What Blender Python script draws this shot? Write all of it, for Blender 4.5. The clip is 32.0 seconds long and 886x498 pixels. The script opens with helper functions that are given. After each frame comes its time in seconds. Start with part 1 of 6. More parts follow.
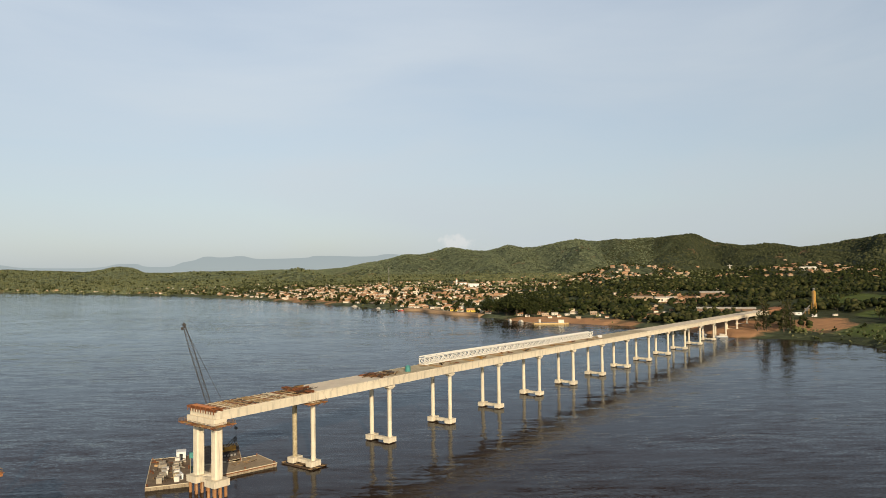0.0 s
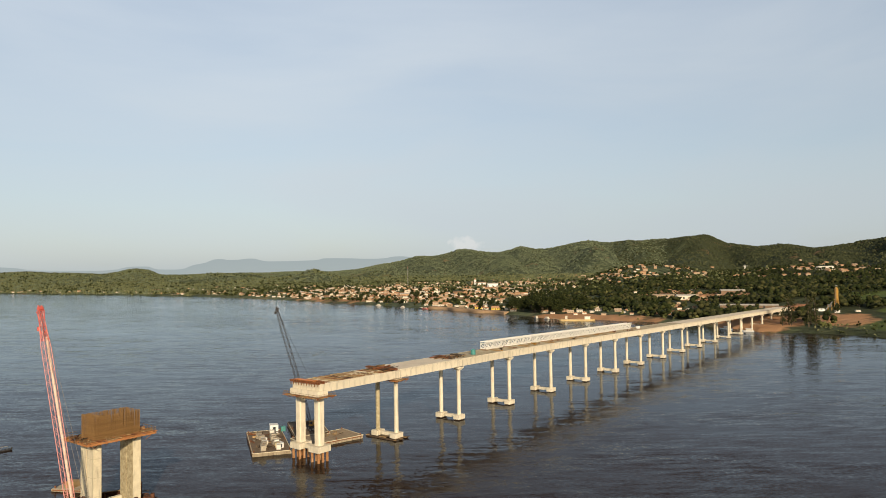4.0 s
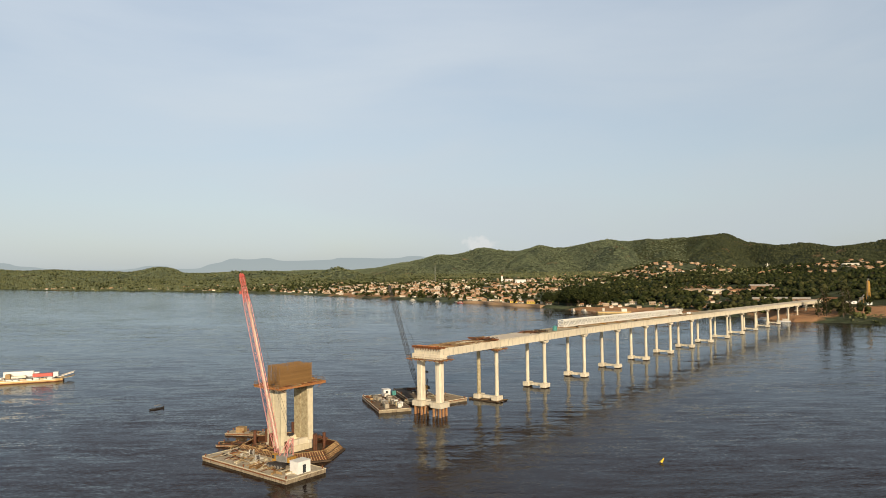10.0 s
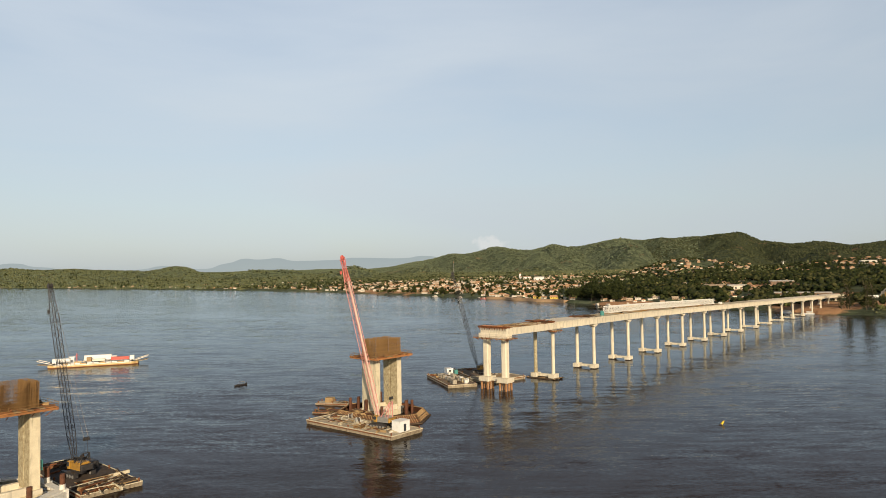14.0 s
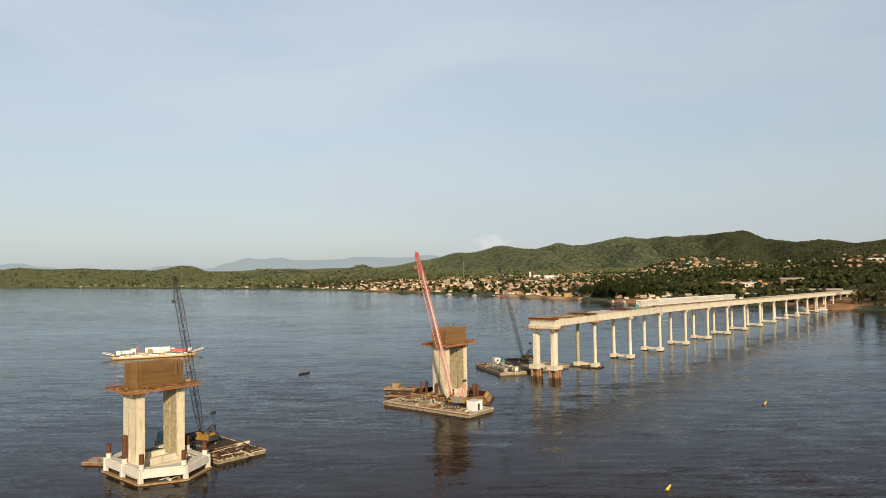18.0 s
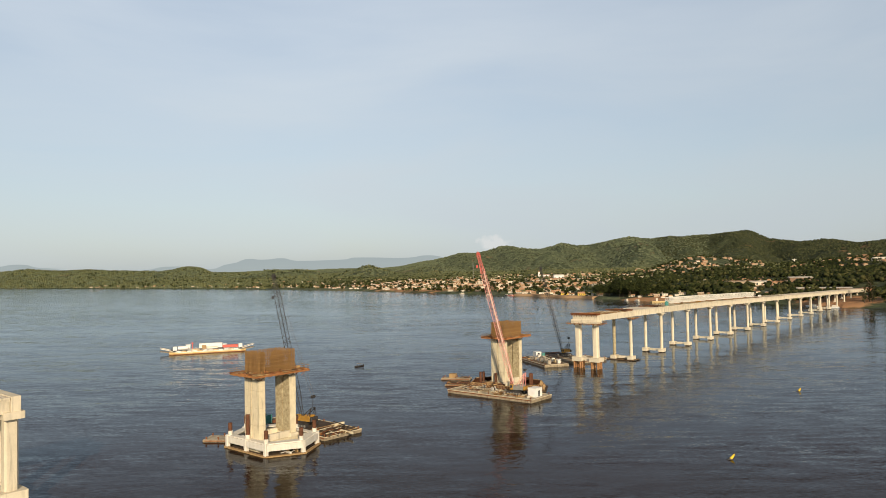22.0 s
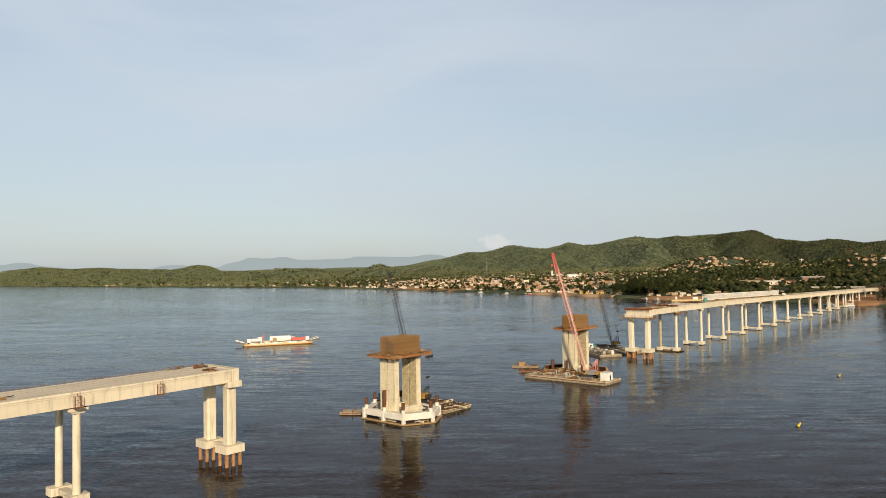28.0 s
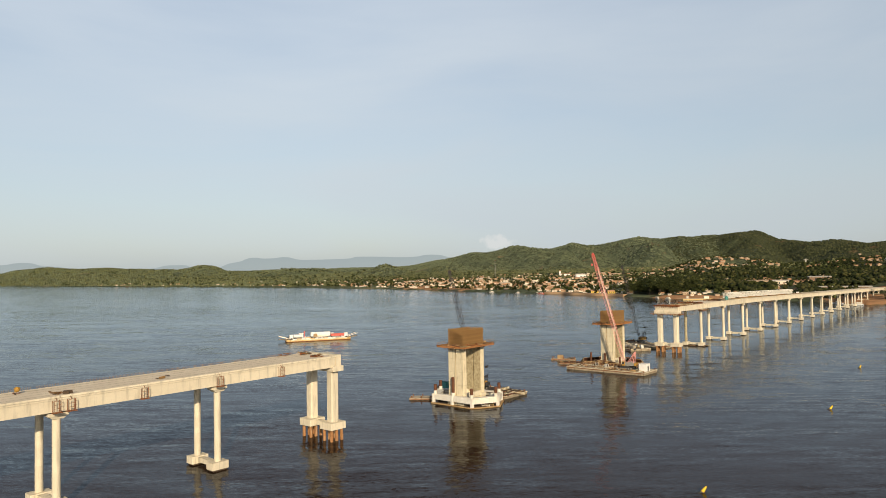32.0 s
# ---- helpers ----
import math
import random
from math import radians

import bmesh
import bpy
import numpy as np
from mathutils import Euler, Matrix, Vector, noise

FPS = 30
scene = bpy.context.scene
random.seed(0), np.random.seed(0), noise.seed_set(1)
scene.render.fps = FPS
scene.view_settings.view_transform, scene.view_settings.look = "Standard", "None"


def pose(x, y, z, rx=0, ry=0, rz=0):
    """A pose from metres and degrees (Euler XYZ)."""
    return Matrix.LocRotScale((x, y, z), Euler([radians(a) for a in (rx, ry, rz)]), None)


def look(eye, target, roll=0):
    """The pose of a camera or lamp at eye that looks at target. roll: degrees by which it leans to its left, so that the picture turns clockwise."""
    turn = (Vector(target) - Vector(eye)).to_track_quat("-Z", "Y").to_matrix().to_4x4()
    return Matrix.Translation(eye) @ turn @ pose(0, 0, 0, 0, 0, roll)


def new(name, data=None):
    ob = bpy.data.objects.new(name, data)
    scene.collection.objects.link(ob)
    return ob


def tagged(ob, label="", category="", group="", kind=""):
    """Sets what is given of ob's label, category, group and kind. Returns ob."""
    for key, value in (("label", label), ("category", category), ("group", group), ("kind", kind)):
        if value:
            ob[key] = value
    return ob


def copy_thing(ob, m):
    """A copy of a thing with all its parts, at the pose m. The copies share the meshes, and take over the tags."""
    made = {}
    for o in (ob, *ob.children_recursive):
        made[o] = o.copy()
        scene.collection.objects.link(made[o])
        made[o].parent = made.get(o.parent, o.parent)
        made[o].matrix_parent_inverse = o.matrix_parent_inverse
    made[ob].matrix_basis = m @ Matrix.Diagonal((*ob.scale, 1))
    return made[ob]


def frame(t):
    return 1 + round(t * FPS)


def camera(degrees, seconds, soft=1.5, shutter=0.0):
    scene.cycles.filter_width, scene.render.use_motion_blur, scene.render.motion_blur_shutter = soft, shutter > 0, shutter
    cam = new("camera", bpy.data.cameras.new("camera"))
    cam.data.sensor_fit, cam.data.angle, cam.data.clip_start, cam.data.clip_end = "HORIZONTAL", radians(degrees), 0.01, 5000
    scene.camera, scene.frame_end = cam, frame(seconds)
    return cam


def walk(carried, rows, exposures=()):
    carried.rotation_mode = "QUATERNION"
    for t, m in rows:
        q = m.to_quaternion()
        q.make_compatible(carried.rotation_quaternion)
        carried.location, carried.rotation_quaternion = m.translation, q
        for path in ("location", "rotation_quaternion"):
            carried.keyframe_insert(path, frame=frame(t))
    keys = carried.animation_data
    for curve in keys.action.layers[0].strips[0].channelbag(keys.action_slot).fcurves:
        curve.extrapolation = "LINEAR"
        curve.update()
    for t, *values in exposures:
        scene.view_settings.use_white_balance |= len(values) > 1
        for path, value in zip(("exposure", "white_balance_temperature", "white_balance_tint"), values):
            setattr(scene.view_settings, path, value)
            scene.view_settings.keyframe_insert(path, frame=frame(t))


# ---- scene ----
cam = camera(65.45, 32.0, soft=0.75)
# seconds, x, y, z, yaw, pitch, roll
ROWS = [
    (0, 0.01, -168.59, 61.43, -52.920, 1.628, -0.786),
    (1, -7.10, -167.43, 60.33, -52.739, 1.692, -0.852),
    (2, -14.38, -166.27, 59.26, -52.544, 1.745, -0.883),
    (3, -21.77, -165.12, 58.19, -52.337, 1.788, -0.883),
    (3.5, -25.43, -164.50, 57.65, -52.232, 1.805, -0.876),
    (5.5, -39.48, -161.79, 55.48, -51.823, 1.838, -0.850),
    (6, -43.04, -161.24, 54.95, -51.717, 1.842, -0.846),
    (7, -50.51, -160.51, 53.93, -51.496, 1.850, -0.838),
    (8, -58.16, -159.92, 52.91, -51.286, 1.848, -0.827),
    (9, -65.66, -159.11, 51.84, -51.109, 1.828, -0.809),
    (10, -73.02, -158.17, 50.69, -50.941, 1.809, -0.788),
    (11, -80.31, -157.27, 49.47, -50.751, 1.809, -0.774),
    (12, -87.67, -156.50, 48.21, -50.536, 1.821, -0.778),
    (13, -95.15, -155.87, 46.94, -50.304, 1.830, -0.809),
    (14, -102.59, -155.24, 45.72, -50.096, 1.808, -0.856),
    (14.5, -106.23, -154.89, 45.17, -50.016, 1.782, -0.880),
    (16.5, -120.52, -153.35, 44.41, -49.971, 1.797, -0.945),
    (17, -124.16, -152.94, 44.44, -49.959, 1.783, -0.945),
    (18, -131.47, -152.14, 44.56, -49.920, 1.745, -0.947),
    (19, -138.75, -151.40, 44.62, -49.884, 1.734, -0.970),
    (20, -146.00, -150.73, 44.60, -49.853, 1.744, -1.013),
    (21, -153.29, -150.10, 44.52, -49.822, 1.758, -1.064),
    (22, -160.60, -149.49, 44.45, -49.790, 1.760, -1.091),
    (23, -167.91, -148.92, 44.48, -49.757, 1.745, -1.069),
    (24, -175.23, -148.36, 44.55, -49.723, 1.725, -1.027),
    (25, -182.57, -147.83, 44.57, -49.687, 1.715, -0.998),
    (25.5, -186.25, -147.58, 44.58, -49.669, 1.713, -0.991),
    (27.5, -201.01, -146.61, 44.67, -49.590, 1.707, -0.982),
    (28, -204.71, -146.38, 44.71, -49.572, 1.701, -0.960),
    (29, -212.15, -145.96, 44.82, -49.542, 1.682, -0.875),
    (30, -219.56, -145.55, 44.87, -49.517, 1.668, -0.802),
    (31, -226.90, -145.16, 44.78, -49.495, 1.677, -0.818),
    (32, -234.16, -144.76, 44.51, -49.475, 1.713, -0.938),
]
walk(cam, [(t, pose(x, y, z, 90 + pitch, 0, yaw) @ pose(0, 0, 0, 0, 0, roll)) for t, x, y, z, yaw, pitch, roll in ROWS], exposures=[(0.0, 0.0)])

# ---- sky and sun ----
SUN_FROM = Vector((-0.62, -0.78, 0.0)).normalized()
SUN_UP = radians(22)
world = bpy.data.worlds.new("sky")
scene.world = world
world.use_nodes = True
wn, wl = world.node_tree.nodes, world.node_tree.links
wn.clear()
w_out = wn.new("ShaderNodeOutputWorld")
w_bg = wn.new("ShaderNodeBackground")
w_sky = wn.new("ShaderNodeTexSky")
w_sky.sky_type = "NISHITA"
w_sky.sun_disc = False
w_sky.sun_elevation = SUN_UP
w_sky.sun_rotation = math.atan2(SUN_FROM.x, SUN_FROM.y)
w_sky.air_density, w_sky.dust_density, w_sky.ozone_density = 1.0, 1.5, 1.0
w_bg.inputs["Strength"].default_value = 0.12
w_co = wn.new("ShaderNodeTexCoord")
w_sep = wn.new("ShaderNodeSeparateXYZ")
wl.new(w_co.outputs["Generated"], w_sep.inputs[0])


def wmath(op, a, b=None, c=None, clamp=False):
    n = wn.new("ShaderNodeMath")
    n.operation, n.use_clamp = op, clamp
    for k, v in enumerate((a, b, c)):
        if v is None:
            continue
        if isinstance(v, (int, float)):
            n.inputs[k].default_value = v
        else:
            wl.new(v, n.inputs[k])
    return n.outputs[0]


# thin high cloud veils most of the sky, drawn out sideways
w_map = wn.new("ShaderNodeMapping")
w_map.inputs["Rotation"].default_value = (0, radians(6), radians(-37))
w_map.inputs["Scale"].default_value = (1.0, 1.5, 6.0)
wl.new(w_co.outputs["Generated"], w_map.inputs[0])
w_noise = wn.new("ShaderNodeTexNoise")
w_noise.inputs["Scale"].default_value = 1.5
w_noise.inputs["Detail"].default_value = 7.0
w_noise.inputs["Roughness"].default_value = 0.5
w_noise.inputs["Distortion"].default_value = 0.4
wl.new(w_map.outputs[0], w_noise.inputs["Vector"])
w_streak = wmath("MULTIPLY_ADD", w_noise.outputs[0], 2.2, -0.6, True)
w_veil = wmath("MULTIPLY_ADD", w_streak, 0.42, 0.52, True)
w_tone = wn.new("ShaderNodeMix")
w_tone.data_type = "RGBA"
wl.new(wmath("MULTIPLY", w_sep.outputs["Z"], 2.6, None, True), w_tone.inputs["Factor"])
w_tone.inputs["A"].default_value = (4.8, 5.35, 5.65, 1)
w_tone.inputs["B"].default_value = (5.5, 6.1, 6.75, 1)
w_dim = wn.new("ShaderNodeVectorMath")
w_dim.operation = "SCALE"
wl.new(w_tone.outputs["Result"], w_dim.inputs[0])
# unseen upper sky, darkened to a dull grey-blue so near water reflects less
w_high = wn.new("ShaderNodeMix")
w_high.data_type = "RGBA"
# the added darkening reaches lowest to the right of the view, across the light
w_side = wmath("MULTIPLY_ADD", w_sep.outputs["X"], 0.77, wmath("MULTIPLY", w_sep.outputs["Y"], -0.63))
wl.new(wmath("MULTIPLY_ADD", wmath("MAXIMUM", w_side, 0.0), -0.17, 1.0), w_dim.inputs["Scale"])
wl.new(wmath("ADD", wmath("MULTIPLY_ADD", w_sep.outputs["Z"], 9.0, -3.5), wmath("MULTIPLY", w_side, 0.7), None, True), w_high.inputs["Factor"])
wl.new(w_dim.outputs[0], w_high.inputs["A"])
w_high.inputs["B"].default_value = (0.50, 0.55, 0.66, 1)
w_mix = wn.new("ShaderNodeMix")
w_mix.data_type = "RGBA"
wl.new(w_veil, w_mix.inputs["Factor"])
wl.new(w_sky.outputs[0], w_mix.inputs["A"])
wl.new(w_high.outputs["Result"], w_mix.inputs["B"])

# small cumulus low over the hills
w_az = wmath("ARCTAN2", w_sep.outputs["Y"], w_sep.outputs["X"])
w_puff = wn.new("ShaderNodeTexNoise")
w_puff.inputs["Scale"].default_value, w_puff.inputs["Detail"].default_value = 90.0, 5.0
wl.new(w_co.outputs["Generated"], w_puff.inputs["Vector"])
w_dx = wmath("POWER", wmath("ABSOLUTE", wmath("MULTIPLY", wmath("SUBTRACT", w_az, radians(36.0)), 38.0)), 2.0)
w_dz = wmath("POWER", wmath("ABSOLUTE", wmath("MULTIPLY", wmath("SUBTRACT", w_sep.outputs["Z"], 0.038), 85.0)), 2.0)
w_blob = wmath("SUBTRACT", 1.15, wmath("ADD", w_dx, w_dz))
w_puffs = wmath("MULTIPLY", wmath("MULTIPLY_ADD", wmath("ADD", w_blob, wmath("MULTIPLY_ADD", w_puff.outputs[0], 3.0, -1.6)), 1.1, 0.0, True), 0.45, None, True)
w_mix2 = wn.new("ShaderNodeMix")
w_mix2.data_type = "RGBA"
wl.new(w_puffs, w_mix2.inputs["Factor"])
wl.new(w_mix.outputs["Result"], w_mix2.inputs["A"])
w_mix2.inputs["B"].default_value = (6.9, 6.7, 6.5, 1)

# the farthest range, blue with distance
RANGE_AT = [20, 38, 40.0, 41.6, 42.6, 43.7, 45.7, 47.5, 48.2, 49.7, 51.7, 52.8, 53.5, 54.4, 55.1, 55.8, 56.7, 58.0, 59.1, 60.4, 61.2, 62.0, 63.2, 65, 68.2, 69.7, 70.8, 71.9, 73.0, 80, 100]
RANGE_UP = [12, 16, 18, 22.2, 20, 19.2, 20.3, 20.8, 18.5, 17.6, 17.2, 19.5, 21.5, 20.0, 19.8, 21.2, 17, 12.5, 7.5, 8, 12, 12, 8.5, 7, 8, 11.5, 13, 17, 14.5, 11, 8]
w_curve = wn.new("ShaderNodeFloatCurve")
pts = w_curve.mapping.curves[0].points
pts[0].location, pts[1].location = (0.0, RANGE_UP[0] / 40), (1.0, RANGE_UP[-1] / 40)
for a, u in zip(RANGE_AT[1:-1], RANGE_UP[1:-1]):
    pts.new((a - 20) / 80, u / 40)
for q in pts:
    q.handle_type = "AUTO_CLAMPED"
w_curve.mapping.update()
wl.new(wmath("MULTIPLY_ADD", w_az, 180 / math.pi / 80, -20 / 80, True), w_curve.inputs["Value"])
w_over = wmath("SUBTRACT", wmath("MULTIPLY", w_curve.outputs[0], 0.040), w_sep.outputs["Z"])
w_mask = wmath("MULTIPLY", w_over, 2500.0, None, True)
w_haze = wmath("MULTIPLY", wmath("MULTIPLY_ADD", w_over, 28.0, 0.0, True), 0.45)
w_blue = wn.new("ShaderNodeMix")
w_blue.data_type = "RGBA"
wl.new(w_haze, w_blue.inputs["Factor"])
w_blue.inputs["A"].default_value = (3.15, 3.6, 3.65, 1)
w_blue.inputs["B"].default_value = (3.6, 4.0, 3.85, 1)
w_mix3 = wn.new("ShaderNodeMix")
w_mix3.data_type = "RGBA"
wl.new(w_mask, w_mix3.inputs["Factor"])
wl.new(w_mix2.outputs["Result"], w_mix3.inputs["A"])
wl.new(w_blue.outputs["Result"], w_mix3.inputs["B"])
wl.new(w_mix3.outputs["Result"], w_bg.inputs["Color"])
wl.new(w_bg.outputs[0], w_out.inputs[0])

sun_data = bpy.data.lights.new("sun", "SUN")
sun_data.energy, sun_data.angle, sun_data.color = 5.0, radians(0.6), (1.0, 0.82, 0.58)
sun = new("sun", sun_data)
sun.matrix_world = look(SUN_FROM * 100 * math.cos(SUN_UP) + Vector((0, 0, 100 * math.sin(SUN_UP))), (0, 0, 0))

# ---- materials ----
def surface(name, base, other, size=2.0, rough=0.8, metal=0.0, fine=12.0, bump=0.15, spread=0.0, stain=None, stain_size=0.5, stain_amount=0.4):
    """A two-tone weathered surface; size: metres of the large blotches, fine: their ratio to the grain, spread: change from piece to piece."""
    m = bpy.data.materials.new(name)
    m.use_nodes = True
    n, l = m.node_tree.nodes, m.node_tree.links
    b = n["Principled BSDF"]
    b.inputs["Roughness"].default_value, b.inputs["Metallic"].default_value = rough, metal
    b.inputs["Specular IOR Level"].default_value = 0.2 if rough > 0.75 else 0.45
    co = n.new("ShaderNodeTexCoord")
    big, small = n.new("ShaderNodeTexNoise"), n.new("ShaderNodeTexNoise")
    for t, s in ((big, 1.0 / size), (small, fine / size)):
        t.inputs["Scale"].default_value, t.inputs["Detail"].default_value, t.inputs["Roughness"].default_value = s, 5.0, 0.6
        l.new(co.outputs["Object"], t.inputs["Vector"])
    ramp = n.new("ShaderNodeMapRange")
    ramp.inputs["From Min"].default_value, ramp.inputs["From Max"].default_value = 0.34, 0.66
    add = n.new("ShaderNodeMath")
    add.operation = "MULTIPLY_ADD"
    add.inputs[1].default_value, add.inputs[2].default_value = 0.4, 0.0
    l.new(small.outputs[0], add.inputs[0])
    mixf = n.new("ShaderNodeMath")
    mixf.operation = "MULTIPLY_ADD"
    mixf.inputs[1].default_value = 0.6
    l.new(big.outputs[0], mixf.inputs[0])
    l.new(add.outputs[0], mixf.inputs[2])
    l.new(mixf.outputs[0], ramp.inputs["Value"])
    mix = n.new("ShaderNodeMix")
    mix.data_type = "RGBA"
    mix.inputs["A"].default_value, mix.inputs["B"].default_value = (*base, 1), (*other, 1)
    l.new(ramp.outputs[0], mix.inputs["Factor"])
    out = mix.outputs["Result"]
    if stain:
        wave = n.new("ShaderNodeTexNoise")
        wave.inputs["Scale"].default_value, wave.inputs["Detail"].default_value = 1.0 / stain_size, 4.0
        mp = n.new("ShaderNodeMapping")
        mp.inputs["Scale"].default_value = (1, 1, 0.12)
        l.new(co.outputs["Object"], mp.inputs[0])
        l.new(mp.outputs[0], wave.inputs["Vector"])
        r2 = n.new("ShaderNodeMapRange")
        r2.inputs["From Min"].default_value, r2.inputs["From Max"].default_value, r2.inputs["To Max"].default_value = 0.52, 0.72, stain_amount
        l.new(wave.outputs[0], r2.inputs["Value"])
        mx = n.new("ShaderNodeMix")
        mx.data_type = "RGBA"
        mx.inputs["B"].default_value = (*stain, 1)
        l.new(r2.outputs[0], mx.inputs["Factor"])
        l.new(out, mx.inputs["A"])
        out = mx.outputs["Result"]
    if spread:
        info = n.new("ShaderNodeObjectInfo")
        hsv = n.new("ShaderNodeHueSaturation")
        mr = n.new("ShaderNodeMapRange")
        mr.inputs["To Min"].default_value, mr.inputs["To Max"].default_value = 1 - spread, 1 + spread
        l.new(info.outputs["Random"], mr.inputs["Value"])
        l.new(mr.outputs[0], hsv.inputs["Value"])
        l.new(out, hsv.inputs["Color"])
        out = hsv.outputs[0]
    l.new(out, b.inputs["Base Color"])
    if bump:
        bp = n.new("ShaderNodeBump")
        bp.inputs["Strength"].default_value, bp.inputs["Distance"].default_value = bump, size * 0.05
        l.new(small.outputs[0], bp.inputs["Height"])
        l.new(bp.outputs[0], b.inputs["Normal"])
    return m


CONCRETE = surface("concrete", (0.71, 0.635, 0.49), (0.59, 0.525, 0.40), 3.0, 0.85, stain=(0.26, 0.23, 0.18), stain_size=0.8, stain_amount=0.5, spread=0.08)
OLD_CONCRETE = surface("old_concrete", (0.72, 0.64, 0.46), (0.56, 0.48, 0.33), 2.0, 0.9, stain=(0.18, 0.15, 0.11), stain_size=0.7, stain_amount=0.5)
ROUGH_CONCRETE = surface("rough_concrete", (0.54, 0.47, 0.31), (0.22, 0.17, 0.09), 0.9, 0.95, bump=0.6)
WHITE_CONCRETE = surface("white_concrete", (0.72, 0.69, 0.62), (0.58, 0.54, 0.46), 2.5, 0.8, stain=(0.35, 0.29, 0.2), stain_size=0.6, stain_amount=0.3)
DECK = surface("deck_slab", (0.76, 0.67, 0.53), (0.60, 0.52, 0.41), 5.0, 0.9, fine=18)
EAST_DECK = surface("littered_deck_slab", (0.60, 0.52, 0.37), (0.36, 0.30, 0.19), 7.0, 0.92, fine=9, stain=(0.20, 0.15, 0.08), stain_size=4.0, stain_amount=0.6)
RUST = surface("rusty_steel", (0.30, 0.115, 0.045), (0.13, 0.055, 0.028), 1.2, 0.8, metal=0.2, bump=0.3)
DARK_RUST = surface("dark_rust", (0.17, 0.072, 0.038), (0.075, 0.036, 0.024), 0.9, 0.8, metal=0.15, bump=0.3)
PILE = surface("pile_steel", (0.42, 0.21, 0.085), (0.20, 0.095, 0.04), 1.2, 0.85, bump=0.3, stain=(0.55, 0.46, 0.33), stain_size=0.5, stain_amount=0.6)
REBAR = surface("rebar", (0.28, 0.165, 0.065), (0.15, 0.085, 0.035), 1.0, 0.8, metal=0.2)
PLY = surface("plywood", (0.42, 0.19, 0.065), (0.24, 0.10, 0.04), 1.5, 0.8, spread=0.2)
TIMBER = surface("timber", (0.42, 0.29, 0.14), (0.24, 0.15, 0.075), 1.0, 0.9, spread=0.25)
DARK_TIMBER = surface("dark_timber", (0.10, 0.07, 0.045), (0.05, 0.035, 0.025), 1.0, 0.9, spread=0.25)
BARGE_DECK = surface("barge_deck", (0.60, 0.53, 0.40), (0.25, 0.195, 0.135), 1.6, 0.9, bump=0.4)
PLANK_DECK = surface("plank_deck", (0.24, 0.18, 0.12), (0.11, 0.08, 0.058), 1.6, 0.9, bump=0.4)
DARK_DECK = surface("dark_barge_deck", (0.10, 0.075, 0.055), (0.045, 0.035, 0.03), 2.0, 0.9, bump=0.4)
SANDY_DECK = surface("sandy_barge_deck", (0.38, 0.30, 0.20), (0.22, 0.165, 0.11), 1.8, 0.92, bump=0.4)
BLOCK = surface("weathered_block", (0.46, 0.41, 0.32), (0.26, 0.22, 0.165), 0.7, 0.92, bump=0.4, spread=0.2)
BARGE_HULL = surface("barge_hull", (0.42, 0.36, 0.26), (0.24, 0.18, 0.11), 2.0, 0.75, stain=(0.10, 0.06, 0.035), stain_size=0.8, stain_amount=0.85)
RED = surface("red_paint", (0.62, 0.12, 0.09), (0.48, 0.09, 0.07), 1.5, 0.55)
RED_WHITE = surface("pale_red_paint", (0.70, 0.34, 0.30), (0.62, 0.24, 0.21), 1.5, 0.55)
BLACK = surface("black_paint", (0.028, 0.028, 0.03), (0.05, 0.042, 0.036), 0.8, 0.55)
YELLOW = surface("yellow_paint", (0.46, 0.25, 0.035), (0.26, 0.14, 0.03), 0.8, 0.5)
BUOY = surface("buoy_yellow", (0.85, 0.55, 0.02), (0.70, 0.42, 0.02), 0.6, 0.45)
GREY = surface("grey_steel", (0.32, 0.31, 0.29), (0.20, 0.19, 0.17), 0.8, 0.6, metal=0.2)
WHITE = surface("white_paint", (0.80, 0.79, 0.76), (0.68, 0.66, 0.62), 1.2, 0.5)
TEAL = surface("teal_paint", (0.06, 0.27, 0.24), (0.05, 0.18, 0.17), 0.8, 0.55)
ORANGE = surface("orange_paint", (0.72, 0.26, 0.05), (0.55, 0.18, 0.04), 0.8, 0.5)
CABLE = surface("steel_cable", (0.06, 0.05, 0.045), (0.10, 0.09, 0.08), 0.3, 0.5, metal=0.5)
GLASS = surface("dark_glass", (0.03, 0.035, 0.04), (0.05, 0.055, 0.06), 0.5, 0.12, bump=0)
RUBBER = surface("tyre_rubber", (0.025, 0.025, 0.025), (0.04, 0.038, 0.035), 0.3, 0.9)
LEADER = surface("leader_paint", (0.74, 0.60, 0.48), (0.60, 0.42, 0.33), 2.0, 0.5, stain=(0.35, 0.14, 0.10), stain_size=0.5, stain_amount=0.5)
TRUSS = surface("white_truss_paint", (0.78, 0.76, 0.70), (0.66, 0.63, 0.56), 1.0, 0.5)
EARTH = surface("red_earth", (0.36, 0.17, 0.085), (0.26, 0.13, 0.07), 8.0, 0.95)
TILE = surface("clay_tile_roof", (0.48, 0.27, 0.15), (0.34, 0.19, 0.11), 1.6, 0.9, spread=0.3)
TILE_B = surface("weathered_tile_roof", (0.56, 0.44, 0.32), (0.40, 0.29, 0.20), 1.6, 0.9, spread=0.3)
METAL_ROOF = surface("sheet_roof", (0.66, 0.60, 0.51), (0.48, 0.43, 0.36), 2.0, 0.55, spread=0.2)
WALL_A = surface("lime_wall", (0.78, 0.71, 0.59), (0.60, 0.53, 0.42), 2.0, 0.9, spread=0.2)
WALL_B = surface("ochre_wall", (0.46, 0.31, 0.18), (0.34, 0.22, 0.13), 2.0, 0.9, spread=0.25)
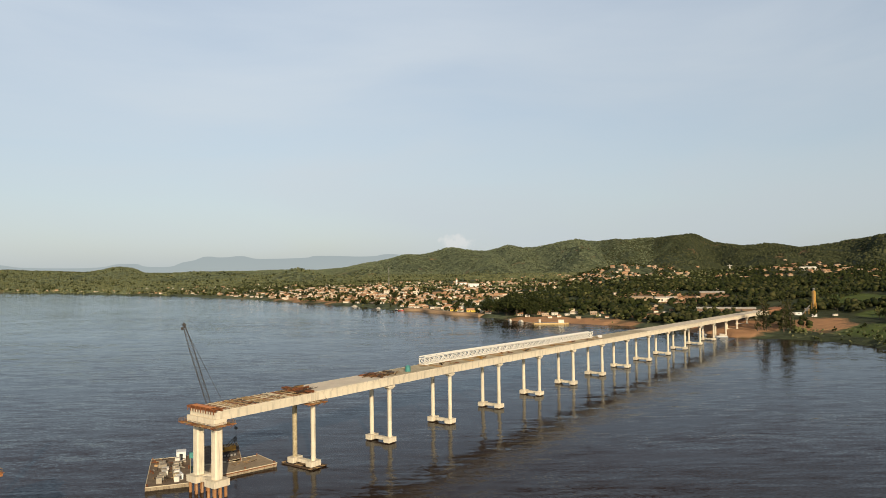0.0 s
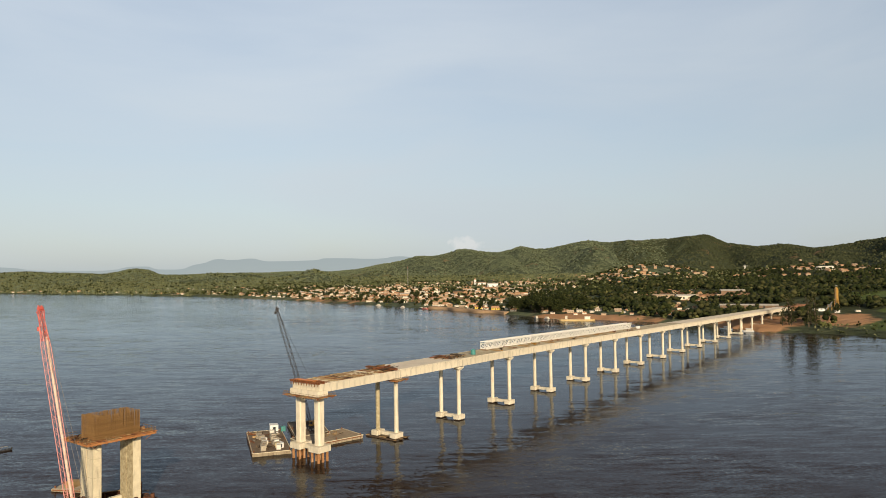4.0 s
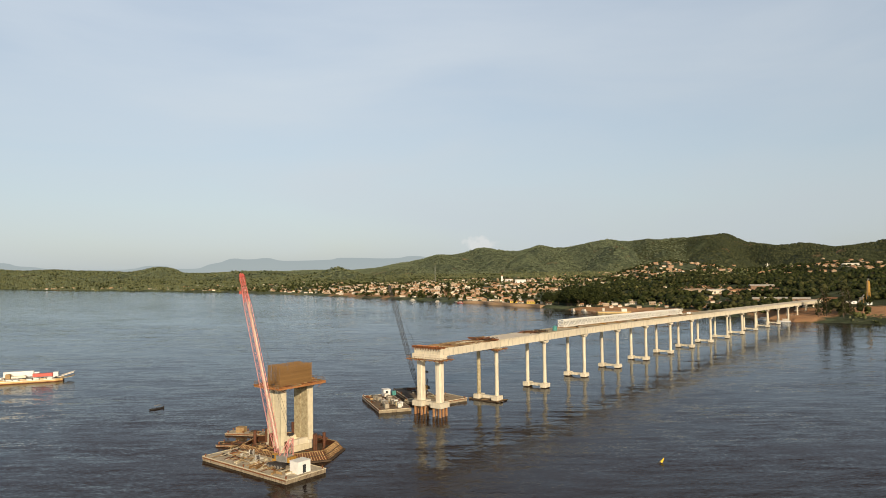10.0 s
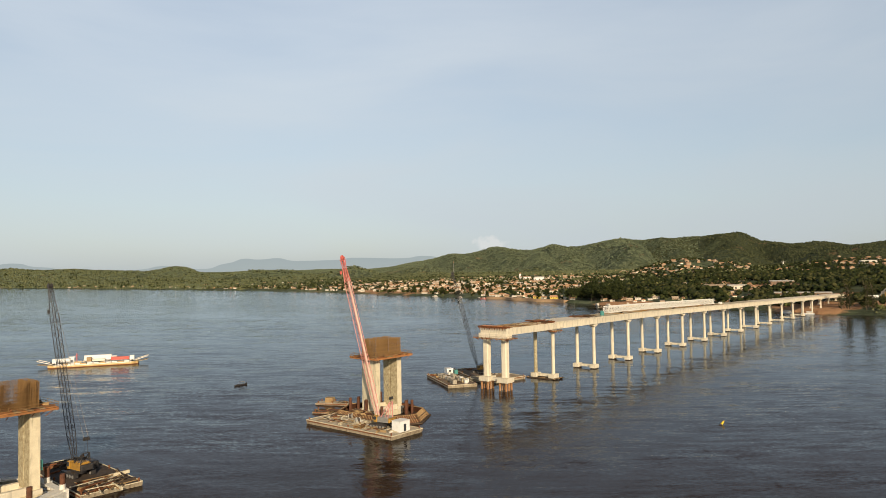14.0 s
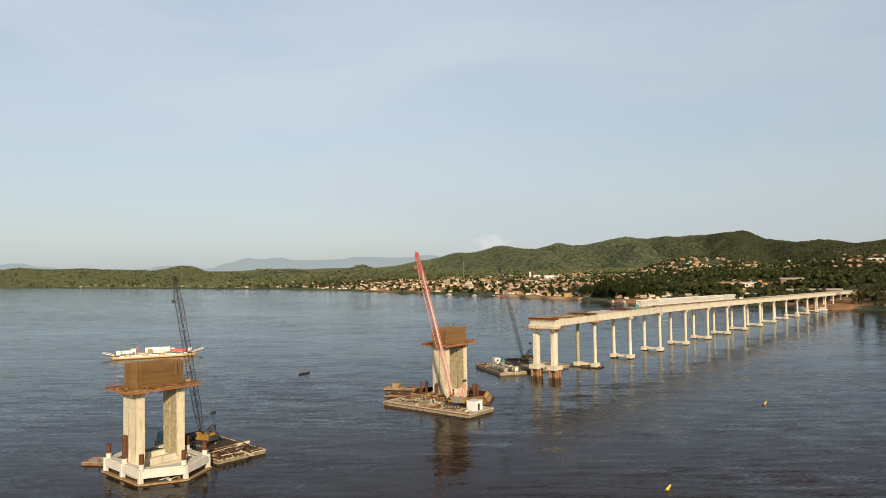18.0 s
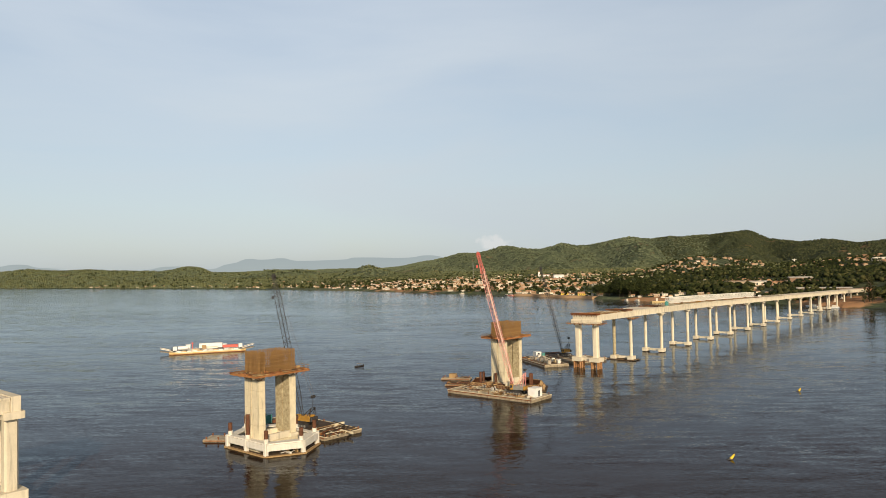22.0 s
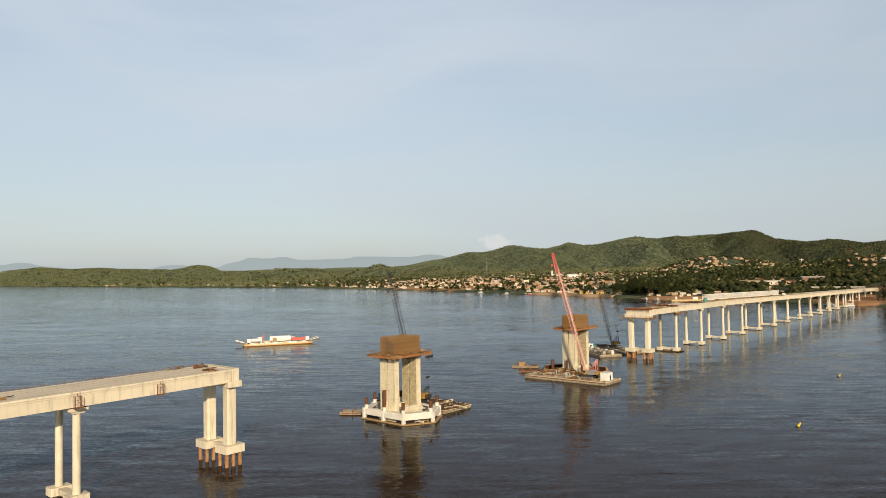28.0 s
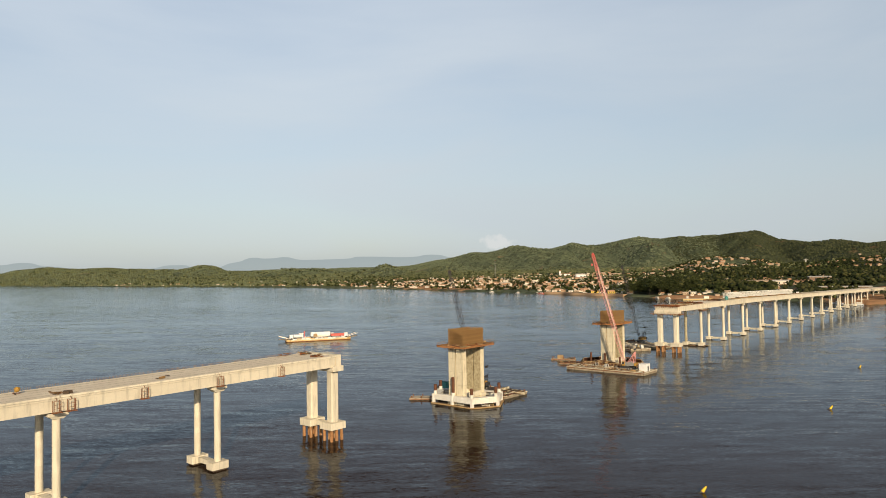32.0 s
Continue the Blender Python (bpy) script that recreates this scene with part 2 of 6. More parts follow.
WALL_C = surface("rose_wall", (0.44, 0.33, 0.22), (0.33, 0.24, 0.16), 2.0, 0.9, spread=0.25)
WALL_D = surface("yellow_wall", (0.78, 0.58, 0.12), (0.68, 0.48, 0.10), 2.0, 0.9, spread=0.1)
DOOR = surface("painted_door", (0.13, 0.08, 0.05), (0.20, 0.13, 0.08), 0.6, 0.7, spread=0.4)
BARK = surface("bark", (0.13, 0.10, 0.07), (0.08, 0.06, 0.045), 0.5, 0.95, bump=0.5)


def foliage(name, a, b, c):
    """Leaf green that changes from clump to clump."""
    m = bpy.data.materials.new(name)
    m.use_nodes = True
    n, l = m.node_tree.nodes, m.node_tree.links
    p = n["Principled BSDF"]
    p.inputs["Roughness"].default_value = 0.75
    p.inputs["Specular IOR Level"].default_value = 0.08
    geo = n.new("ShaderNodeNewGeometry")
    info = n.new("ShaderNodeObjectInfo")
    tex = n.new("ShaderNodeTexNoise")
    co = n.new("ShaderNodeTexCoord")
    tex.inputs["Scale"].default_value, tex.inputs["Detail"].default_value = 0.9, 6.0
    l.new(co.outputs["Object"], tex.inputs["Vector"])
    s = n.new("ShaderNodeMath")
    s.operation = "ADD"
    l.new(geo.outputs["Random Per Island"], s.inputs[0])
    l.new(info.outputs["Random"], s.inputs[1])
    f = n.new("ShaderNodeMath")
    f.operation = "FRACT"
    l.new(s.outputs[0], f.inputs[0])
    av = n.new("ShaderNodeMath")
    av.operation = "MULTIPLY_ADD"
    av.inputs[1].default_value = 0.75
    l.new(f.outputs[0], av.inputs[0])
    t2 = n.new("ShaderNodeMath")
    t2.operation = "MULTIPLY_ADD"
    t2.inputs[1].default_value, t2.inputs[2].default_value = 1.2, -0.45
    l.new(tex.outputs[0], t2.inputs[0])
    l.new(t2.outputs[0], av.inputs[2])
    r = n.new("ShaderNodeValToRGB")
    r.color_ramp.elements[0].color, r.color_ramp.elements[1].color = (*a, 1), (*c, 1)
    e = r.color_ramp.elements.new(0.5)
    e.color = (*b, 1)
    l.new(av.outputs[0], r.inputs[0])
    l.new(r.outputs[0], p.inputs["Base Color"])
    bp = n.new("ShaderNodeBump")
    bp.inputs["Strength"].default_value, bp.inputs["Distance"].default_value = 0.7, 0.6
    l.new(tex.outputs[0], bp.inputs["Height"])
    l.new(bp.outputs[0], p.inputs["Normal"])
    return m


LEAF = foliage("leaves", (0.008, 0.012, 0.004), (0.020, 0.027, 0.008), (0.052, 0.056, 0.017))
DRY_LEAF = foliage("dry_leaves", (0.058, 0.068, 0.024), (0.105, 0.112, 0.038), (0.165, 0.152, 0.060))
BANK_LEAF = foliage("bank_leaves", (0.014, 0.018, 0.007), (0.036, 0.040, 0.015), (0.085, 0.080, 0.030))
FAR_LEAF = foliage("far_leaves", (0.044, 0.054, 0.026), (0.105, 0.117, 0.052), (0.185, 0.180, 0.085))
# paler and greyer than the near leaves: distance haze put into the colour
HAZY_HILL_LEAF = foliage("hazy_hill_leaves", (0.074, 0.091, 0.054), (0.115, 0.138, 0.079), (0.160, 0.172, 0.101))
# darker leaf copy: shade of side-lit slopes and folds painted in
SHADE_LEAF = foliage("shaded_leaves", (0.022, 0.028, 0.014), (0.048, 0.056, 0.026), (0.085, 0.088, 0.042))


def water_material():
    """Dark river water; its ripples tilt the surface directly, so that they hold at any distance."""
    m = bpy.data.materials.new("river_water")
    m.use_nodes = True
    n, l = m.node_tree.nodes, m.node_tree.links
    n.remove(n["Principled BSDF"])
    body, gloss, rim, mixed = (n.new("ShaderNode" + k) for k in ("BsdfDiffuse", "BsdfGlossy", "Fresnel", "MixShader"))
    body.inputs["Color"].default_value = (0.027, 0.0163, 0.0108, 1)
    gloss.inputs["Color"].default_value = (0.855, 0.93, 1.0, 1)
    gloss.inputs["Roughness"].default_value = 0.08
    rim.inputs["IOR"].default_value = 1.138
    l.new(rim.outputs[0], mixed.inputs[0])
    l.new(body.outputs[0], mixed.inputs[1])
    l.new(gloss.outputs[0], mixed.inputs[2])
    l.new(mixed.outputs[0], n["Material Output"].inputs["Surface"])
    co = n.new("ShaderNodeTexCoord")

    def vec(op, u, v):
        k = n.new("ShaderNodeVectorMath")
        k.operation = op
        for i, w in enumerate((u, v)):
            if isinstance(w, tuple):
                k.inputs[i].default_value = w
            elif isinstance(w, (int, float)):
                k.inputs["Scale"].default_value = w
            elif w is not None:
                l.new(w, k.inputs["Scale" if op == "SCALE" and i else i])
        return k.outputs[0]

    def ripple(scale, detail, turn, squeeze, rough=0.6):
        mp = n.new("ShaderNodeMapping")
        mp.vector_type = "TEXTURE"
        mp.inputs["Rotation"].default_value = (0, 0, radians(turn))
        mp.inputs["Scale"].default_value = (1.0 / squeeze, 1.0, 1.0)
        l.new(co.outputs["Object"], mp.inputs[0])
        t = n.new("ShaderNodeTexNoise")
        t.inputs["Scale"].default_value, t.inputs["Detail"].default_value, t.inputs["Roughness"].default_value = scale, detail, rough
        l.new(mp.outputs[0], t.inputs["Vector"])
        return t

    chop, broad, swell, gust, lane = ripple(2.3, 4.0, 122, 0.32, 0.65), ripple(0.12, 3.0, 126, 0.22), ripple(0.38, 4.0, 130, 0.24, 0.55), ripple(0.045, 5.0, 132, 0.3, 0.65), ripple(0.006, 4.0, 118, 0.4)
    gain = n.new("ShaderNodeMapRange")
    gain.inputs["From Min"].default_value, gain.inputs["From Max"].default_value = 0.38, 0.62
    gain.inputs["To Min"].default_value, gain.inputs["To Max"].default_value = 0.2, 1.3
    both = n.new("ShaderNodeMath")
    both.operation = "MULTIPLY_ADD"
    both.inputs[1].default_value = 0.6
    half = n.new("ShaderNodeMath")
    half.operation = "MULTIPLY"
    half.inputs[1].default_value = 0.4
    l.new(lane.outputs[0], half.inputs[0])
    l.new(gust.outputs[0], both.inputs[0])
    l.new(half.outputs[0], both.inputs[2])
    l.new(both.outputs[0], gain.inputs["Value"])
    tilt = vec("ADD", vec("SCALE", vec("SUBTRACT", chop.outputs["Color"], (0.5, 0.5, 0.5)), CHOP), vec("SCALE", vec("SUBTRACT", swell.outputs["Color"], (0.5, 0.5, 0.5)), SWELL))
    tilt = vec("ADD", tilt, vec("SCALE", vec("SUBTRACT", broad.outputs["Color"], (0.5, 0.5, 0.5)), BROAD))
    tilt = vec("SCALE", tilt, gain.outputs[0])
    up = vec("ADD", vec("MULTIPLY", tilt, (1.1, 1.0, 0.0)), (0.0, 0.0, 1.0))
    facing = vec("NORMALIZE", up, None)
    for k in (body, gloss, rim):
        l.new(facing, k.inputs["Normal"])
    return m


CHOP, SWELL, BROAD = 0.38, 0.26, 0.16
WATER = water_material()


def ground_material():
    m = bpy.data.materials.new("wooded_ground")
    m.use_nodes = True
    n, l = m.node_tree.nodes, m.node_tree.links
    p = n["Principled BSDF"]
    p.inputs["Roughness"].default_value = 0.95
    p.inputs["Specular IOR Level"].default_value = 0.1
    co = n.new("ShaderNodeTexCoord")
    a, b, c = (n.new("ShaderNodeTexNoise") for _ in range(3))
    for t, s in ((a, 0.0035), (b, 0.035), (c, 0.006)):
        t.inputs["Scale"].default_value, t.inputs["Detail"].default_value, t.inputs["Roughness"].default_value = s, 7.0, 0.62
        l.new(co.outputs["Object"], t.inputs["Vector"])
    # greens lightened and greyed to carry the haze over the hills
    r = n.new("ShaderNodeValToRGB")
    els = r.color_ramp.elements
    els[0].position, els[0].color = 0.36, (0.050, 0.058, 0.037, 1)
    els[1].position, els[1].color = 0.68, (0.152, 0.160, 0.090, 1)
    for pos, col in ((0.46, (0.074, 0.093, 0.054, 1)), (0.56, (0.112, 0.133, 0.076, 1))):
        e = els.new(pos)
        e.color = col
    # tree crowns standing close together, each of its own green
    crowns = n.new("ShaderNodeTexVoronoi")
    crowns.inputs["Scale"].default_value, crowns.inputs["Randomness"].default_value = 0.105, 1.0
    l.new(co.outputs["Object"], crowns.inputs["Vector"])
    tint = n.new("ShaderNodeSeparateColor")
    l.new(crowns.outputs["Color"], tint.inputs[0])
    k0 = n.new("ShaderNodeMath")
    k0.operation = "MULTIPLY_ADD"
    k0.inputs[1].default_value, k0.inputs[2].default_value = 0.20, -0.10
    l.new(tint.outputs[0], k0.inputs[0])
    k = n.new("ShaderNodeMath")
    k.operation = "MULTIPLY_ADD"
    k.inputs[1].default_value = 0.55
    l.new(b.outputs[0], k.inputs[0])
    l.new(k0.outputs[0], k.inputs[2])
    k2 = n.new("ShaderNodeMath")
    k2.operation = "MULTIPLY_ADD"
    k2.inputs[1].default_value = 0.45
    l.new(a.outputs[0], k2.inputs[0])
    l.new(k.outputs[0], k2.inputs[2])
    l.new(k2.outputs[0], r.inputs[0])
    sep = n.new("ShaderNodeSeparateXYZ")
    l.new(co.outputs["Object"], sep.inputs[0])

    def calc(op, u, v):
        k = n.new("ShaderNodeMath")
        k.operation = op
        for i, w in enumerate((u, v)):
            if isinstance(w, (int, float)):
                k.inputs[i].default_value = w
            else:
                l.new(w, k.inputs[i])
        return k.outputs[0]

    # trodden and dug earth: the landing, the bridge end, the plant yard and the town's lanes
    bare = None
    for cx, cy, rx, ry in ((690, 182, 27, 85), (665, 2, 62, 42), (706, -64, 52, 28), (668, -150, 26, 24), (750, 110, 22, 25), (1000, 215, 60, 50), (960, 130, 80, 45), (985, 720, 110, 280)):
        e = calc("ADD", calc("POWER", calc("ABSOLUTE", calc("MULTIPLY", calc("SUBTRACT", sep.outputs["X"], cx), 1 / rx), 0.0), 2), calc("POWER", calc("ABSOLUTE", calc("MULTIPLY", calc("SUBTRACT", sep.outputs["Y"], cy), 1 / ry), 0), 2))
        e = calc("SUBTRACT", calc("ADD", 1.15, calc("MULTIPLY", calc("SUBTRACT", b.outputs[0], 0.5), 3.0)), e)
        bare = e if bare is None else calc("MAXIMUM", bare, e)
    # mown grass: fields behind the plant, and one among the far yards
    lawn = None
    for cx, cy, rx, ry in ((965, -62, 75, 40), (670, -130, 60, 50), (800, -102, 50, 22), (1050, 305, 42, 28), (1500, 700, 150, 60), (1900, 900, 220, 120), (1700, 1400, 250, 160)):
        e = calc("ADD", calc("POWER", calc("ABSOLUTE", calc("MULTIPLY", calc("SUBTRACT", sep.outputs["X"], cx), 1 / rx), 0.0), 2), calc("POWER", calc("ABSOLUTE", calc("MULTIPLY", calc("SUBTRACT", sep.outputs["Y"], cy), 1 / ry), 0), 2))
        e = calc("SUBTRACT", calc("ADD", 1.0, calc("MULTIPLY", calc("SUBTRACT", b.outputs[0], 0.5), 1.5)), e)
        lawn = e if lawn is None else calc("MAXIMUM", lawn, e)
    grass = n.new("ShaderNodeMix")
    grass.data_type = "RGBA"
    grass.inputs["B"].default_value = (0.095, 0.125, 0.036, 1)
    g_in = n.new("ShaderNodeMath")
    g_in.operation, g_in.use_clamp = "MULTIPLY", True
    g_in.inputs[1].default_value = 2.5
    l.new(lawn, g_in.inputs[0])
    l.new(g_in.outputs[0], grass.inputs["Factor"])
    # south of the bridge the ground is painted darker for the crowns' shaded sides
    south = n.new("ShaderNodeMapRange")
    south.inputs["From Min"].default_value, south.inputs["From Max"].default_value, south.inputs["To Max"].default_value = -150, 350, 0.8
    l.new(calc("ADD", calc("SUBTRACT", calc("MULTIPLY", sep.outputs["X"], 0.42), calc("ADD", sep.outputs["Y"], 168)), calc("MULTIPLY", calc("SUBTRACT", a.outputs[0], 0.5), 1600)), south.inputs["Value"])
    dense = n.new("ShaderNodeMix")
    dense.data_type = "RGBA"
    l.new(south.outputs[0], dense.inputs["Factor"])
    l.new(r.outputs[0], dense.inputs["A"])
    dense.inputs["B"].default_value = (0.034, 0.040, 0.018, 1)
    l.new(dense.outputs["Result"], grass.inputs["A"])
    # bare red earth in patches
    soil = n.new("ShaderNodeMapRange")
    soil.inputs["From Min"].default_value, soil.inputs["From Max"].default_value, soil.inputs["To Max"].default_value = 0.60, 0.70, 0.4
    l.new(c.outputs[0], soil.inputs["Value"])
    yard = n.new("ShaderNodeMath")
    yard.operation, yard.use_clamp = "MULTIPLY", True
    yard.inputs[1].default_value = 2.0
    l.new(bare, yard.inputs[0])
    most = calc("MAXIMUM", soil.outputs[0], calc("MULTIPLY", yard.outputs[0], 0.85))
    mix = n.new("ShaderNodeMix")
    mix.data_type = "RGBA"
    mix.inputs["B"].default_value = (0.48, 0.26, 0.135, 1)
    l.new(most, mix.inputs["Factor"])
    l.new(grass.outputs["Result"], mix.inputs["A"])
    l.new(mix.outputs["Result"], p.inputs["Base Color"])
    bp = n.new("ShaderNodeBump")
    bp.inputs["Strength"].default_value, bp.inputs["Distance"].default_value = 1.0, 8.0
    l.new(b.outputs[0], bp.inputs["Height"])
    dome = n.new("ShaderNodeBump")
    dome.invert = True
    dome.inputs["Distance"].default_value = 6.0
    far_off = n.new("ShaderNodeVectorMath")
    far_off.operation = "LENGTH"
    l.new(co.outputs["Object"], far_off.inputs[0])
    grown = n.new("ShaderNodeMapRange")
    grown.inputs["From Min"].default_value, grown.inputs["From Max"].default_value, grown.inputs["To Max"].default_value = 1300, 2000, 0.9
    l.new(far_off.outputs["Value"], grown.inputs["Value"])
    l.new(grown.outputs[0], dome.inputs["Strength"])
    l.new(crowns.outputs["Distance"], dome.inputs["Height"])
    l.new(bp.outputs[0], dome.inputs["Normal"])
    l.new(dome.outputs[0], p.inputs["Normal"])
    return m


GROUND = ground_material()

# ---- mesh helpers ----
class Shape:
    """Vertices and faces gathered from simple solids."""

    def __init__(self):
        self.v, self.f = [], []

    def add(self, verts, faces):
        k = len(self.v)
        self.v += [tuple(p) for p in verts]
        self.f += [tuple(i + k for i in q) for q in faces]
        return self

    def prism(self, outline, z0, z1, top=None):
        """A solid over a plan outline (anticlockwise); top: another outline at z1."""
        n = len(outline)
        top = top or outline
        verts = [(x, y, z0) for x, y in outline] + [(x, y, z1) for x, y in top]
        faces = [tuple(range(n - 1, -1, -1)), tuple(range(n, 2 * n))]
        faces += [(i, (i + 1) % n, n + (i + 1) % n, n + i) for i in range(n)]
        return self.add(verts, faces)

    def box(self, x0, x1, y0, y1, z0, z1, cut=0.0):
        """A box, its upright edges chamfered by cut."""
        c = cut
        if c:
            return self.prism([(x0 + c, y0), (x1 - c, y0), (x1, y0 + c), (x1, y1 - c), (x1 - c, y1), (x0 + c, y1), (x0, y1 - c), (x0, y0 + c)], z0, z1)
        return self.prism([(x0, y0), (x1, y0), (x1, y1), (x0, y1)], z0, z1)

    def tube(self, a, b, r, n=6, r2=None):
        """A round or square bar from a to b."""
        a, b = Vector(a), Vector(b)
        d = (b - a).normalized()
        u = d.cross(Vector((0, 0, 1)) if abs(d.z) < 0.95 else Vector((1, 0, 0))).normalized()
        w = d.cross(u)
        r2 = r if r2 is None else r2
        ring = [(math.cos(2 * math.pi * (i + 0.5) / n), math.sin(2 * math.pi * (i + 0.5) / n)) for i in range(n)]
        verts = [a + (u * c + w * s) * r for c, s in ring] + [b + (u * c + w * s) * r2 for c, s in ring]
        faces = [tuple(range(n - 1, -1, -1)), tuple(range(n, 2 * n))]
        faces += [(i, (i + 1) % n, n + (i + 1) % n, n + i) for i in range(n)]
        return self.add(verts, faces)

    def slab(self, a, b, width, z0, z1):
        """An upright-sided bar in plan from a to b."""
        a, b = Vector(a), Vector(b)
        d = (b - a).normalized()
        s = Vector((-d.y, d.x)) * width / 2
        return self.prism([tuple(a - s), tuple(b - s), tuple(b + s), tuple(a + s)], z0, z1)

    def mesh(self, name, material, smooth=False):
        me = bpy.data.meshes.new(name)
        me.from_pydata(self.v, [], self.f)
        me.materials.append(material)
        if smooth:
            me.shade_smooth()
        me.update()
        return me


def part(name, shape, material, parent, label="", at=None, smooth=False):
    """One mesh object under a thing or a part. at: its place in the parent, for shared shapes."""
    data = shape if isinstance(shape, bpy.types.Mesh) else shape.mesh(name, material, smooth)
    ob = new(name, data)
    ob.parent = parent
    if at is not None:
        ob.matrix_basis = at
    return tagged(ob, label)


def thing(name, label, category, group="", m=None):
    ob = new(name)
    ob.empty_display_size = 1.0
    if m is not None:
        ob.matrix_basis = m
    return tagged(ob, label, category, group)


def solid(name, shape, material, label, category, group="", kind="", m=None, smooth=False):
    ob = new(name, shape.mesh(name, material, smooth))
    if m is not None:
        ob.matrix_basis = m
    return tagged(ob, label, category, group, kind)


def lattice(shape, a, b, w0, w1, bays, r, brace):
    """A square lattice beam between two points, tapering at both ends from w0 to w1 in the middle."""
    a, b = Vector(a), Vector(b)
    d = (b - a).normalized()
    u = d.cross(Vector((0, 0, 1))).normalized()
    w = u.cross(d)

    def corner(k, i):
        t = i / bays
        s = w0 + (w1 - w0) * min(1.0, 6 * min(t, 1 - t))
        return a + (b - a) * t + (u * (1, 1, -1, -1)[k] + w * (1, -1, -1, 1)[k]) * s / 2

    for k in range(4):
        for i in range(bays):
            shape.tube(corner(k, i), corner(k, i + 1), r, 4)
            e, f = (k, (k + 1) % 4) if i % 2 else ((k + 1) % 4, k)
            shape.tube(corner(e, i), corner(f, i + 1), brace, 3)
        for i in range(0, bays + 1, 2):
            shape.tube(corner(k, i), corner((k + 1) % 4, i), brace, 3)
    return shape

# ---- land and water ----
# the east bank: the shore's x at each y
SHORE_Y = [-5000, -1500, -600, -300, -160, -124, -111, -90, -71, -34, -9, 60, 105, 155, 215, 268, 315, 372, 450, 634, 830, 1062, 1450, 1800, 2370, 3500, 5000]
SHORE_X = [900, 700, 570, 545, 552, 570, 590, 612, 618, 620, 614, 655, 682, 680, 668, 704, 714, 738, 768, 828, 882, 940, 1000, 990, 935, 905, 860]
EYE = Vector((0.0, -168.6))
AHEAD = 37.08


def shore_x(x, y):
    return np.interp(y, SHORE_Y, SHORE_X) + 4 * np.sin(y / 23.0) + 3 * np.sin(y / 9.0 + 1)


# crest line of the hills: degrees to the left of the first view's middle, and rise over the eye in metres for each kilometre
CREST_AT = [-60, -40, -32.6, -29.95, -28.3, -27.3, -26.2, -25.1, -24.3, -23.5, -22.4, -21.4, -20.5, -19.8, -18.6, -17.5, -15.5, -13.9, -12.6, -10.95, -9.9, -8.8, -7.6, -6.45, -5.4, -4.6, -3.7, -2.7, -1.7, -0.9, -0.3, 0.6, 1.7, 3.2, 4.45, 5.6, 6.6, 8.2, 10.5, 12.0, 14.0, 15.9, 17.3, 19.8, 21.6, 23.4, 24.3, 25.0, 25.7, 26.3, 27.6, 28.4, 30.9, 32.5, 34, 36.2, 37.5, 39.5, 45, 60]
CREST_RISE = [30, 44, 39, 31, 26.5, 24.9, 29, 32.3, 30, 29, 31.5, 35.7, 43, 46.4, 44.3, 43, 41.5, 40.6, 39.5, 43.1, 39.5, 35.9, 33, 32.7, 36, 32, 28.5, 29.5, 31.4, 33.5, 33.8, 29, 25.3, 24.4, 17.3, 12.5, 10.0, 4.0, 1.5, 2.0, 2.5, 1.0, 1.2, 1.0, 0, 0.5, 7.0, 8.8, 7.6, 4.8, 1.9, 2.9, 4.8, 6.5, 4.5, 8.0, 5, 2.5, 3, 2]
# nearer shoulders: degrees left, metres away, height, half width in degrees, half depth in metres
SHOULDERS = [(-15.0, 1560, 56, 6.5, 330), (-27.4, 1800, 60, 7.5, 380), (-11.5, 3300, 150, 2.8, 330), (-19, 3050, 126, 3.0, 300), (-26, 2900, 116, 3.0, 330), (-4, 3300, 112, 2.4, 330), (-15.5, 3700, 140, 2.2, 280), (-33, 2600, 110, 4.0, 360), (12, 2800, 66, 2.6, 260), (19, 3300, 58, 5.0, 300), (30, 3700, 60, 5.0, 300), (6, 3500, 78, 3.0, 300)]
_lump = np.random.RandomState(5)
LUMPS = [(_lump.uniform(-1, 1), _lump.uniform(-1, 1), _lump.uniform(0, 6.28), s) for s in (400, 400, 260, 260, 170, 170, 110, 110, 70, 70)]


def roll_of(x, y):
    """Small unevenness of the land, about -1 to 1."""
    out = 0
    for a, b, ph, s in LUMPS:
        k = math.hypot(a, b)
        out = out + np.sin((x * a + y * b) / k * 6.28 / s + ph + 1.7 * np.sin((x * b - y * a) / k * 3.1 / s)) * s / 400
    return out / 2.2


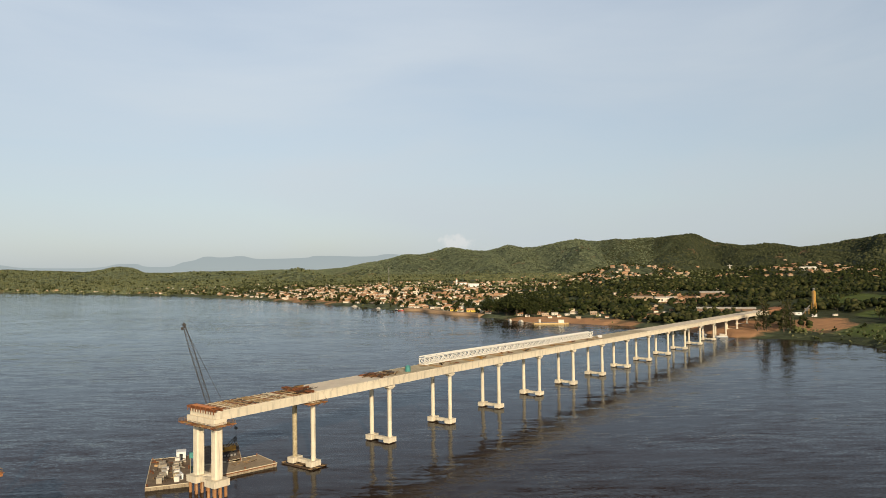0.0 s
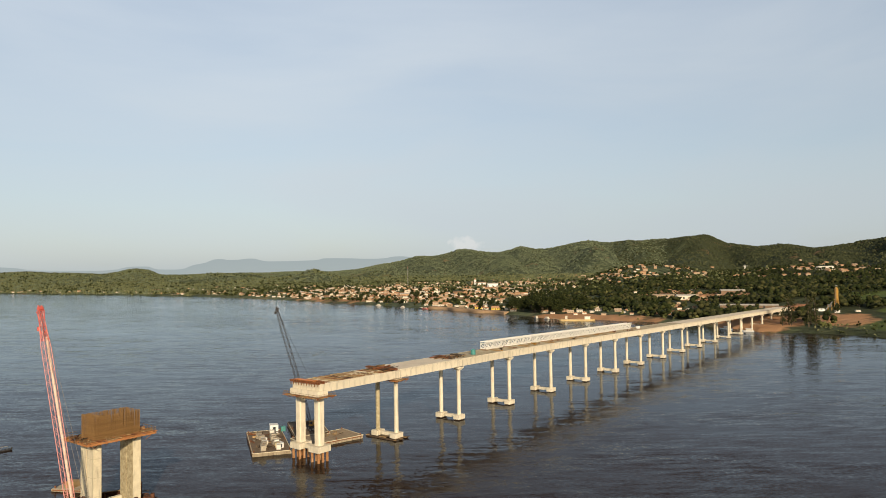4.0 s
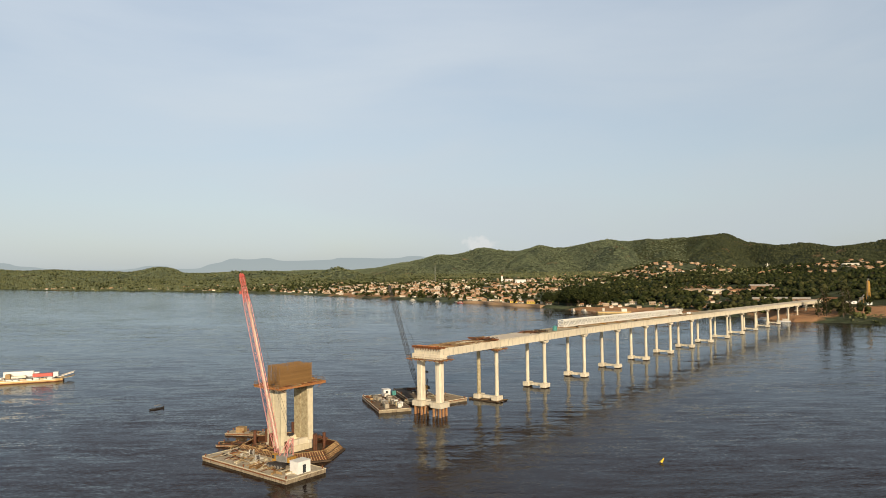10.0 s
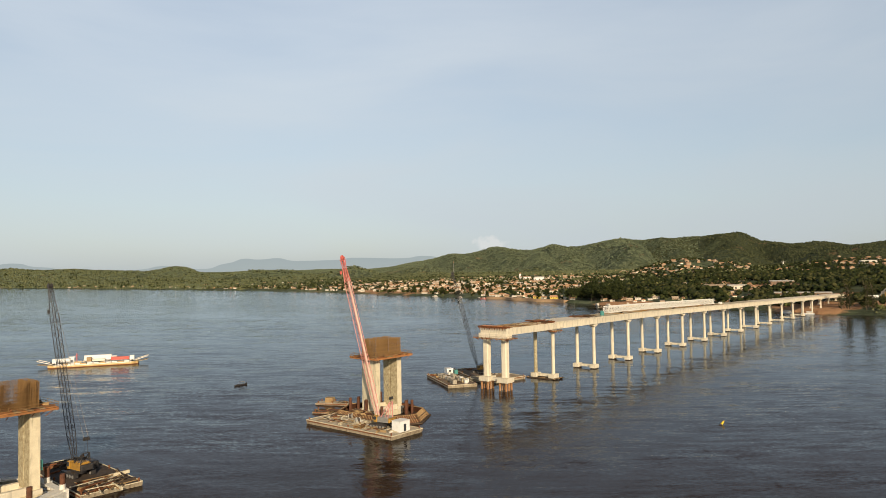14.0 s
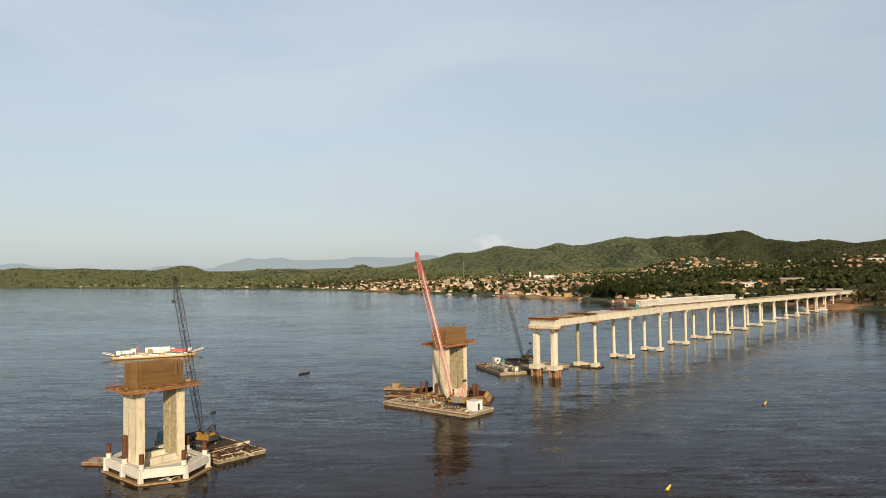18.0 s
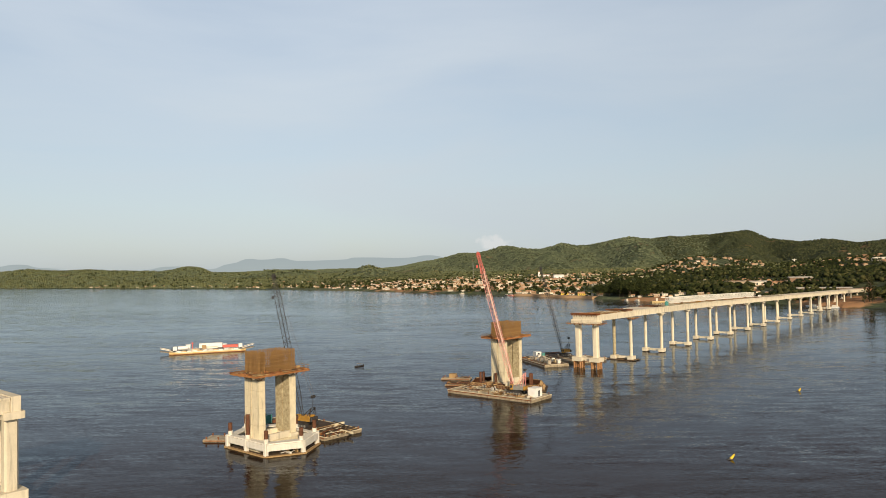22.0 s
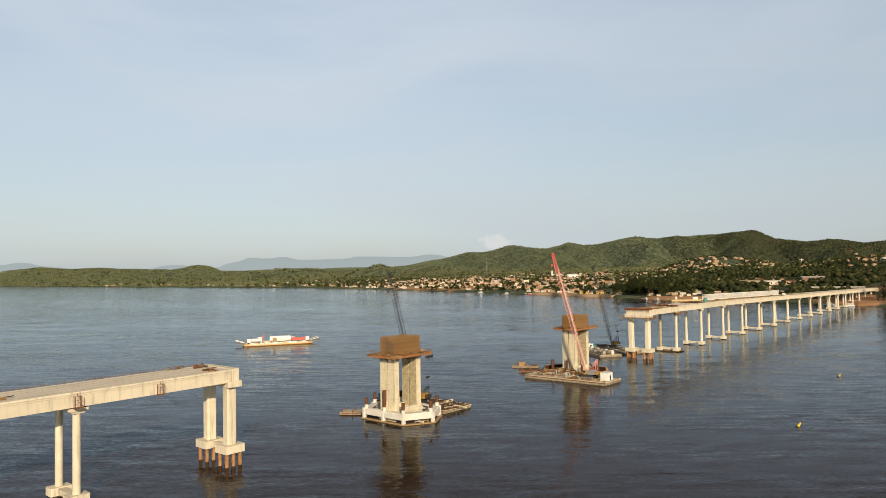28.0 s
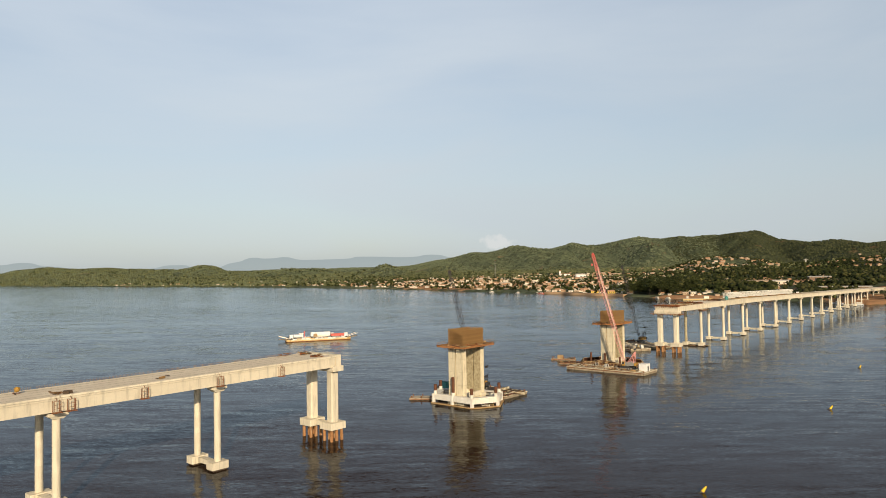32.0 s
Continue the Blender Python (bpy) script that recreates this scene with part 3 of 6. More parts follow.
def land_height(x, y):
    x, y = np.asarray(x, float), np.asarray(y, float)
    d = x - shore_x(x, y)
    rise = np.clip(d / 14, 0, 1)
    h = 3.2 * rise * rise * (3 - 2 * rise) + 42 * (1 - np.exp(-np.clip(d - 25, 0, None) / 700)) * (0.72 + 0.28 * np.clip((1500 - y) / 800, 0, 1))
    dist = np.hypot(x - EYE.x, y - EYE.y) + 1e-6
    left = np.degrees(np.arctan2(y - EYE.y, x - EYE.x)) - AHEAD
    away = np.interp(left, [-60, -33, -27, -20, 3, 8, 25, 33, 38, 60], [3200, 3700, 4200, 4450, 4400, 4700, 4850, 4650, 4400, 4200])
    top = np.interp(left, [2, 6], [43, 55]) + np.interp(left, CREST_AT, CREST_RISE) * away / 1000
    near = np.clip((away - dist) / np.interp(left, [-33, -20, -5, 3, 12, 24, 30], [1100, 1150, 1000, 800, 1500, 900, 1500]), 0, None)
    back = np.clip((dist - away) / 600, 0, None)
    lift = top * np.exp(-((near * 1.15) ** 2) - back ** 2)
    # valleys cut into the front of the range
    lift = lift * (1 - 0.42 * np.clip(near * 1.7, 0, 1) * (0.5 + 0.5 * np.sin(left * 1.45 + 1.2 * np.sin(dist / 420) + 0.7)))
    for a, r, peak, wa, wd in SHOULDERS:
        lift = np.maximum(lift, peak * np.exp(-((left - a) / wa) ** 2 - ((dist - r) / wd) ** 2))
    lift = lift * np.clip((d - 10) / 230, 0, 1)
    on_crest = np.exp(-((dist - away) / 380) ** 4)
    uneven = roll_of(x, y)
    h = np.maximum(h, lift)
    h = h + uneven * np.clip(d / 500, 0, 1) * (2 + np.clip(lift, 0, 300) * 0.11) * (1 - 0.88 * on_crest)
    return np.where(d > 0, h, -5 * np.clip(-d / 25, 0, 1))


def spaced(stops):
    out = []
    for (a, step), (b, _) in zip(stops, stops[1:]):
        out += list(np.arange(a, b, step))
    return np.array(out + [stops[-1][0]], float)


gx = spaced([(-9000, 1500), (-3000, 600), (0, 200), (560, 10), (860, 14), (1400, 30), (2600, 40), (4900, 150), (5400, 900), (9000, 1)])
gy = spaced([(-9000, 1500), (-3000, 300), (-1200, 40), (-400, 12), (800, 18), (1800, 30), (3000, 40), (5000, 150), (5450, 900), (9000, 1)])
GX, GY = np.meshgrid(gx, gy)
GZ = land_height(GX, GY)
verts = np.stack([GX, GY, GZ], -1).reshape(-1, 3)
nx, ny = len(gx), len(gy)
idx = np.arange(nx * ny).reshape(ny, nx)
quads = np.stack([idx[:-1, :-1], idx[:-1, 1:], idx[1:, 1:], idx[1:, :-1]], -1).reshape(-1, 4)
me = bpy.data.meshes.new("ground")
me.from_pydata(verts.tolist(), [], quads.tolist())
me.materials.append(GROUND)
me.shade_smooth()
tagged(new("ground", me), "wooded bank and hills beyond the river", "ground", kind="structure")

sh = Shape().add([(-9000, -9000, 0), (9000, -9000, 0), (9000, 9000, 0), (-9000, 9000, 0)], [(0, 1, 2, 3)])
solid("water", sh, WATER, "wide dark rippled river under a pale sky", "river", kind="structure")

# ---- the bridge ----
def deck_z(x):
    """Height of the road slab along the bridge."""
    if x < 0:
        return 22.35 + 0.006 * (x + 114)
    return 23.9 - 0.006 * max(0, min(x, 230) - 114) - 0.0176 * max(0, x - 230)


SPAN = 36.0
EAST = [148.6 + SPAN * k for k in range(18)]
WEST = [-148.0, -182.0, -216.0, -250.0]
WEST_Y = 1.5
HALF = 6.3


def bridge_pier(x, group, ground=0.0, label="pale concrete bridge pier of two round columns on tied footings", y=0.0, rough=False):
    """Two round columns with heads, on two footings joined by a tie beam."""
    top = deck_z(x) - 3.3
    t = thing("bridge_pier", label, "pier", group, pose(x, y, 0))
    for y in (-4.3, 4.3):
        lo, hi = ground + 2.0, top - 1.1
        for k in range(3):
            c = part("column_lift", Shape().tube((0, y, lo + (hi - lo) * k / 3), (0, y, lo + (hi - lo) * (k + 1) / 3), 0.76 - 0.008 * (k % 2), 20), ROUGH_CONCRETE if rough and y > 0 else CONCRETE, t)
        part("column_head", Shape().box(-1.9, 1.9, y - 1.25, y + 1.25, top - 0.55, top, 0.12).prism([(-1.0, y - 0.95), (1.0, y - 0.95), (1.0, y + 0.95), (-1.0, y + 0.95)], top - 1.15, top - 0.55, [(-1.7, y - 1.15), (1.7, y - 1.15), (1.7, y + 1.15), (-1.7, y + 1.15)]), CONCRETE, t)
        part("footing", Shape().box(-2.05, 2.05, y - 1.4, y + 1.4, ground + 0.35, ground + 2.0, 0.12), CONCRETE, t)
        part("footing_base", Shape().box(-1.7, 1.7, y - 1.1, y + 1.1, ground - 3.0, ground + 0.35), DARK_TIMBER, t, "dark wet footing base")
        for yb in (y - 0.7, y + 0.7):
            part("bearing", Shape().box(-0.5, 0.5, yb - 0.35, yb + 0.35, top, top + 0.3), GREY, t)
    part("tie_beam", Shape().box(-0.8, 0.8, -2.95, 2.95, ground + 0.75, ground + 1.8, 0.1), CONCRETE, t)
    return t


def bridge_span(x0, x1, group, label, y=0.0, open_top=False, fringe=False, deck=DECK):
    """Four deep beams, cross beams and the road slab between two piers."""
    z0, z1 = deck_z(x0), deck_z(x1)
    t = thing("bridge_span", label, "bridge span", group, pose((x0 + x1) / 2, y, 0))
    h = (x1 - x0) / 2 - 0.03

    def beam(y0, y1, lo, hi, name, m, lab=""):
        s = Shape().add([(-h, y0, z0 - lo), (h, y0, z1 - lo), (h, y1, z1 - lo), (-h, y1, z0 - lo), (-h, y0, z0 - hi), (h, y0, z1 - hi), (h, y1, z1 - hi), (-h, y1, z0 - hi)],
                        [(3, 2, 1, 0), (4, 5, 6, 7), (0, 1, 5, 4), (2, 3, 7, 6), (1, 2, 6, 5), (3, 0, 4, 7)])
        return part(name, s, m, t, lab)

    for y in (-5.35, -1.8, 1.8, 5.35):
        b = beam(y - (0.6 if y < -5 else 0.22), y + (0.6 if y > 5 else 0.22), 3.0, 0.75, "beam_web", CONCRETE)
        if abs(y) < 5:
            part("bottom_flange", Shape().add([(-h, y - 0.42, z0 - 3.0), (h, y - 0.42, z1 - 3.0), (h, y + 0.42, z1 - 3.0), (-h, y + 0.42, z0 - 3.0), (-h, y - 0.42, z0 - 2.55), (h, y - 0.42, z1 - 2.55), (h, y + 0.42, z1 - 2.55), (-h, y + 0.42, z0 - 2.55)],
                 [(3, 2, 1, 0), (4, 5, 6, 7), (0, 1, 5, 4), (2, 3, 7, 6), (1, 2, 6, 5), (3, 0, 4, 7)]), CONCRETE, b)
        part("top_flange", Shape().add([(-h, y - 0.75, z0 - 0.75), (h, y - 0.75, z1 - 0.75), (h, y + 0.75, z1 - 0.75), (-h, y + 0.75, z0 - 0.75), (-h, y - 0.75, z0 - 0.31), (h, y - 0.75, z1 - 0.31), (h, y + 0.75, z1 - 0.31), (-h, y + 0.75, z0 - 0.31)],
             [(3, 2, 1, 0), (4, 5, 6, 7), (0, 1, 5, 4), (2, 3, 7, 6), (1, 2, 6, 5), (3, 0, 4, 7)]), CONCRETE, b)
    if open_top:
        # no slab yet: boards and bars laid across the bare beams
        rnd = random.Random(3)
        n = 30
        for k in range(n):
            xb = -h + 1.2 + (2 * h - 2.4) * k / (n - 1)
            z = z0 + (z1 - z0) * (xb + h) / (2 * h) - 0.28
            a, b = -5.4 - rnd.random() * 0.6, 5.2 + rnd.random() * 0.9
            wide = rnd.choice((0.16, 0.3, 0.3, 0.5))
            part("cross_board", Shape().slab((xb, a), (xb + rnd.uniform(-0.3, 0.3), b), wide, z, z + 0.14), rnd.choice((TIMBER, TIMBER, DARK_TIMBER, RUST, OLD_CONCRETE)), t)
        for k in range(9):
            xb, yb, ln = rnd.uniform(-h + 3, h - 9), rnd.uniform(-4.5, 4.5), rnd.uniform(3, 7)
            z = z0 + (z1 - z0) * (xb + h) / (2 * h) - 0.10
            part("loose_board", Shape().slab((xb, yb), (xb + ln, yb + rnd.uniform(-0.8, 0.8)), 0.35, z, z + 0.08), rnd.choice((TIMBER, OLD_CONCRETE)), t)
    else:
        beam(-HALF + 0.24, HALF - 0.24, 0.30, 0.0, "road_slab", deck)
        for y in (-HALF + 0.12, HALF - 0.12):
            beam(y - 0.12, y + 0.12, 0.36, -0.03, "edge_kerb", CONCRETE)
        if fringe:
            # seams where strips of the slab were poured against one another
            for y, wide in ((-4.1, 0.22), (-1.2, 0.14), (1.6, 0.2), (4.3, 0.3)):
                beam(y - wide / 2, y + wide / 2, 0.0, -0.006, "slab_seam", ROUGH_CONCRETE)
    if fringe:
        # starter bars for the parapet stand along the far edge
        for y in (HALF - 0.1,):
            s = Shape()
            for k in range(int(h / 0.45)):
                xb = -h + 0.4 + k * 0.9
                z = z0 + (z1 - z0) * (xb + h) / (2 * h)
                tall = 0.6 if y > 0 else 0.12
                for dx in (-0.3, 0.0, 0.3):
                    s.tube((xb + dx, y, z + 0.05), (xb + dx, y, z + tall), 0.035, 3)
            part("starter_steel", s, REBAR, t, "rusty starter bars along the slab edge")
    for xe in (-h + 0.5, h - 0.5):
        zz = z0 if xe < 0 else z1
        part("cross_beam", Shape().box(xe - 0.3, xe + 0.3, -4.5, 4.5, zz - 2.4, zz - 0.32), CONCRETE, t)
    return t


def big_pier(x, y0, name_label, group):
    """The outermost pier before the open river: two stout chamfered columns on footings that stand on rusty piles."""
    t = thing("river_pier", name_label, "pier", group, pose(x, y0, 0))
    top = deck_z(x) - 4.1
    for y in (-4.25, 4.25):
        part("column", Shape().box(-1.2, 1.2, y - 1.2, y + 1.2, 4.9, top, 0.35), CONCRETE, t)
        part("footing", Shape().box(-2.5, 2.5, y - 2.35, y + 2.35, 3.1, 4.9, 0.12), CONCRETE, t)
        for px in (-1.7, 0, 1.7):
            for py in (-1.45, 1.45):
                part("foundation_post", Shape().tube((px, y + py, -3), (px, y + py, 3.1), 0.43, 12), PILE, t, "rusty steel pile")
    part("tie_beam", Shape().box(-0.8, 0.8, -1.9, 1.9, 3.4, 4.6), CONCRETE, t)
    return t


for k, x in enumerate(EAST):
    on_land = x > 600
    bridge_pier(x, "bridge piers", ground=float(land_height(x, 0)) - 1.6 if on_land else 0.0, rough=k == 0,
                label="short concrete bridge pier of two columns on the red bank" if on_land else "concrete bridge pier with one rough board-marked column" if k == 0 else "pale concrete bridge pier of two round columns on tied footings")
for x in WEST:
    bridge_pier(x, "bridge piers", y=WEST_Y)
stations = [114.5] + EAST
for k, (a, b) in enumerate(zip(stations, stations[1:])):
    bridge_span(a, b, "bridge spans", "bridge span of bare cream beams with boards laid across" if k == 0 else "cream concrete bridge span of deep beams under a grey slab", open_top=k == 0, deck=EAST_DECK if 2 <= k <= 8 else DECK)
stations = [-114.5] + WEST
for b, a in zip(stations, stations[1:]):
    bridge_span(a, b, "bridge spans", "cream concrete bridge span with a bare dusty slab", y=WEST_Y, fringe=True)

# the outermost pier on the town side, its fresh cast head still in formwork
east_pier = big_pier(113.8, 0.0, "outermost bridge pier with a fresh cast concrete head", "river piers")
zt = deck_z(114)
part("head_beam", Shape().box(-2.3, 1.6, -6.5, 6.5, zt - 4.1, zt - 2.4, 0.06), CONCRETE, east_pier)
part("head_wall", Shape().box(-1.6, 0.6, -6.1, 6.1, zt - 2.4, zt - 0.35, 0.06), CONCRETE, east_pier)
part("seam_strip", Shape().box(-1.63, -1.6, -6.0, 6.0, zt - 1.55, zt - 1.47), OLD_CONCRETE, east_pier)
west_pier = big_pier(-114.0, WEST_Y, "outermost bridge pier with a plain concrete head", "river piers")
zt = deck_z(-114)
part("head_beam", Shape().box(-1.7, 1.9, -6.6, 6.6, zt - 4.1, zt - 2.7, 0.06), CONCRETE, west_pier)
part("head_wall", Shape().box(-0.4, 1.3, -6.3, 6.3, zt - 2.7, zt + 0.15, 0.06), CONCRETE, west_pier)
part("bearing_block", Shape().box(-1.5, -0.45, -4.9, -3.7, zt - 2.7, zt - 2.4), OLD_CONCRETE, west_pier)

# bank seat where the bridge lands
abut_x = EAST[-1]
solid("abutment", Shape().box(abut_x - 1.4, abut_x + 4.5, -7.0, 7.0, float(land_height(abut_x, 0)) - 2, deck_z(abut_x) - 3.05).box(abut_x + 0.2, abut_x + 4.5, -7.0, 7.0, deck_z(abut_x) - 3.05, deck_z(abut_x) - 0.05), OLD_CONCRETE, "concrete abutment set into the earth bank", "abutment", kind="structure")
road_top = deck_z(abut_x)
emb = Shape()
x1 = abut_x + 4.4
for k in range(12):
    xa, xb = x1 + k * 14, x1 + (k + 1) * 14
    za, zb = road_top - 0.02 - 0.012 * (xa - x1), road_top - 0.02 - 0.012 * (xb - x1)
    base = 2.0
    emb.add([(xa, -6, za), (xb, -6, zb), (xb, 6, zb), (xa, 6, za), (xa, -16, base), (xb, -16, base), (xb, 16, base), (xa, 16, base)],
            [(0, 1, 2, 3), (4, 5, 1, 0), (3, 2, 6, 7), (0, 3, 7, 4), (1, 5, 6, 2)])
solid("embankment", emb, EARTH, "red earth road embankment behind the bridge end", "embankment", kind="structure")


# ---- the two river piers under way ----
BLADE = Shape().box(-1.0, 1.0, -1.41, 1.41, 0, 17.1, 0.05).mesh("blade", OLD_CONCRETE)
ROUGH_BLADE = Shape().box(-1.0, 1.0, -1.41, 1.41, 0, 17.1, 0.05).mesh("blade", ROUGH_CONCRETE)
SEAM = Shape().box(-1.012, 1.012, -1.422, 1.422, 0, 0.05).mesh("pour_seam", ROUGH_CONCRETE)


def blade_pier(x):
    """Two pairs of blade walls on a footing, tied at the foot."""
    t = thing("blade_pier", "unfinished river pier of paired concrete blade walls", "pier", "piers under way", pose(x, 0.5, 0))
    for xw in (-4.7, 4.7):
        for y in (-1.61, 1.61):
            b = part("blade", BLADE if xw < 0 else ROUGH_BLADE, None, t, at=pose(xw, y, 2.2), label="" if xw < 0 else "rough board-marked blade wall")
            for k in range(1, 4):
                part("pour_seam", SEAM, None, b, at=pose(0, 0, k * 4.3))
    part("smooth_face", Shape().box(3.72, 5.68, -3.06, -3.025, 2.3, 19.2), OLD_CONCRETE, t)
    part("footing", Shape().box(-6.0, 6.0, -3.5, 3.5, 0.2, 2.2, 0.2), OLD_CONCRETE, t)
    for y in (-2.6, 2.6):
        part("foot_beam", Shape().box(-3.6, 3.6, y - 0.5, y + 0.5, 2.25, 3.8), CONCRETE, t)
    part("collar_block", Shape().box(-6.0, -3.4, -3.7, 3.7, 2.2, 3.1, 0.1), CONCRETE, t)
    part("collar_block", Shape().box(3.4, 6.0, -3.7, 3.7, 2.2, 3.1, 0.1), CONCRETE, t)
    return t


def work_platform(x, y, z, a, b, over, group, label, seed, deep=1.5):
    """Planks round a pier top on raking brackets, with posts and rails along the edge."""
    rnd = random.Random(seed)
    t = thing("work_platform", label, "platform", group, pose(x, y, z))
    for side, (x0, x1, y0, y1) in enumerate(((-a - over, -a, -b - over, b + over), (a, a + over, -b - over, b + over), (-a, a, -b - over, -b), (-a, a, b, b + over))):
        along_y = side < 2
        lo, hi = (y0, y1) if along_y else (x0, x1)
        n = max(4, int((hi - lo) / 1.1))
        for k in range(n):
            p0, p1 = lo + (hi - lo) * k / n, lo + (hi - lo) * (k + 1) / n - 0.05
            j, dz = rnd.uniform(-0.35, 0.45), rnd.uniform(0, 0.08)
            if side == 0 or side == 2:
                j0, j1 = -j, 0
            else:
                j0, j1 = 0, j
            s = Shape().box(x0 + j0, x1 + j1, p0, p1, dz, dz + 0.16) if along_y else Shape().box(p0, p1, y0 + j0, y1 + j1, dz, dz + 0.16)
            part("plank_panel", s, rnd.choice((PLY, PLY, RUST, TIMBER)), t)
            if k % 2 == 0:
                c = (p0 + p1) / 2
                e, q = ((x0, x1) if side in (0,) else (x1, x0)) if along_y else ((y0, y1) if side == 2 else (y1, y0))
                br = Shape()
                if along_y:
                    br.tube((e, c, -0.02), (q, c, -deep), 0.08, 4).tube((q, c, -0.1), (e, c, -0.1), 0.1, 4)
                else:
                    br.tube((c, e, -0.02), (c, q, -deep), 0.08, 4).tube((c, q, -0.1), (c, e, -0.1), 0.1, 4)
                part("bracket", br, RUST, t)
    if over > 2:
        for y in (-b - over + 0.1, b + over - 0.1):
            part("edge_beam", Shape().box(-a - over, a + over, y - 0.12, y + 0.12, -0.5, -0.03), PLY, t, "rust-coloured edge beam")
        for x in (-a - over + 0.1, a + over - 0.1):
            part("edge_beam", Shape().box(x - 0.12, x + 0.12, -b - over + 0.25, b + over - 0.25, -0.5, -0.03), PLY, t, "rust-coloured edge beam")
        for k in range(26):
            side = rnd.choice((-1, 1))
            cx, cy = (side * (a + rnd.uniform(0.5, over - 0.5)), rnd.uniform(-b, b)) if k % 2 else (rnd.uniform(-a, a), side * (b + rnd.uniform(0.5, over - 0.6)))
            ang, ln = rnd.uniform(0, 3.1), rnd.uniform(0.6, 1.5)
            dx, dy = math.cos(ang) * ln / 2, math.sin(ang) * ln / 2
            part("loose_timber", Shape().slab((cx - dx, cy - dy), (cx + dx, cy + dy), rnd.uniform(0.12, 0.4), 0.24, 0.24 + rnd.uniform(0.1, 0.55)), rnd.choice((PLY, RUST, TIMBER, DARK_TIMBER)), t)
    A, B = a + over - 0.1, b + over - 0.1
    ring = [(-A, -B), (A, -B), (A, B), (-A, B)]
    for (ax, ay), (bx, by) in zip(ring, ring[1:] + ring[:1]):
        rail = Shape()
        ln = math.hypot(bx - ax, by - ay)
        n = int(ln / 1.8)
        for k in range(n):
            f = k / n
            px, py = ax + (bx - ax) * f, ay + (by - ay) * f
            rail.tube((px, py, 0.08), (px, py, 1.15), 0.035, 4)
        for z1 in (0.6, 1.12):
            rail.tube((ax, ay, z1), (bx, by, z1), 0.045, 4)
        part("guard_rail", rail, REBAR, t)
    return t


def rebar_cage(x, y, z, a, b, tall, seed, gap, thick):
    """Four walls of close upright bars with hoops round them."""
    rnd = random.Random(seed)
    t = thing("rebar_cage", "dense brown cage of upright reinforcement bars", "rebar cage", "rebar cages", pose(x, y, z))

    bars = [Shape().tube((0, 0, 0), (rnd.uniform(-0.06, 0.06), rnd.uniform(-0.06, 0.06), tall + dz), thick, 3).mesh("upright_bar", REBAR) for dz in (-0.12, -0.05, 0.0, 0.04, 0.1)]

    def wall(p, q, layers, gap=gap):
        p, q = Vector(p), Vector(q)
        d = (q - p).normalized()
        nrm = Vector((-d.y, d.x, 0))
        ln = (q - p).length
        for lay in layers:
            n = int(ln / gap)
            for k in range(n + 1):
                c = p + d * (ln * k / n) + nrm * lay
                part("upright_bar", rnd.choice(bars), None, t, at=pose(c.x, c.y, 0))
            hoop = Shape().tube(p + nrm * lay, q + nrm * lay, 0.02, 3).mesh("cross_bar", REBAR)
            k = 0.2
            while k < tall - 0.6:
                part("cross_bar", hoop, None, t, at=pose(0, 0, k))
                k += 0.8

    for xw in (-1, 1):
        for off in (0.75, -0.75):
            xx = xw * (a - 0.85) + off
            wall((xx, -b, 0), (xx, b, 0), (0.0,))
    wall((-a, -b, 0), (a, -b, 0), (0.0, 0.5), gap * 0.7)
    wall((-a, b, 0), (a, b, 0), (0.0, -0.5), gap * 0.7)
    return t


for k, x in enumerate((-53.2, 52.6)):
    blade_pier(x)
    work_platform(x, 0.5, 19.35, 5.8, 3.3, 2.4, "work platforms", "rusty timber and steel work platform round the pier top", k)
    rebar_cage(x, 0.5, 19.35, 5.4, 3.1, 5.4, k, 0.24, 0.05)
    solid("pier_formwork", Shape().box(x - 5.8, x + 5.8, -2.8, 3.8, 19.05, 19.35), PLY, "plywood formwork floor across the pier top", "formwork", "pier formwork")

HEX = [(-8.0, -7.4), (0.0, -11.8), (8.0, -7.4), (8.0, 9.2), (0.0, 13.6), (-8.0, 9.2)]
STOPS = [(-8.0, -7.4), (-8.0, 0.9), (-8.0, 9.2), (0.0, 13.6), (8.0, 9.2), (8.0, 0.9), (8.0, -7.4), (0.0, -11.8)]


def inset(p, k):
    return (p[0] * k, (p[1] - 0.9) * k + 0.9)


# white collar of the west pier
collar = thing("pile_collar", "white cast concrete collar on short posts round the footing", "collar", m=pose(-52.4, 0, 0))
for p, q in zip(HEX, HEX[1:] + HEX[:1]):
    part("collar_beam", Shape().slab(p, q, 0.5, 1.35, 2.85), WHITE_CONCRETE, collar)
    part("top_slab", Shape().prism([inset(p, 0.99), inset(q, 0.99), inset(q, 0.80), inset(p, 0.80)], 2.85, 3.15), WHITE_CONCRETE, collar)
    part("base_ledge", Shape().slab(inset(p, 1.04), inset(q, 1.04), 0.8, -0.8, 0.3), TIMBER, collar, "brown timber ledge at the water")
    part("cross_strut", Shape().slab(inset(p, 0.95), inset(p, 0.62), 0.5, 1.7, 2.8), WHITE_CONCRETE, collar)
for k, p in enumerate(STOPS):
    q = inset(p, 0.985)
    post = part("post", Shape().box(q[0] - 0.5, q[0] + 0.5, q[1] - 0.5, q[1] + 0.5, -0.6, 3.2, 0.14), WHITE_CONCRETE, collar)
    s = inset(p, 0.93)
    part("pile_sleeve", Shape().tube((*s, 2.4), (*s, 4.2), 0.58, 14), WHITE_CONCRETE, post)
    part("pile_casing", Shape().tube((*s, 4.2), (*s, 9.2 if k == 1 else 6.2), 0.52, 14), DARK_RUST, post, "rusty steel pile casing")
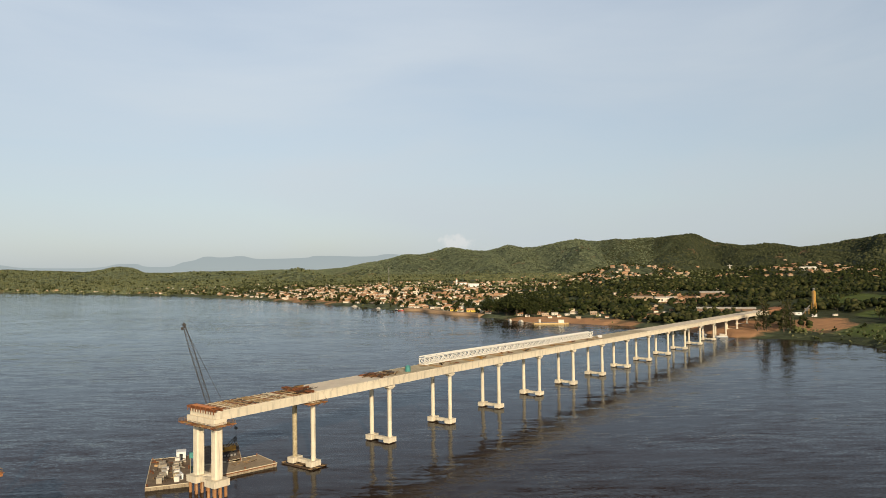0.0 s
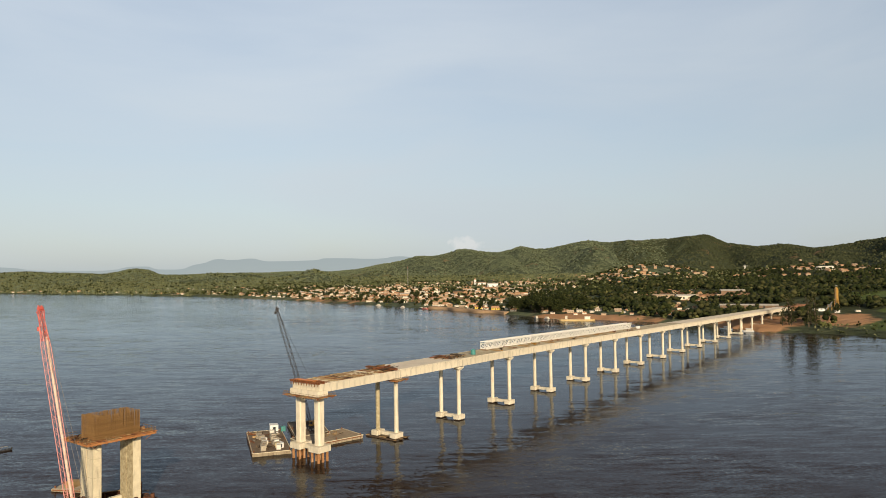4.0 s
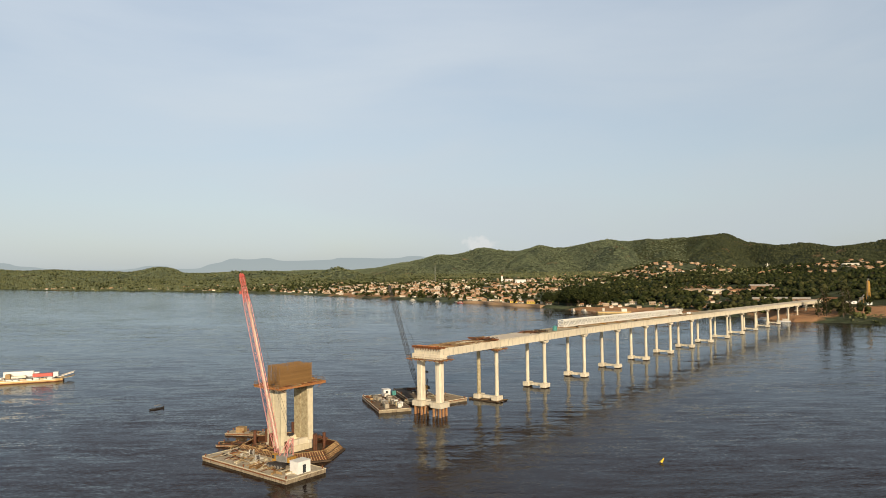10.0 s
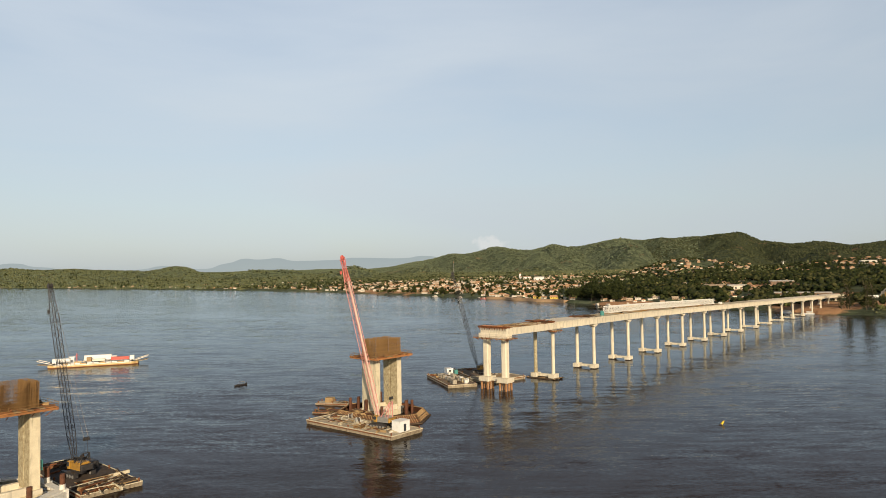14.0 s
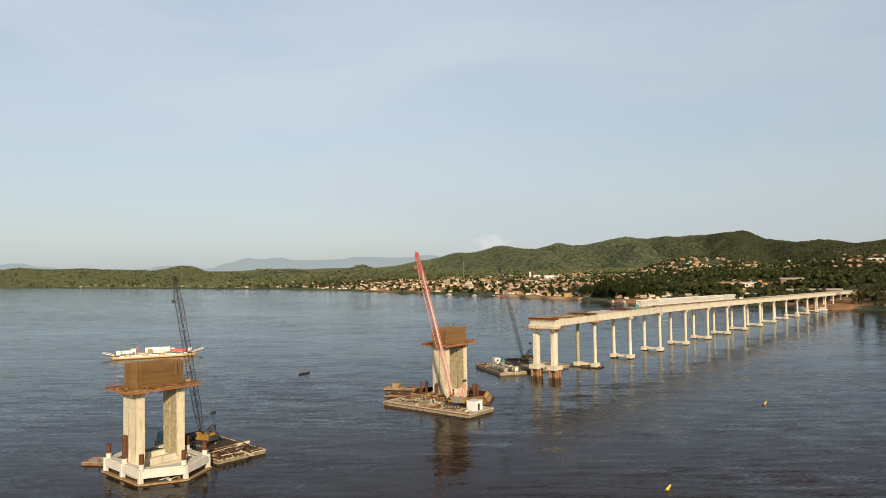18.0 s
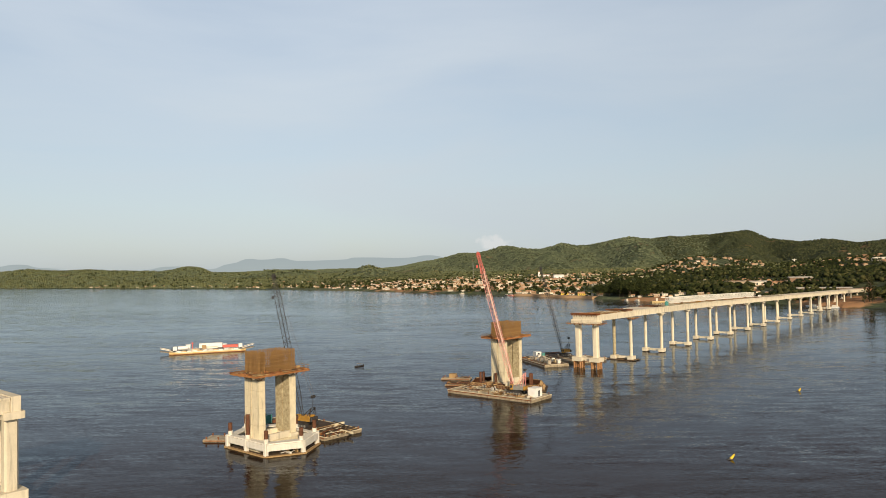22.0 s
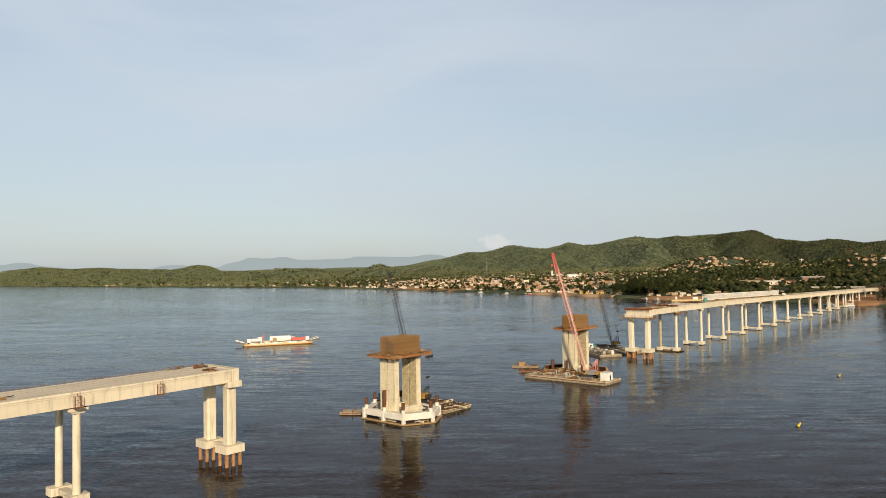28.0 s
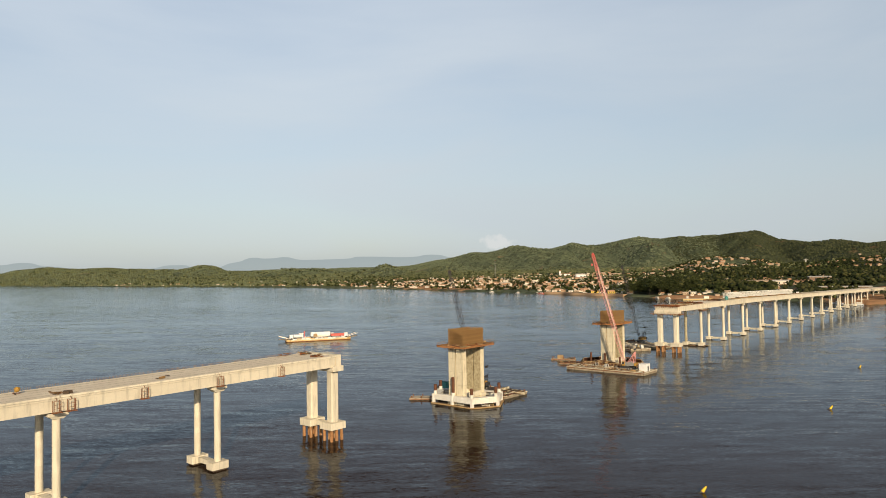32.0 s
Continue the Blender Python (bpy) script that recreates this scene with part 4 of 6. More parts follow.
part("inner_floor", Shape().prism([inset(p, 0.92) for p in HEX], 0.0, 0.18), DARK_TIMBER, collar)

# timber collar of the east pier
skirt = thing("timber_collar", "weathered brown ribbed timber formwork collar on a dark raft", "collar", m=pose(52.6, 0, 0))
part("raft", Shape().prism([inset(p, 1.36) for p in HEX], -0.5, 0.35), DARK_TIMBER, skirt)
for p, q in zip(HEX, HEX[1:] + HEX[:1]):
    a0, b0, a1, b1 = inset(p, 1.30), inset(q, 1.30), inset(p, 1.14), inset(q, 1.14)
    panel = part("form_panel", Shape().add([(*a0, 0.4), (*b0, 0.4), (*b1, 2.3), (*a1, 2.3), (*inset(p, 1.27), 0.4), (*inset(q, 1.27), 0.4), (*inset(q, 1.11), 2.3), (*inset(p, 1.11), 2.3)], [(0, 1, 2, 3), (7, 6, 5, 4), (3, 2, 6, 7), (0, 3, 7, 4), (1, 5, 6, 2)]), DARK_RUST, skirt)
    ln = math.hypot(b0[0] - a0[0], b0[1] - a0[1])
    n = int(ln / 0.7)
    for k in range(n + 1):
        f = k / n
        part("rib", Shape().tube((a0[0] + (b0[0] - a0[0]) * f, a0[1] + (b0[1] - a0[1]) * f, 0.35), (a1[0] + (b1[0] - a1[0]) * f, a1[1] + (b1[1] - a1[1]) * f, 2.5), 0.11, 4), TIMBER, panel)
    part("top_rail", Shape().tube((*a1, 2.4), (*b1, 2.4), 0.12, 4), TIMBER, panel)
part("inner_floor", Shape().prism([inset(p, 1.08) for p in HEX], 0.35, 0.6), DARK_TIMBER, skirt)
for k, p in enumerate(STOPS):
    s = inset(p, 0.84)
    for dx, dy in ((0, 0), (0.9, 0.5)) if k % 2 else ((0, 0),):
        part("pile_casing", Shape().tube((s[0] + dx, s[1] + dy, 0.5), (s[0] + dx, s[1] + dy, 6.2 if k % 3 else 5.0), 0.45, 14), DARK_RUST, skirt, "rusty steel pile casing")
for k, (p, q) in enumerate(zip(HEX, HEX[1:] + HEX[:1])):
    # scaffold tubes and walings tied across the back of each panel
    for f in (0.2, 0.5, 0.8):
        u = [inset(p, 0.98)[i] + (inset(q, 0.98)[i] - inset(p, 0.98)[i]) * f for i in (0, 1)]
        v = [inset(p, 1.10)[i] + (inset(q, 1.10)[i] - inset(p, 1.10)[i]) * f for i in (0, 1)]
        part("raking_prop", Shape().tube((*u, 0.6), (*v, 2.2), 0.08, 4), RUST, skirt)
    part("waling", Shape().tube((*inset(p, 1.225), 1.4), (*inset(q, 1.225), 1.4), 0.13, 4), DARK_TIMBER, skirt)

# ---- cranes, barges and gear on the river ----
def barge(label, m, a, b, deck, free=1.05, rake=0.6):
    """A flat pontoon, half length a and half width b, with raked ends, a deck skin, bollards and a rubbing strake."""
    t = thing("barge", label, "barge", "barges", m)
    part("hull", Shape().prism([(-a + rake, -b), (a - rake, -b), (a - rake, b), (-a + rake, b)], -0.9, free, [(-a, -b), (a, -b), (a, b), (-a, b)]), BARGE_HULL, t)
    part("deck_skin", Shape().box(-a + 0.12, a - 0.12, -b + 0.12, b - 0.12, free, free + 0.05), deck, t)
    for y in (-b + 0.06, b - 0.06):
        if free < 0.7:
            continue
        part("gunwale", Shape().box(-a, a, y - 0.09, y + 0.09, free + 0.0, free + 0.16), OLD_CONCRETE, t)
    for x in (-a + 0.06, a - 0.06):
        if free < 0.7:
            continue
        part("gunwale", Shape().box(x - 0.09, x + 0.09, -b + 0.16, b - 0.16, free + 0.0, free + 0.16), OLD_CONCRETE, t)
    for y in (-b - 0.06, b + 0.06):
        part("rubbing_strake", Shape().box(-a + 0.4, a - 0.4, y - 0.06, y + 0.06, free - 0.35, free - 0.1), RUST, t)
    for x in (-a + 0.9, 0, a - 0.9):
        for y in (-b + 0.5, b - 0.5):
            part("bollard", Shape().tube((x, y, free + 0.05), (x, y, free + 0.6), 0.16, 8).tube((x, y, free + 0.6), (x, y, free + 0.72), 0.26, 8), RUST, t)
    return t


def crane(label, m, foot, tip, boom, house, skirt, bays, jib_end=None, wide=1.2, leader=False, mast=7.4):
    """A crawler crane: tracks, turning house, counterweight, gantry and a lattice boom (foot and tip in its own axes)."""
    t = thing("crawler_crane", label, "crane", "cranes", m)
    for y in (-2.0, 2.0):
        tr = part("track", Shape().prism([(-2.9, y - 0.45), (2.9, y - 0.45), (2.9, y + 0.45), (-2.9, y + 0.45)], 0.25, 1.05).prism([(-2.5, y - 0.45), (2.5, y - 0.45), (2.5, y + 0.45), (-2.5, y + 0.45)], 0.0, 0.25).prism([(-2.5, y - 0.45), (2.5, y - 0.45), (2.5, y + 0.45), (-2.5, y + 0.45)], 1.05, 1.25), BLACK, t)
        for k in range(5):
            part("road_wheel", Shape().tube((-2.2 + k * 1.1, y - 0.5, 0.5), (-2.2 + k * 1.1, y + 0.5, 0.5), 0.38, 10), GREY, tr)
    part("carbody", Shape().box(-1.4, 1.4, -1.6, 1.6, 0.5, 1.3).tube((0, 0, 1.3), (0, 0, 1.6), 1.2, 16), BLACK, t)
    h = part("house", Shape().box(-3.0, 0.8, -1.3, 1.3, 1.6, 3.0, 0.12).box(-2.8, -0.9, -1.1, 1.1, 3.0, 3.3, 0.1), house, t)
    for k in range(4):
        part("vent_panel", Shape().box(-3.0 + k * 0.75, -2.5 + k * 0.75, -1.34, -1.3, 1.8, 2.7), BLACK, h)
    part("counterweight", Shape().box(-3.9, -3.05, -1.4, 1.4, 1.7, 2.9, 0.15), skirt, t)
    cab = part("cab", Shape().box(0.85, 2.0, 0.4, 1.5, 1.6, 3.3, 0.12), YELLOW, t)
    part("cab_window", Shape().box(2.0, 2.03, 0.55, 1.4, 2.2, 3.1), GLASS, cab)
    part("cab_window", Shape().box(1.0, 1.85, 1.5, 1.53, 2.2, 3.1), GLASS, cab)
    # gantry behind the boom
    for y in (-1.1, 1.1):
        for x0, thick in ((-0.4, 0.12), (-2.9, 0.12), (-1.9, 0.09)):
            part("gantry_strut", Shape().tube((x0, y, 3.0), (-3.3, y * 0.7, mast), thick, 4), boom, t)
    part("bridle_block", Shape().box(-3.75, -2.85, -0.55, 0.55, 8.3, 8.75, 0.08).tube((-3.3, -0.6, 8.5), (-3.3, 0.6, 8.5), 0.42, 10).tube((-3.3, -0.3, mast), (-3.3, -0.3, 8.4), 0.03, 4).tube((-3.3, 0.3, mast), (-3.3, 0.3, 8.4), 0.03, 4), BLACK, t)
    part("gantry_head", Shape().tube((-3.3, -0.8, mast), (-3.3, 0.8, mast), 0.14, 4), boom, t)
    bm_ = part("boom", lattice(Shape(), foot, tip, 0.6, wide, bays, 0.075, 0.04), boom, t)
    d = (Vector(tip) - Vector(foot)).normalized()
    head = Shape()
    end = Vector(tip) + d * 0.2
    for y in (-0.35, 0.35):
        head.tube(Vector(tip) + Vector((0, y, 0)) - d * 0.6, end + Vector((0, y, 0.3)) + d * 0.8, 0.13, 4)
    head.tube(end + Vector((0, -0.5, 0.3)), end + Vector((0, 0.5, 0.3)), 0.5, 12)
    part("boom_head", head, boom if boom is not RED_WHITE else RED, bm_)
    if leader:
        # pale tubular leader for driving piles, clamped along the boom
        f0, t0, off = Vector(foot), Vector(tip), Vector((0, -0.35, 0.75))
        part("hammer_leader", Shape().tube(f0 + (t0 - f0) * 0.03 + off, f0 + (t0 - f0) * 0.86 + off, 0.3, 12), LEADER, t, "pale steel leader tube along the boom")
        for k in range(8):
            c = f0 + (t0 - f0) * (0.08 + 0.108 * k)
            part("leader_clamp", Shape().tube(c + Vector((0, -0.35, -0.2)), c + off + Vector((0, 0, 0.25)), 0.16, 4), RED, t)
        part("boom_top_section", lattice(Shape(), f0 + (t0 - f0) * 0.86, t0, wide * 0.8, wide * 0.6, 8, 0.085, 0.06), RED, bm_)
    pend = Shape()
    for y in (-0.5, 0.5):
        pend.tube((-3.3, y, 8.6), Vector(tip) + Vector((0, y, 0)), 0.035, 3)
    part("pendant_line", pend, CABLE, t)
    hook_z = jib_end if jib_end is not None else 6.0
    hx = end + Vector((0.6, 0, 0))
    line = Shape()
    for y in (-0.12, 0.12):
        line.tube((hx.x, y + hx.y, hx.z), (hx.x, y + hx.y, hook_z + 0.9), 0.016, 3)
    hk = part("hook_line", line, CABLE, t)
    part("hook_block", Shape().box(hx.x - 0.35, hx.x + 0.35, hx.y - 0.2, hx.y + 0.2, hook_z, hook_z + 0.9, 0.1), BLACK if boom is BLACK else RED, hk)
    return t


def site_box(label, m, a, b, tall, name="site_cabin", material=WHITE):
    """A steel site cabin with corrugated sides, a door and a window."""
    t = thing(name, label, "cabin", "site cabins", m)
    part("shell", Shape().box(-a, a, -b, b, 0, tall, 0.04), material, t)
    part("roof_rim", Shape().box(-a - 0.06, a + 0.06, -b - 0.06, b + 0.06, tall, tall + 0.1), material, t)
    part("door", Shape().box(-a - 0.03, -a, -0.5, 0.5, 0.1, min(2.1, tall - 0.2)), GLASS, t, "open dark doorway")
    part("window", Shape().box(-a * 0.3, a * 0.3, -b - 0.03, -b, tall * 0.45, tall * 0.75), GREY, t)
    for k in range(int(2 * a / 0.5)):
        x = -a + 0.3 + k * 0.5
        part("side_rib", Shape().box(x - 0.05, x + 0.05, -b - 0.025, -b, 0.1, tall - 0.1), material, t)
    return t


def spool(label, m, r=0.8, w=1.1, material=TIMBER):
    t = thing("cable_drum", label, "cable drum", "cable drums", m)
    for y in (-w / 2, w / 2):
        part("flange", Shape().tube((0, y - 0.06, r), (0, y + 0.06, r), r, 18), material, t)
    part("core", Shape().tube((0, -w / 2, r), (0, w / 2, r), r * 0.62, 14), CABLE, t)
    return t


def heap(label, m, n, spread_x, spread_y, length, seed, materials, name="timber_pile", category="timber pile", group="piles of gear"):
    """Loose boards and bars lying across one another."""
    rnd = random.Random(seed)
    t = thing(name, label, category, group, m)
    for k in range(n):
        x, y = rnd.uniform(-spread_x, spread_x), rnd.uniform(-spread_y, spread_y)
        ang = rnd.choice((0.1, 0.1, 1.4, 0.7)) + rnd.uniform(-0.25, 0.25)
        ln = length * rnd.uniform(0.5, 1.0)
        z = 0.02 + 0.11 * rnd.randint(0, 4) + k * 0.002
        dx, dy = math.cos(ang) * ln / 2, math.sin(ang) * ln / 2
        part("board", Shape().slab((x - dx, y - dy), (x + dx, y + dy), rnd.uniform(0.15, 0.5), z if k % 3 else 0.0, z + 0.12), rnd.choice(materials), t)
    return t


def block(label, m, a, b, tall, material=OLD_CONCRETE):
    t = thing("concrete_block", label, "concrete block", "concrete blocks", m)
    part("block_body", Shape().box(-a, a, -b, b, 0, tall, 0.08), material, t)
    part("lifting_eye", Shape().tube((-0.15, 0, tall), (0, 0, tall + 0.2), 0.04, 5).tube((0, 0, tall + 0.2), (0.15, 0, tall), 0.04, 5), RUST, t)
    return t


TOP = 1.1
# red crane barge beside the east blade pier
barge("long weathered barge carrying a red crane", pose(38.4, -5.5, 0, 0, 0, 90), 18.2, 6.2, BARGE_DECK)
crane("red lattice-boom crawler crane with a grey house on a barge", pose(39.0, -13.0, TOP, 0, 0, 98), (1.2, 0, 2.2), (14.1, 0.0, 48.5), RED_WHITE, GREY, YELLOW, 36, 44.0, 1.4, True)
site_box("white steel site cabin with a dark doorway on a barge", pose(38.8, -20.6, TOP, 0, 0, 90), 1.6, 2.0, 2.9)
spool("pale cable drum standing on the barge deck", pose(41.0, 2.5, TOP, 0, 0, 40), 0.85, 1.0, WHITE_CONCRETE)
spool("pale cable drum standing on the barge deck", pose(38.5, -3.5, TOP, 0, 0, 65), 0.85, 1.0, WHITE_CONCRETE)
heap("pile of rusty bars and boards on the barge deck", pose(35.8, -10.5, TOP), 22, 1.6, 3.6, 5.0, 1, (TIMBER, TIMBER, RUST, REBAR))
heap("scattered boards and scrap on the barge deck", pose(36.5, 4.0, TOP), 24, 2.8, 5.0, 3.5, 2, (TIMBER, OLD_CONCRETE, RUST, DARK_TIMBER))
heap("scattered boards beside the site cabin", pose(35.2, -18.0, TOP), 10, 1.4, 2.2, 3.0, 3, (TIMBER, OLD_CONCRETE, WHITE_CONCRETE))
heap("dark scrap and boards near the barge end", pose(42.2, 8.5, TOP), 14, 1.5, 2.5, 3.0, 4, (DARK_TIMBER, OLD_CONCRETE, RUST))
heap("pale rubble and bags scattered on the barge deck", pose(39.0, -1.0, TOP), 44, 4.6, 11.0, 1.4, 65, (OLD_CONCRETE, WHITE_CONCRETE, BLOCK, BLOCK))
heap("long pale boards lying on the barge deck", pose(37.2, -6.0, TOP), 16, 2.4, 6.0, 6.0, 66, (OLD_CONCRETE, TIMBER, DARK_RUST))
block("small pale tank on the barge deck", pose(42.2, -17.5, TOP), 0.8, 1.2, 1.4, GREY)

# small pontoons off the far side of the east blade pier
barge("small low work pontoon with a pale crate", pose(57.5, 29.0, 0, 0, 0, -62), 6.0, 2.2, BARGE_DECK, 0.6, 0.3)
block("pale crate on a work pontoon", pose(57.0, 30.5, 0.66, 0, 0, -62), 1.4, 1.2, 1.6, TIMBER)
heap("dark timber lying on a work pontoon", pose(58.5, 26.0, 0.66, 0, 0, -62), 10, 1.6, 1.0, 3.0, 6, (DARK_TIMBER, TIMBER))
barge("low dark work pontoon beside the timber collar", pose(47.0, 19.5, 0, 0, 0, -62), 5.0, 2.0, DARK_DECK, 0.5, 0.3)
heap("boards strewn inside the timber collar", pose(52.6, 10.2, 0.62), 34, 6.0, 2.2, 4.5, 7, (DARK_TIMBER, TIMBER, RUST))
heap("dark boards and bars piled beside the timber collar", pose(44.5, 13.0, 0.66, 0, 0, 30), 40, 5.5, 2.2, 5.0, 61, (DARK_TIMBER, DARK_TIMBER, TIMBER, DARK_RUST))
heap("dark timber heaped against the pier foot", pose(44.6, 0.5, 2.45, 0, 0, 80), 30, 5.0, 0.8, 4.0, 62, (DARK_TIMBER, DARK_RUST, TIMBER))
heap("rusty bars leaning along the timber collar", pose(61.2, 0.5, 2.45, 0, 0, 80), 30, 5.0, 0.8, 4.0, 63, (DARK_TIMBER, DARK_RUST, RUST))
heap("dark litter of boards on a work pontoon", pose(47.0, 19.5, 0.56, 0, 0, -62), 22, 3.6, 1.4, 2.8, 64, (DARK_TIMBER, TIMBER, DARK_RUST))
heap("boards strewn inside the timber collar", pose(53.0, -8.6, 0.62), 30, 6.0, 2.0, 4.5, 8, (DARK_TIMBER, TIMBER, RUST))

# dark crane barge beside the west blade pier
barge("dark littered barge carrying a black crane", pose(-34.6, 9.0, 0, 0, 0, 88), 16.2, 6.4, DARK_DECK, 0.9)
crane("black lattice-boom crawler crane with a yellow cab on a barge", pose(-35.6, 8.9, 0.95, 0, 0, 97.4), (1.0, 0, 2.2), (11.8, 0.0, 42.1), BLACK, YELLOW, BLACK, 30, 36.0, 1.35, mast=5.4)
heap("heap of rusty beams and timber on the barge deck", pose(-33.6, -2.0, 0.95), 60, 4.2, 4.6, 8.0, 11, (TIMBER, RUST, DARK_TIMBER, DARK_TIMBER, OLD_CONCRETE))
heap("heap of boards and scrap on the barge deck", pose(-36.5, 19.0, 0.95), 18, 3.0, 4.0, 5.0, 12, (DARK_TIMBER, RUST, TIMBER))
block("teal generator box on the barge deck", pose(-39.9, 21.4, 0.95), 1.1, 1.5, 2.4, TEAL)
block("dark tank on the barge deck", pose(-31.0, 13.5, 0.95), 1.2, 1.8, 1.6, BLACK)
barge("small flat pontoon with a weathered deck", pose(-57.0, 17.3, 0, 0, 0, -55), 4.2, 2.6, BARGE_DECK, 0.55, 0.3)
heap("boards lying inside the white collar", pose(-52.4, -8.2, 0.2), 12, 4.0, 1.2, 5.0, 13, (DARK_TIMBER, TIMBER, WHITE_CONCRETE))
heap("boards lying inside the white collar", pose(-52.4, 9.5, 0.2), 12, 4.0, 1.2, 5.0, 14, (DARK_TIMBER, TIMBER, RUST))

# barges behind the east river pier
barge("weathered barge with concrete blocks standing on it", pose(118.2, 26.2, 0, 0, 0, 57), 15.5, 6.0, PLANK_DECK)
barge("dark barge carrying a far crane", pose(139.0, 30.0, 0, 0, 0, 57), 12.0, 6.0, PLANK_DECK)
barge("sandy decked barge behind the pier", pose(133.5, 14.0, 0, 0, 0, -12), 10.5, 6.5, SANDY_DECK)
crane("black crawler crane with a yellow house on a dark barge", pose(138.5, 26.5, TOP, 0, 0, 160), (1.0, 0, 2.2), (13.0, 0.0, 43.0), BLACK, YELLOW, BLACK, 32, 41.8, 1.3, mast=5.6)
rnd = random.Random(9)
for k in range(18):
    u, v = -12 + (k % 9) * 2.5 + rnd.uniform(-0.4, 0.4), -2.2 + (k // 9) * 4.0 + rnd.uniform(-0.8, 0.8)
    c, s = math.cos(radians(57)), math.sin(radians(57))
    block("weathered concrete block on the barge deck", pose(118.2 + u * c - v * s, 26.2 + u * s + v * c, TOP, 0, 0, 57 + rnd.uniform(-12, 12)), rnd.uniform(0.8, 1.2), rnd.uniform(0.7, 1.0), rnd.uniform(1.0, 1.9), rnd.choice((BLOCK, BLOCK, BLOCK, ROUGH_CONCRETE, WHITE_CONCRETE)))
heap("boards and bars strewn between the concrete blocks", pose(121.0, 31.0, TOP, 0, 0, 57), 34, 9.0, 4.6, 3.5, 17, (TIMBER, DARK_TIMBER, RUST, BLOCK))
heap("dark boards near the barge end", pose(112.5, 18.5, TOP, 0, 0, 57), 16, 3.0, 4.0, 2.5, 18, (TIMBER, DARK_TIMBER, DARK_TIMBER))
site_box("white steel site cabin on the barge with concrete blocks", pose(127.6, 35.0, TOP, 0, 0, 57), 1.8, 1.4, 2.6)
site_box("low white tank box at the barge edge", pose(115.2, 16.6, TOP, 0, 0, 70), 1.6, 1.0, 1.4, "tank_box")
block("teal box on the dark crane barge", pose(130.5, 33.5, TOP, 0, 0, 57), 0.8, 0.8, 1.7, TEAL)
heap("dark gear piled on the crane barge", pose(144.0, 36.5, TOP, 0, 0, 57), 16, 3.0, 2.5, 4.0, 15, (DARK_TIMBER, RUST, BLACK))
heap("boards lying on the sandy barge", pose(136.0, 15.0, TOP), 10, 4.0, 3.0, 3.0, 16, (TIMBER, DARK_TIMBER))
raft = thing("work_raft", "dark timber work raft round the pier footings", "raft", m=pose(148.6, 0, 0))
for y0, y1, x0, x1 in ((-7.0, -6.1, -3.8, 3.3), (6.2, 7.3, -3.2, 4.0), (-1.4, 1.6, -2.6, 2.9)):
    for k in range(6):
        u = x0 + (x1 - x0) * k / 6
        part("raft_board", Shape().box(u, u + (x1 - x0) / 6 - 0.08, y0 - 0.3 * (k % 3), y1 + 0.25 * (k % 2), 0.36, 0.46), DARK_TIMBER if k % 2 else TIMBER, raft)
part("float", Shape().box(-3.2, -2.5, -6.8, 7.0, -0.5, 0.35), DARK_TIMBER, raft)
part("float", Shape().box(2.5, 3.2, -6.8, 7.0, -0.5, 0.35), DARK_TIMBER, raft)
block("green drum box on the work raft", pose(149.8, -0.4, 0.47), 0.7, 0.5, 1.0, TEAL)

# formwork and platforms on the east bridge end
zt = deck_z(114)
form = thing("head_formwork", "rusty steel formwork beams along the pier head", "formwork", m=pose(113.4, 0, zt - 0.35))
for x in (-1.5, 0.5):
    part("steel_beam", Shape().box(x - 0.3, x + 0.3, -6.6, 6.9, 0.45, 0.55).box(x - 0.08, x + 0.08, -6.6, 6.9, 0.1, 0.45).box(x - 0.3, x + 0.3, -6.6, 6.9, 0.0, 0.1), RUST, form)
for k in range(11):
    y = -6.0 + k * 1.2
    part("hanger", Shape().tube((-1.9, y, 0.6), (-1.9, y, -0.75), 0.11, 4).box(-2.1, 1.0, y - 0.1, y + 0.1, 0.55, 0.72), RUST, form)
part("walkway_board", Shape().box(-1.4, 0.4, -4.0, 5.0, 0.72, 0.8), ORANGE, form)
work_platform(113.5, 0, zt - 4.35, 2.4, 6.5, 1.4, "work platforms", "weathered plank platform hung below the pier head", 21, 0.7)
work_platform(148.6, 0, deck_z(148.6) - 3.75, 1.9, 5.7, 1.6, "work platforms", "rusty plank platform hung below the span ends", 22, 0.9)
for x, seed, n in ((146.5, 31, 18), (182.5, 32, 30)):
    heap("rusty steel beams laid across the bridge deck", pose(x, 0.4, deck_z(x) + 0.03), n, 2.2, 4.2, 9.0, seed, (RUST, DARK_TIMBER, DARK_TIMBER, REBAR), "steel_beam_pile", "beam pile")
beam_set = thing("crossbeam", "long rusty steel crossbeam lying over the deck", "steel beam", m=pose(147.0, 0, deck_z(147) + 0.02))
for x in (-1.1, 0.2):
    part("beam", Shape().box(x - 0.25, x + 0.25, -6.4, 7.4, 0.0, 0.08).box(x - 0.07, x + 0.07, -6.4, 7.4, 0.08, 0.42).box(x - 0.25, x + 0.25, -6.4, 7.4, 0.42, 0.5), RUST, beam_set)
heap("timber and cable strewn on the bridge deck", pose(190.0, 1.0, deck_z(190) + 0.02), 12, 3.5, 3.8, 5.0, 33, (DARK_TIMBER, TIMBER, BLACK))
tank = thing("water_tank", "teal plastic water tank on the bridge deck", "tank", m=pose(197.5, -2.2, deck_z(197.5)))
part("tank_body", Shape().tube((0, 0, 0.1), (0, 0, 1.9), 1.0, 18).tube((0, 0, 0), (0, 0, 0.1), 1.1, 18), TEAL, tank)
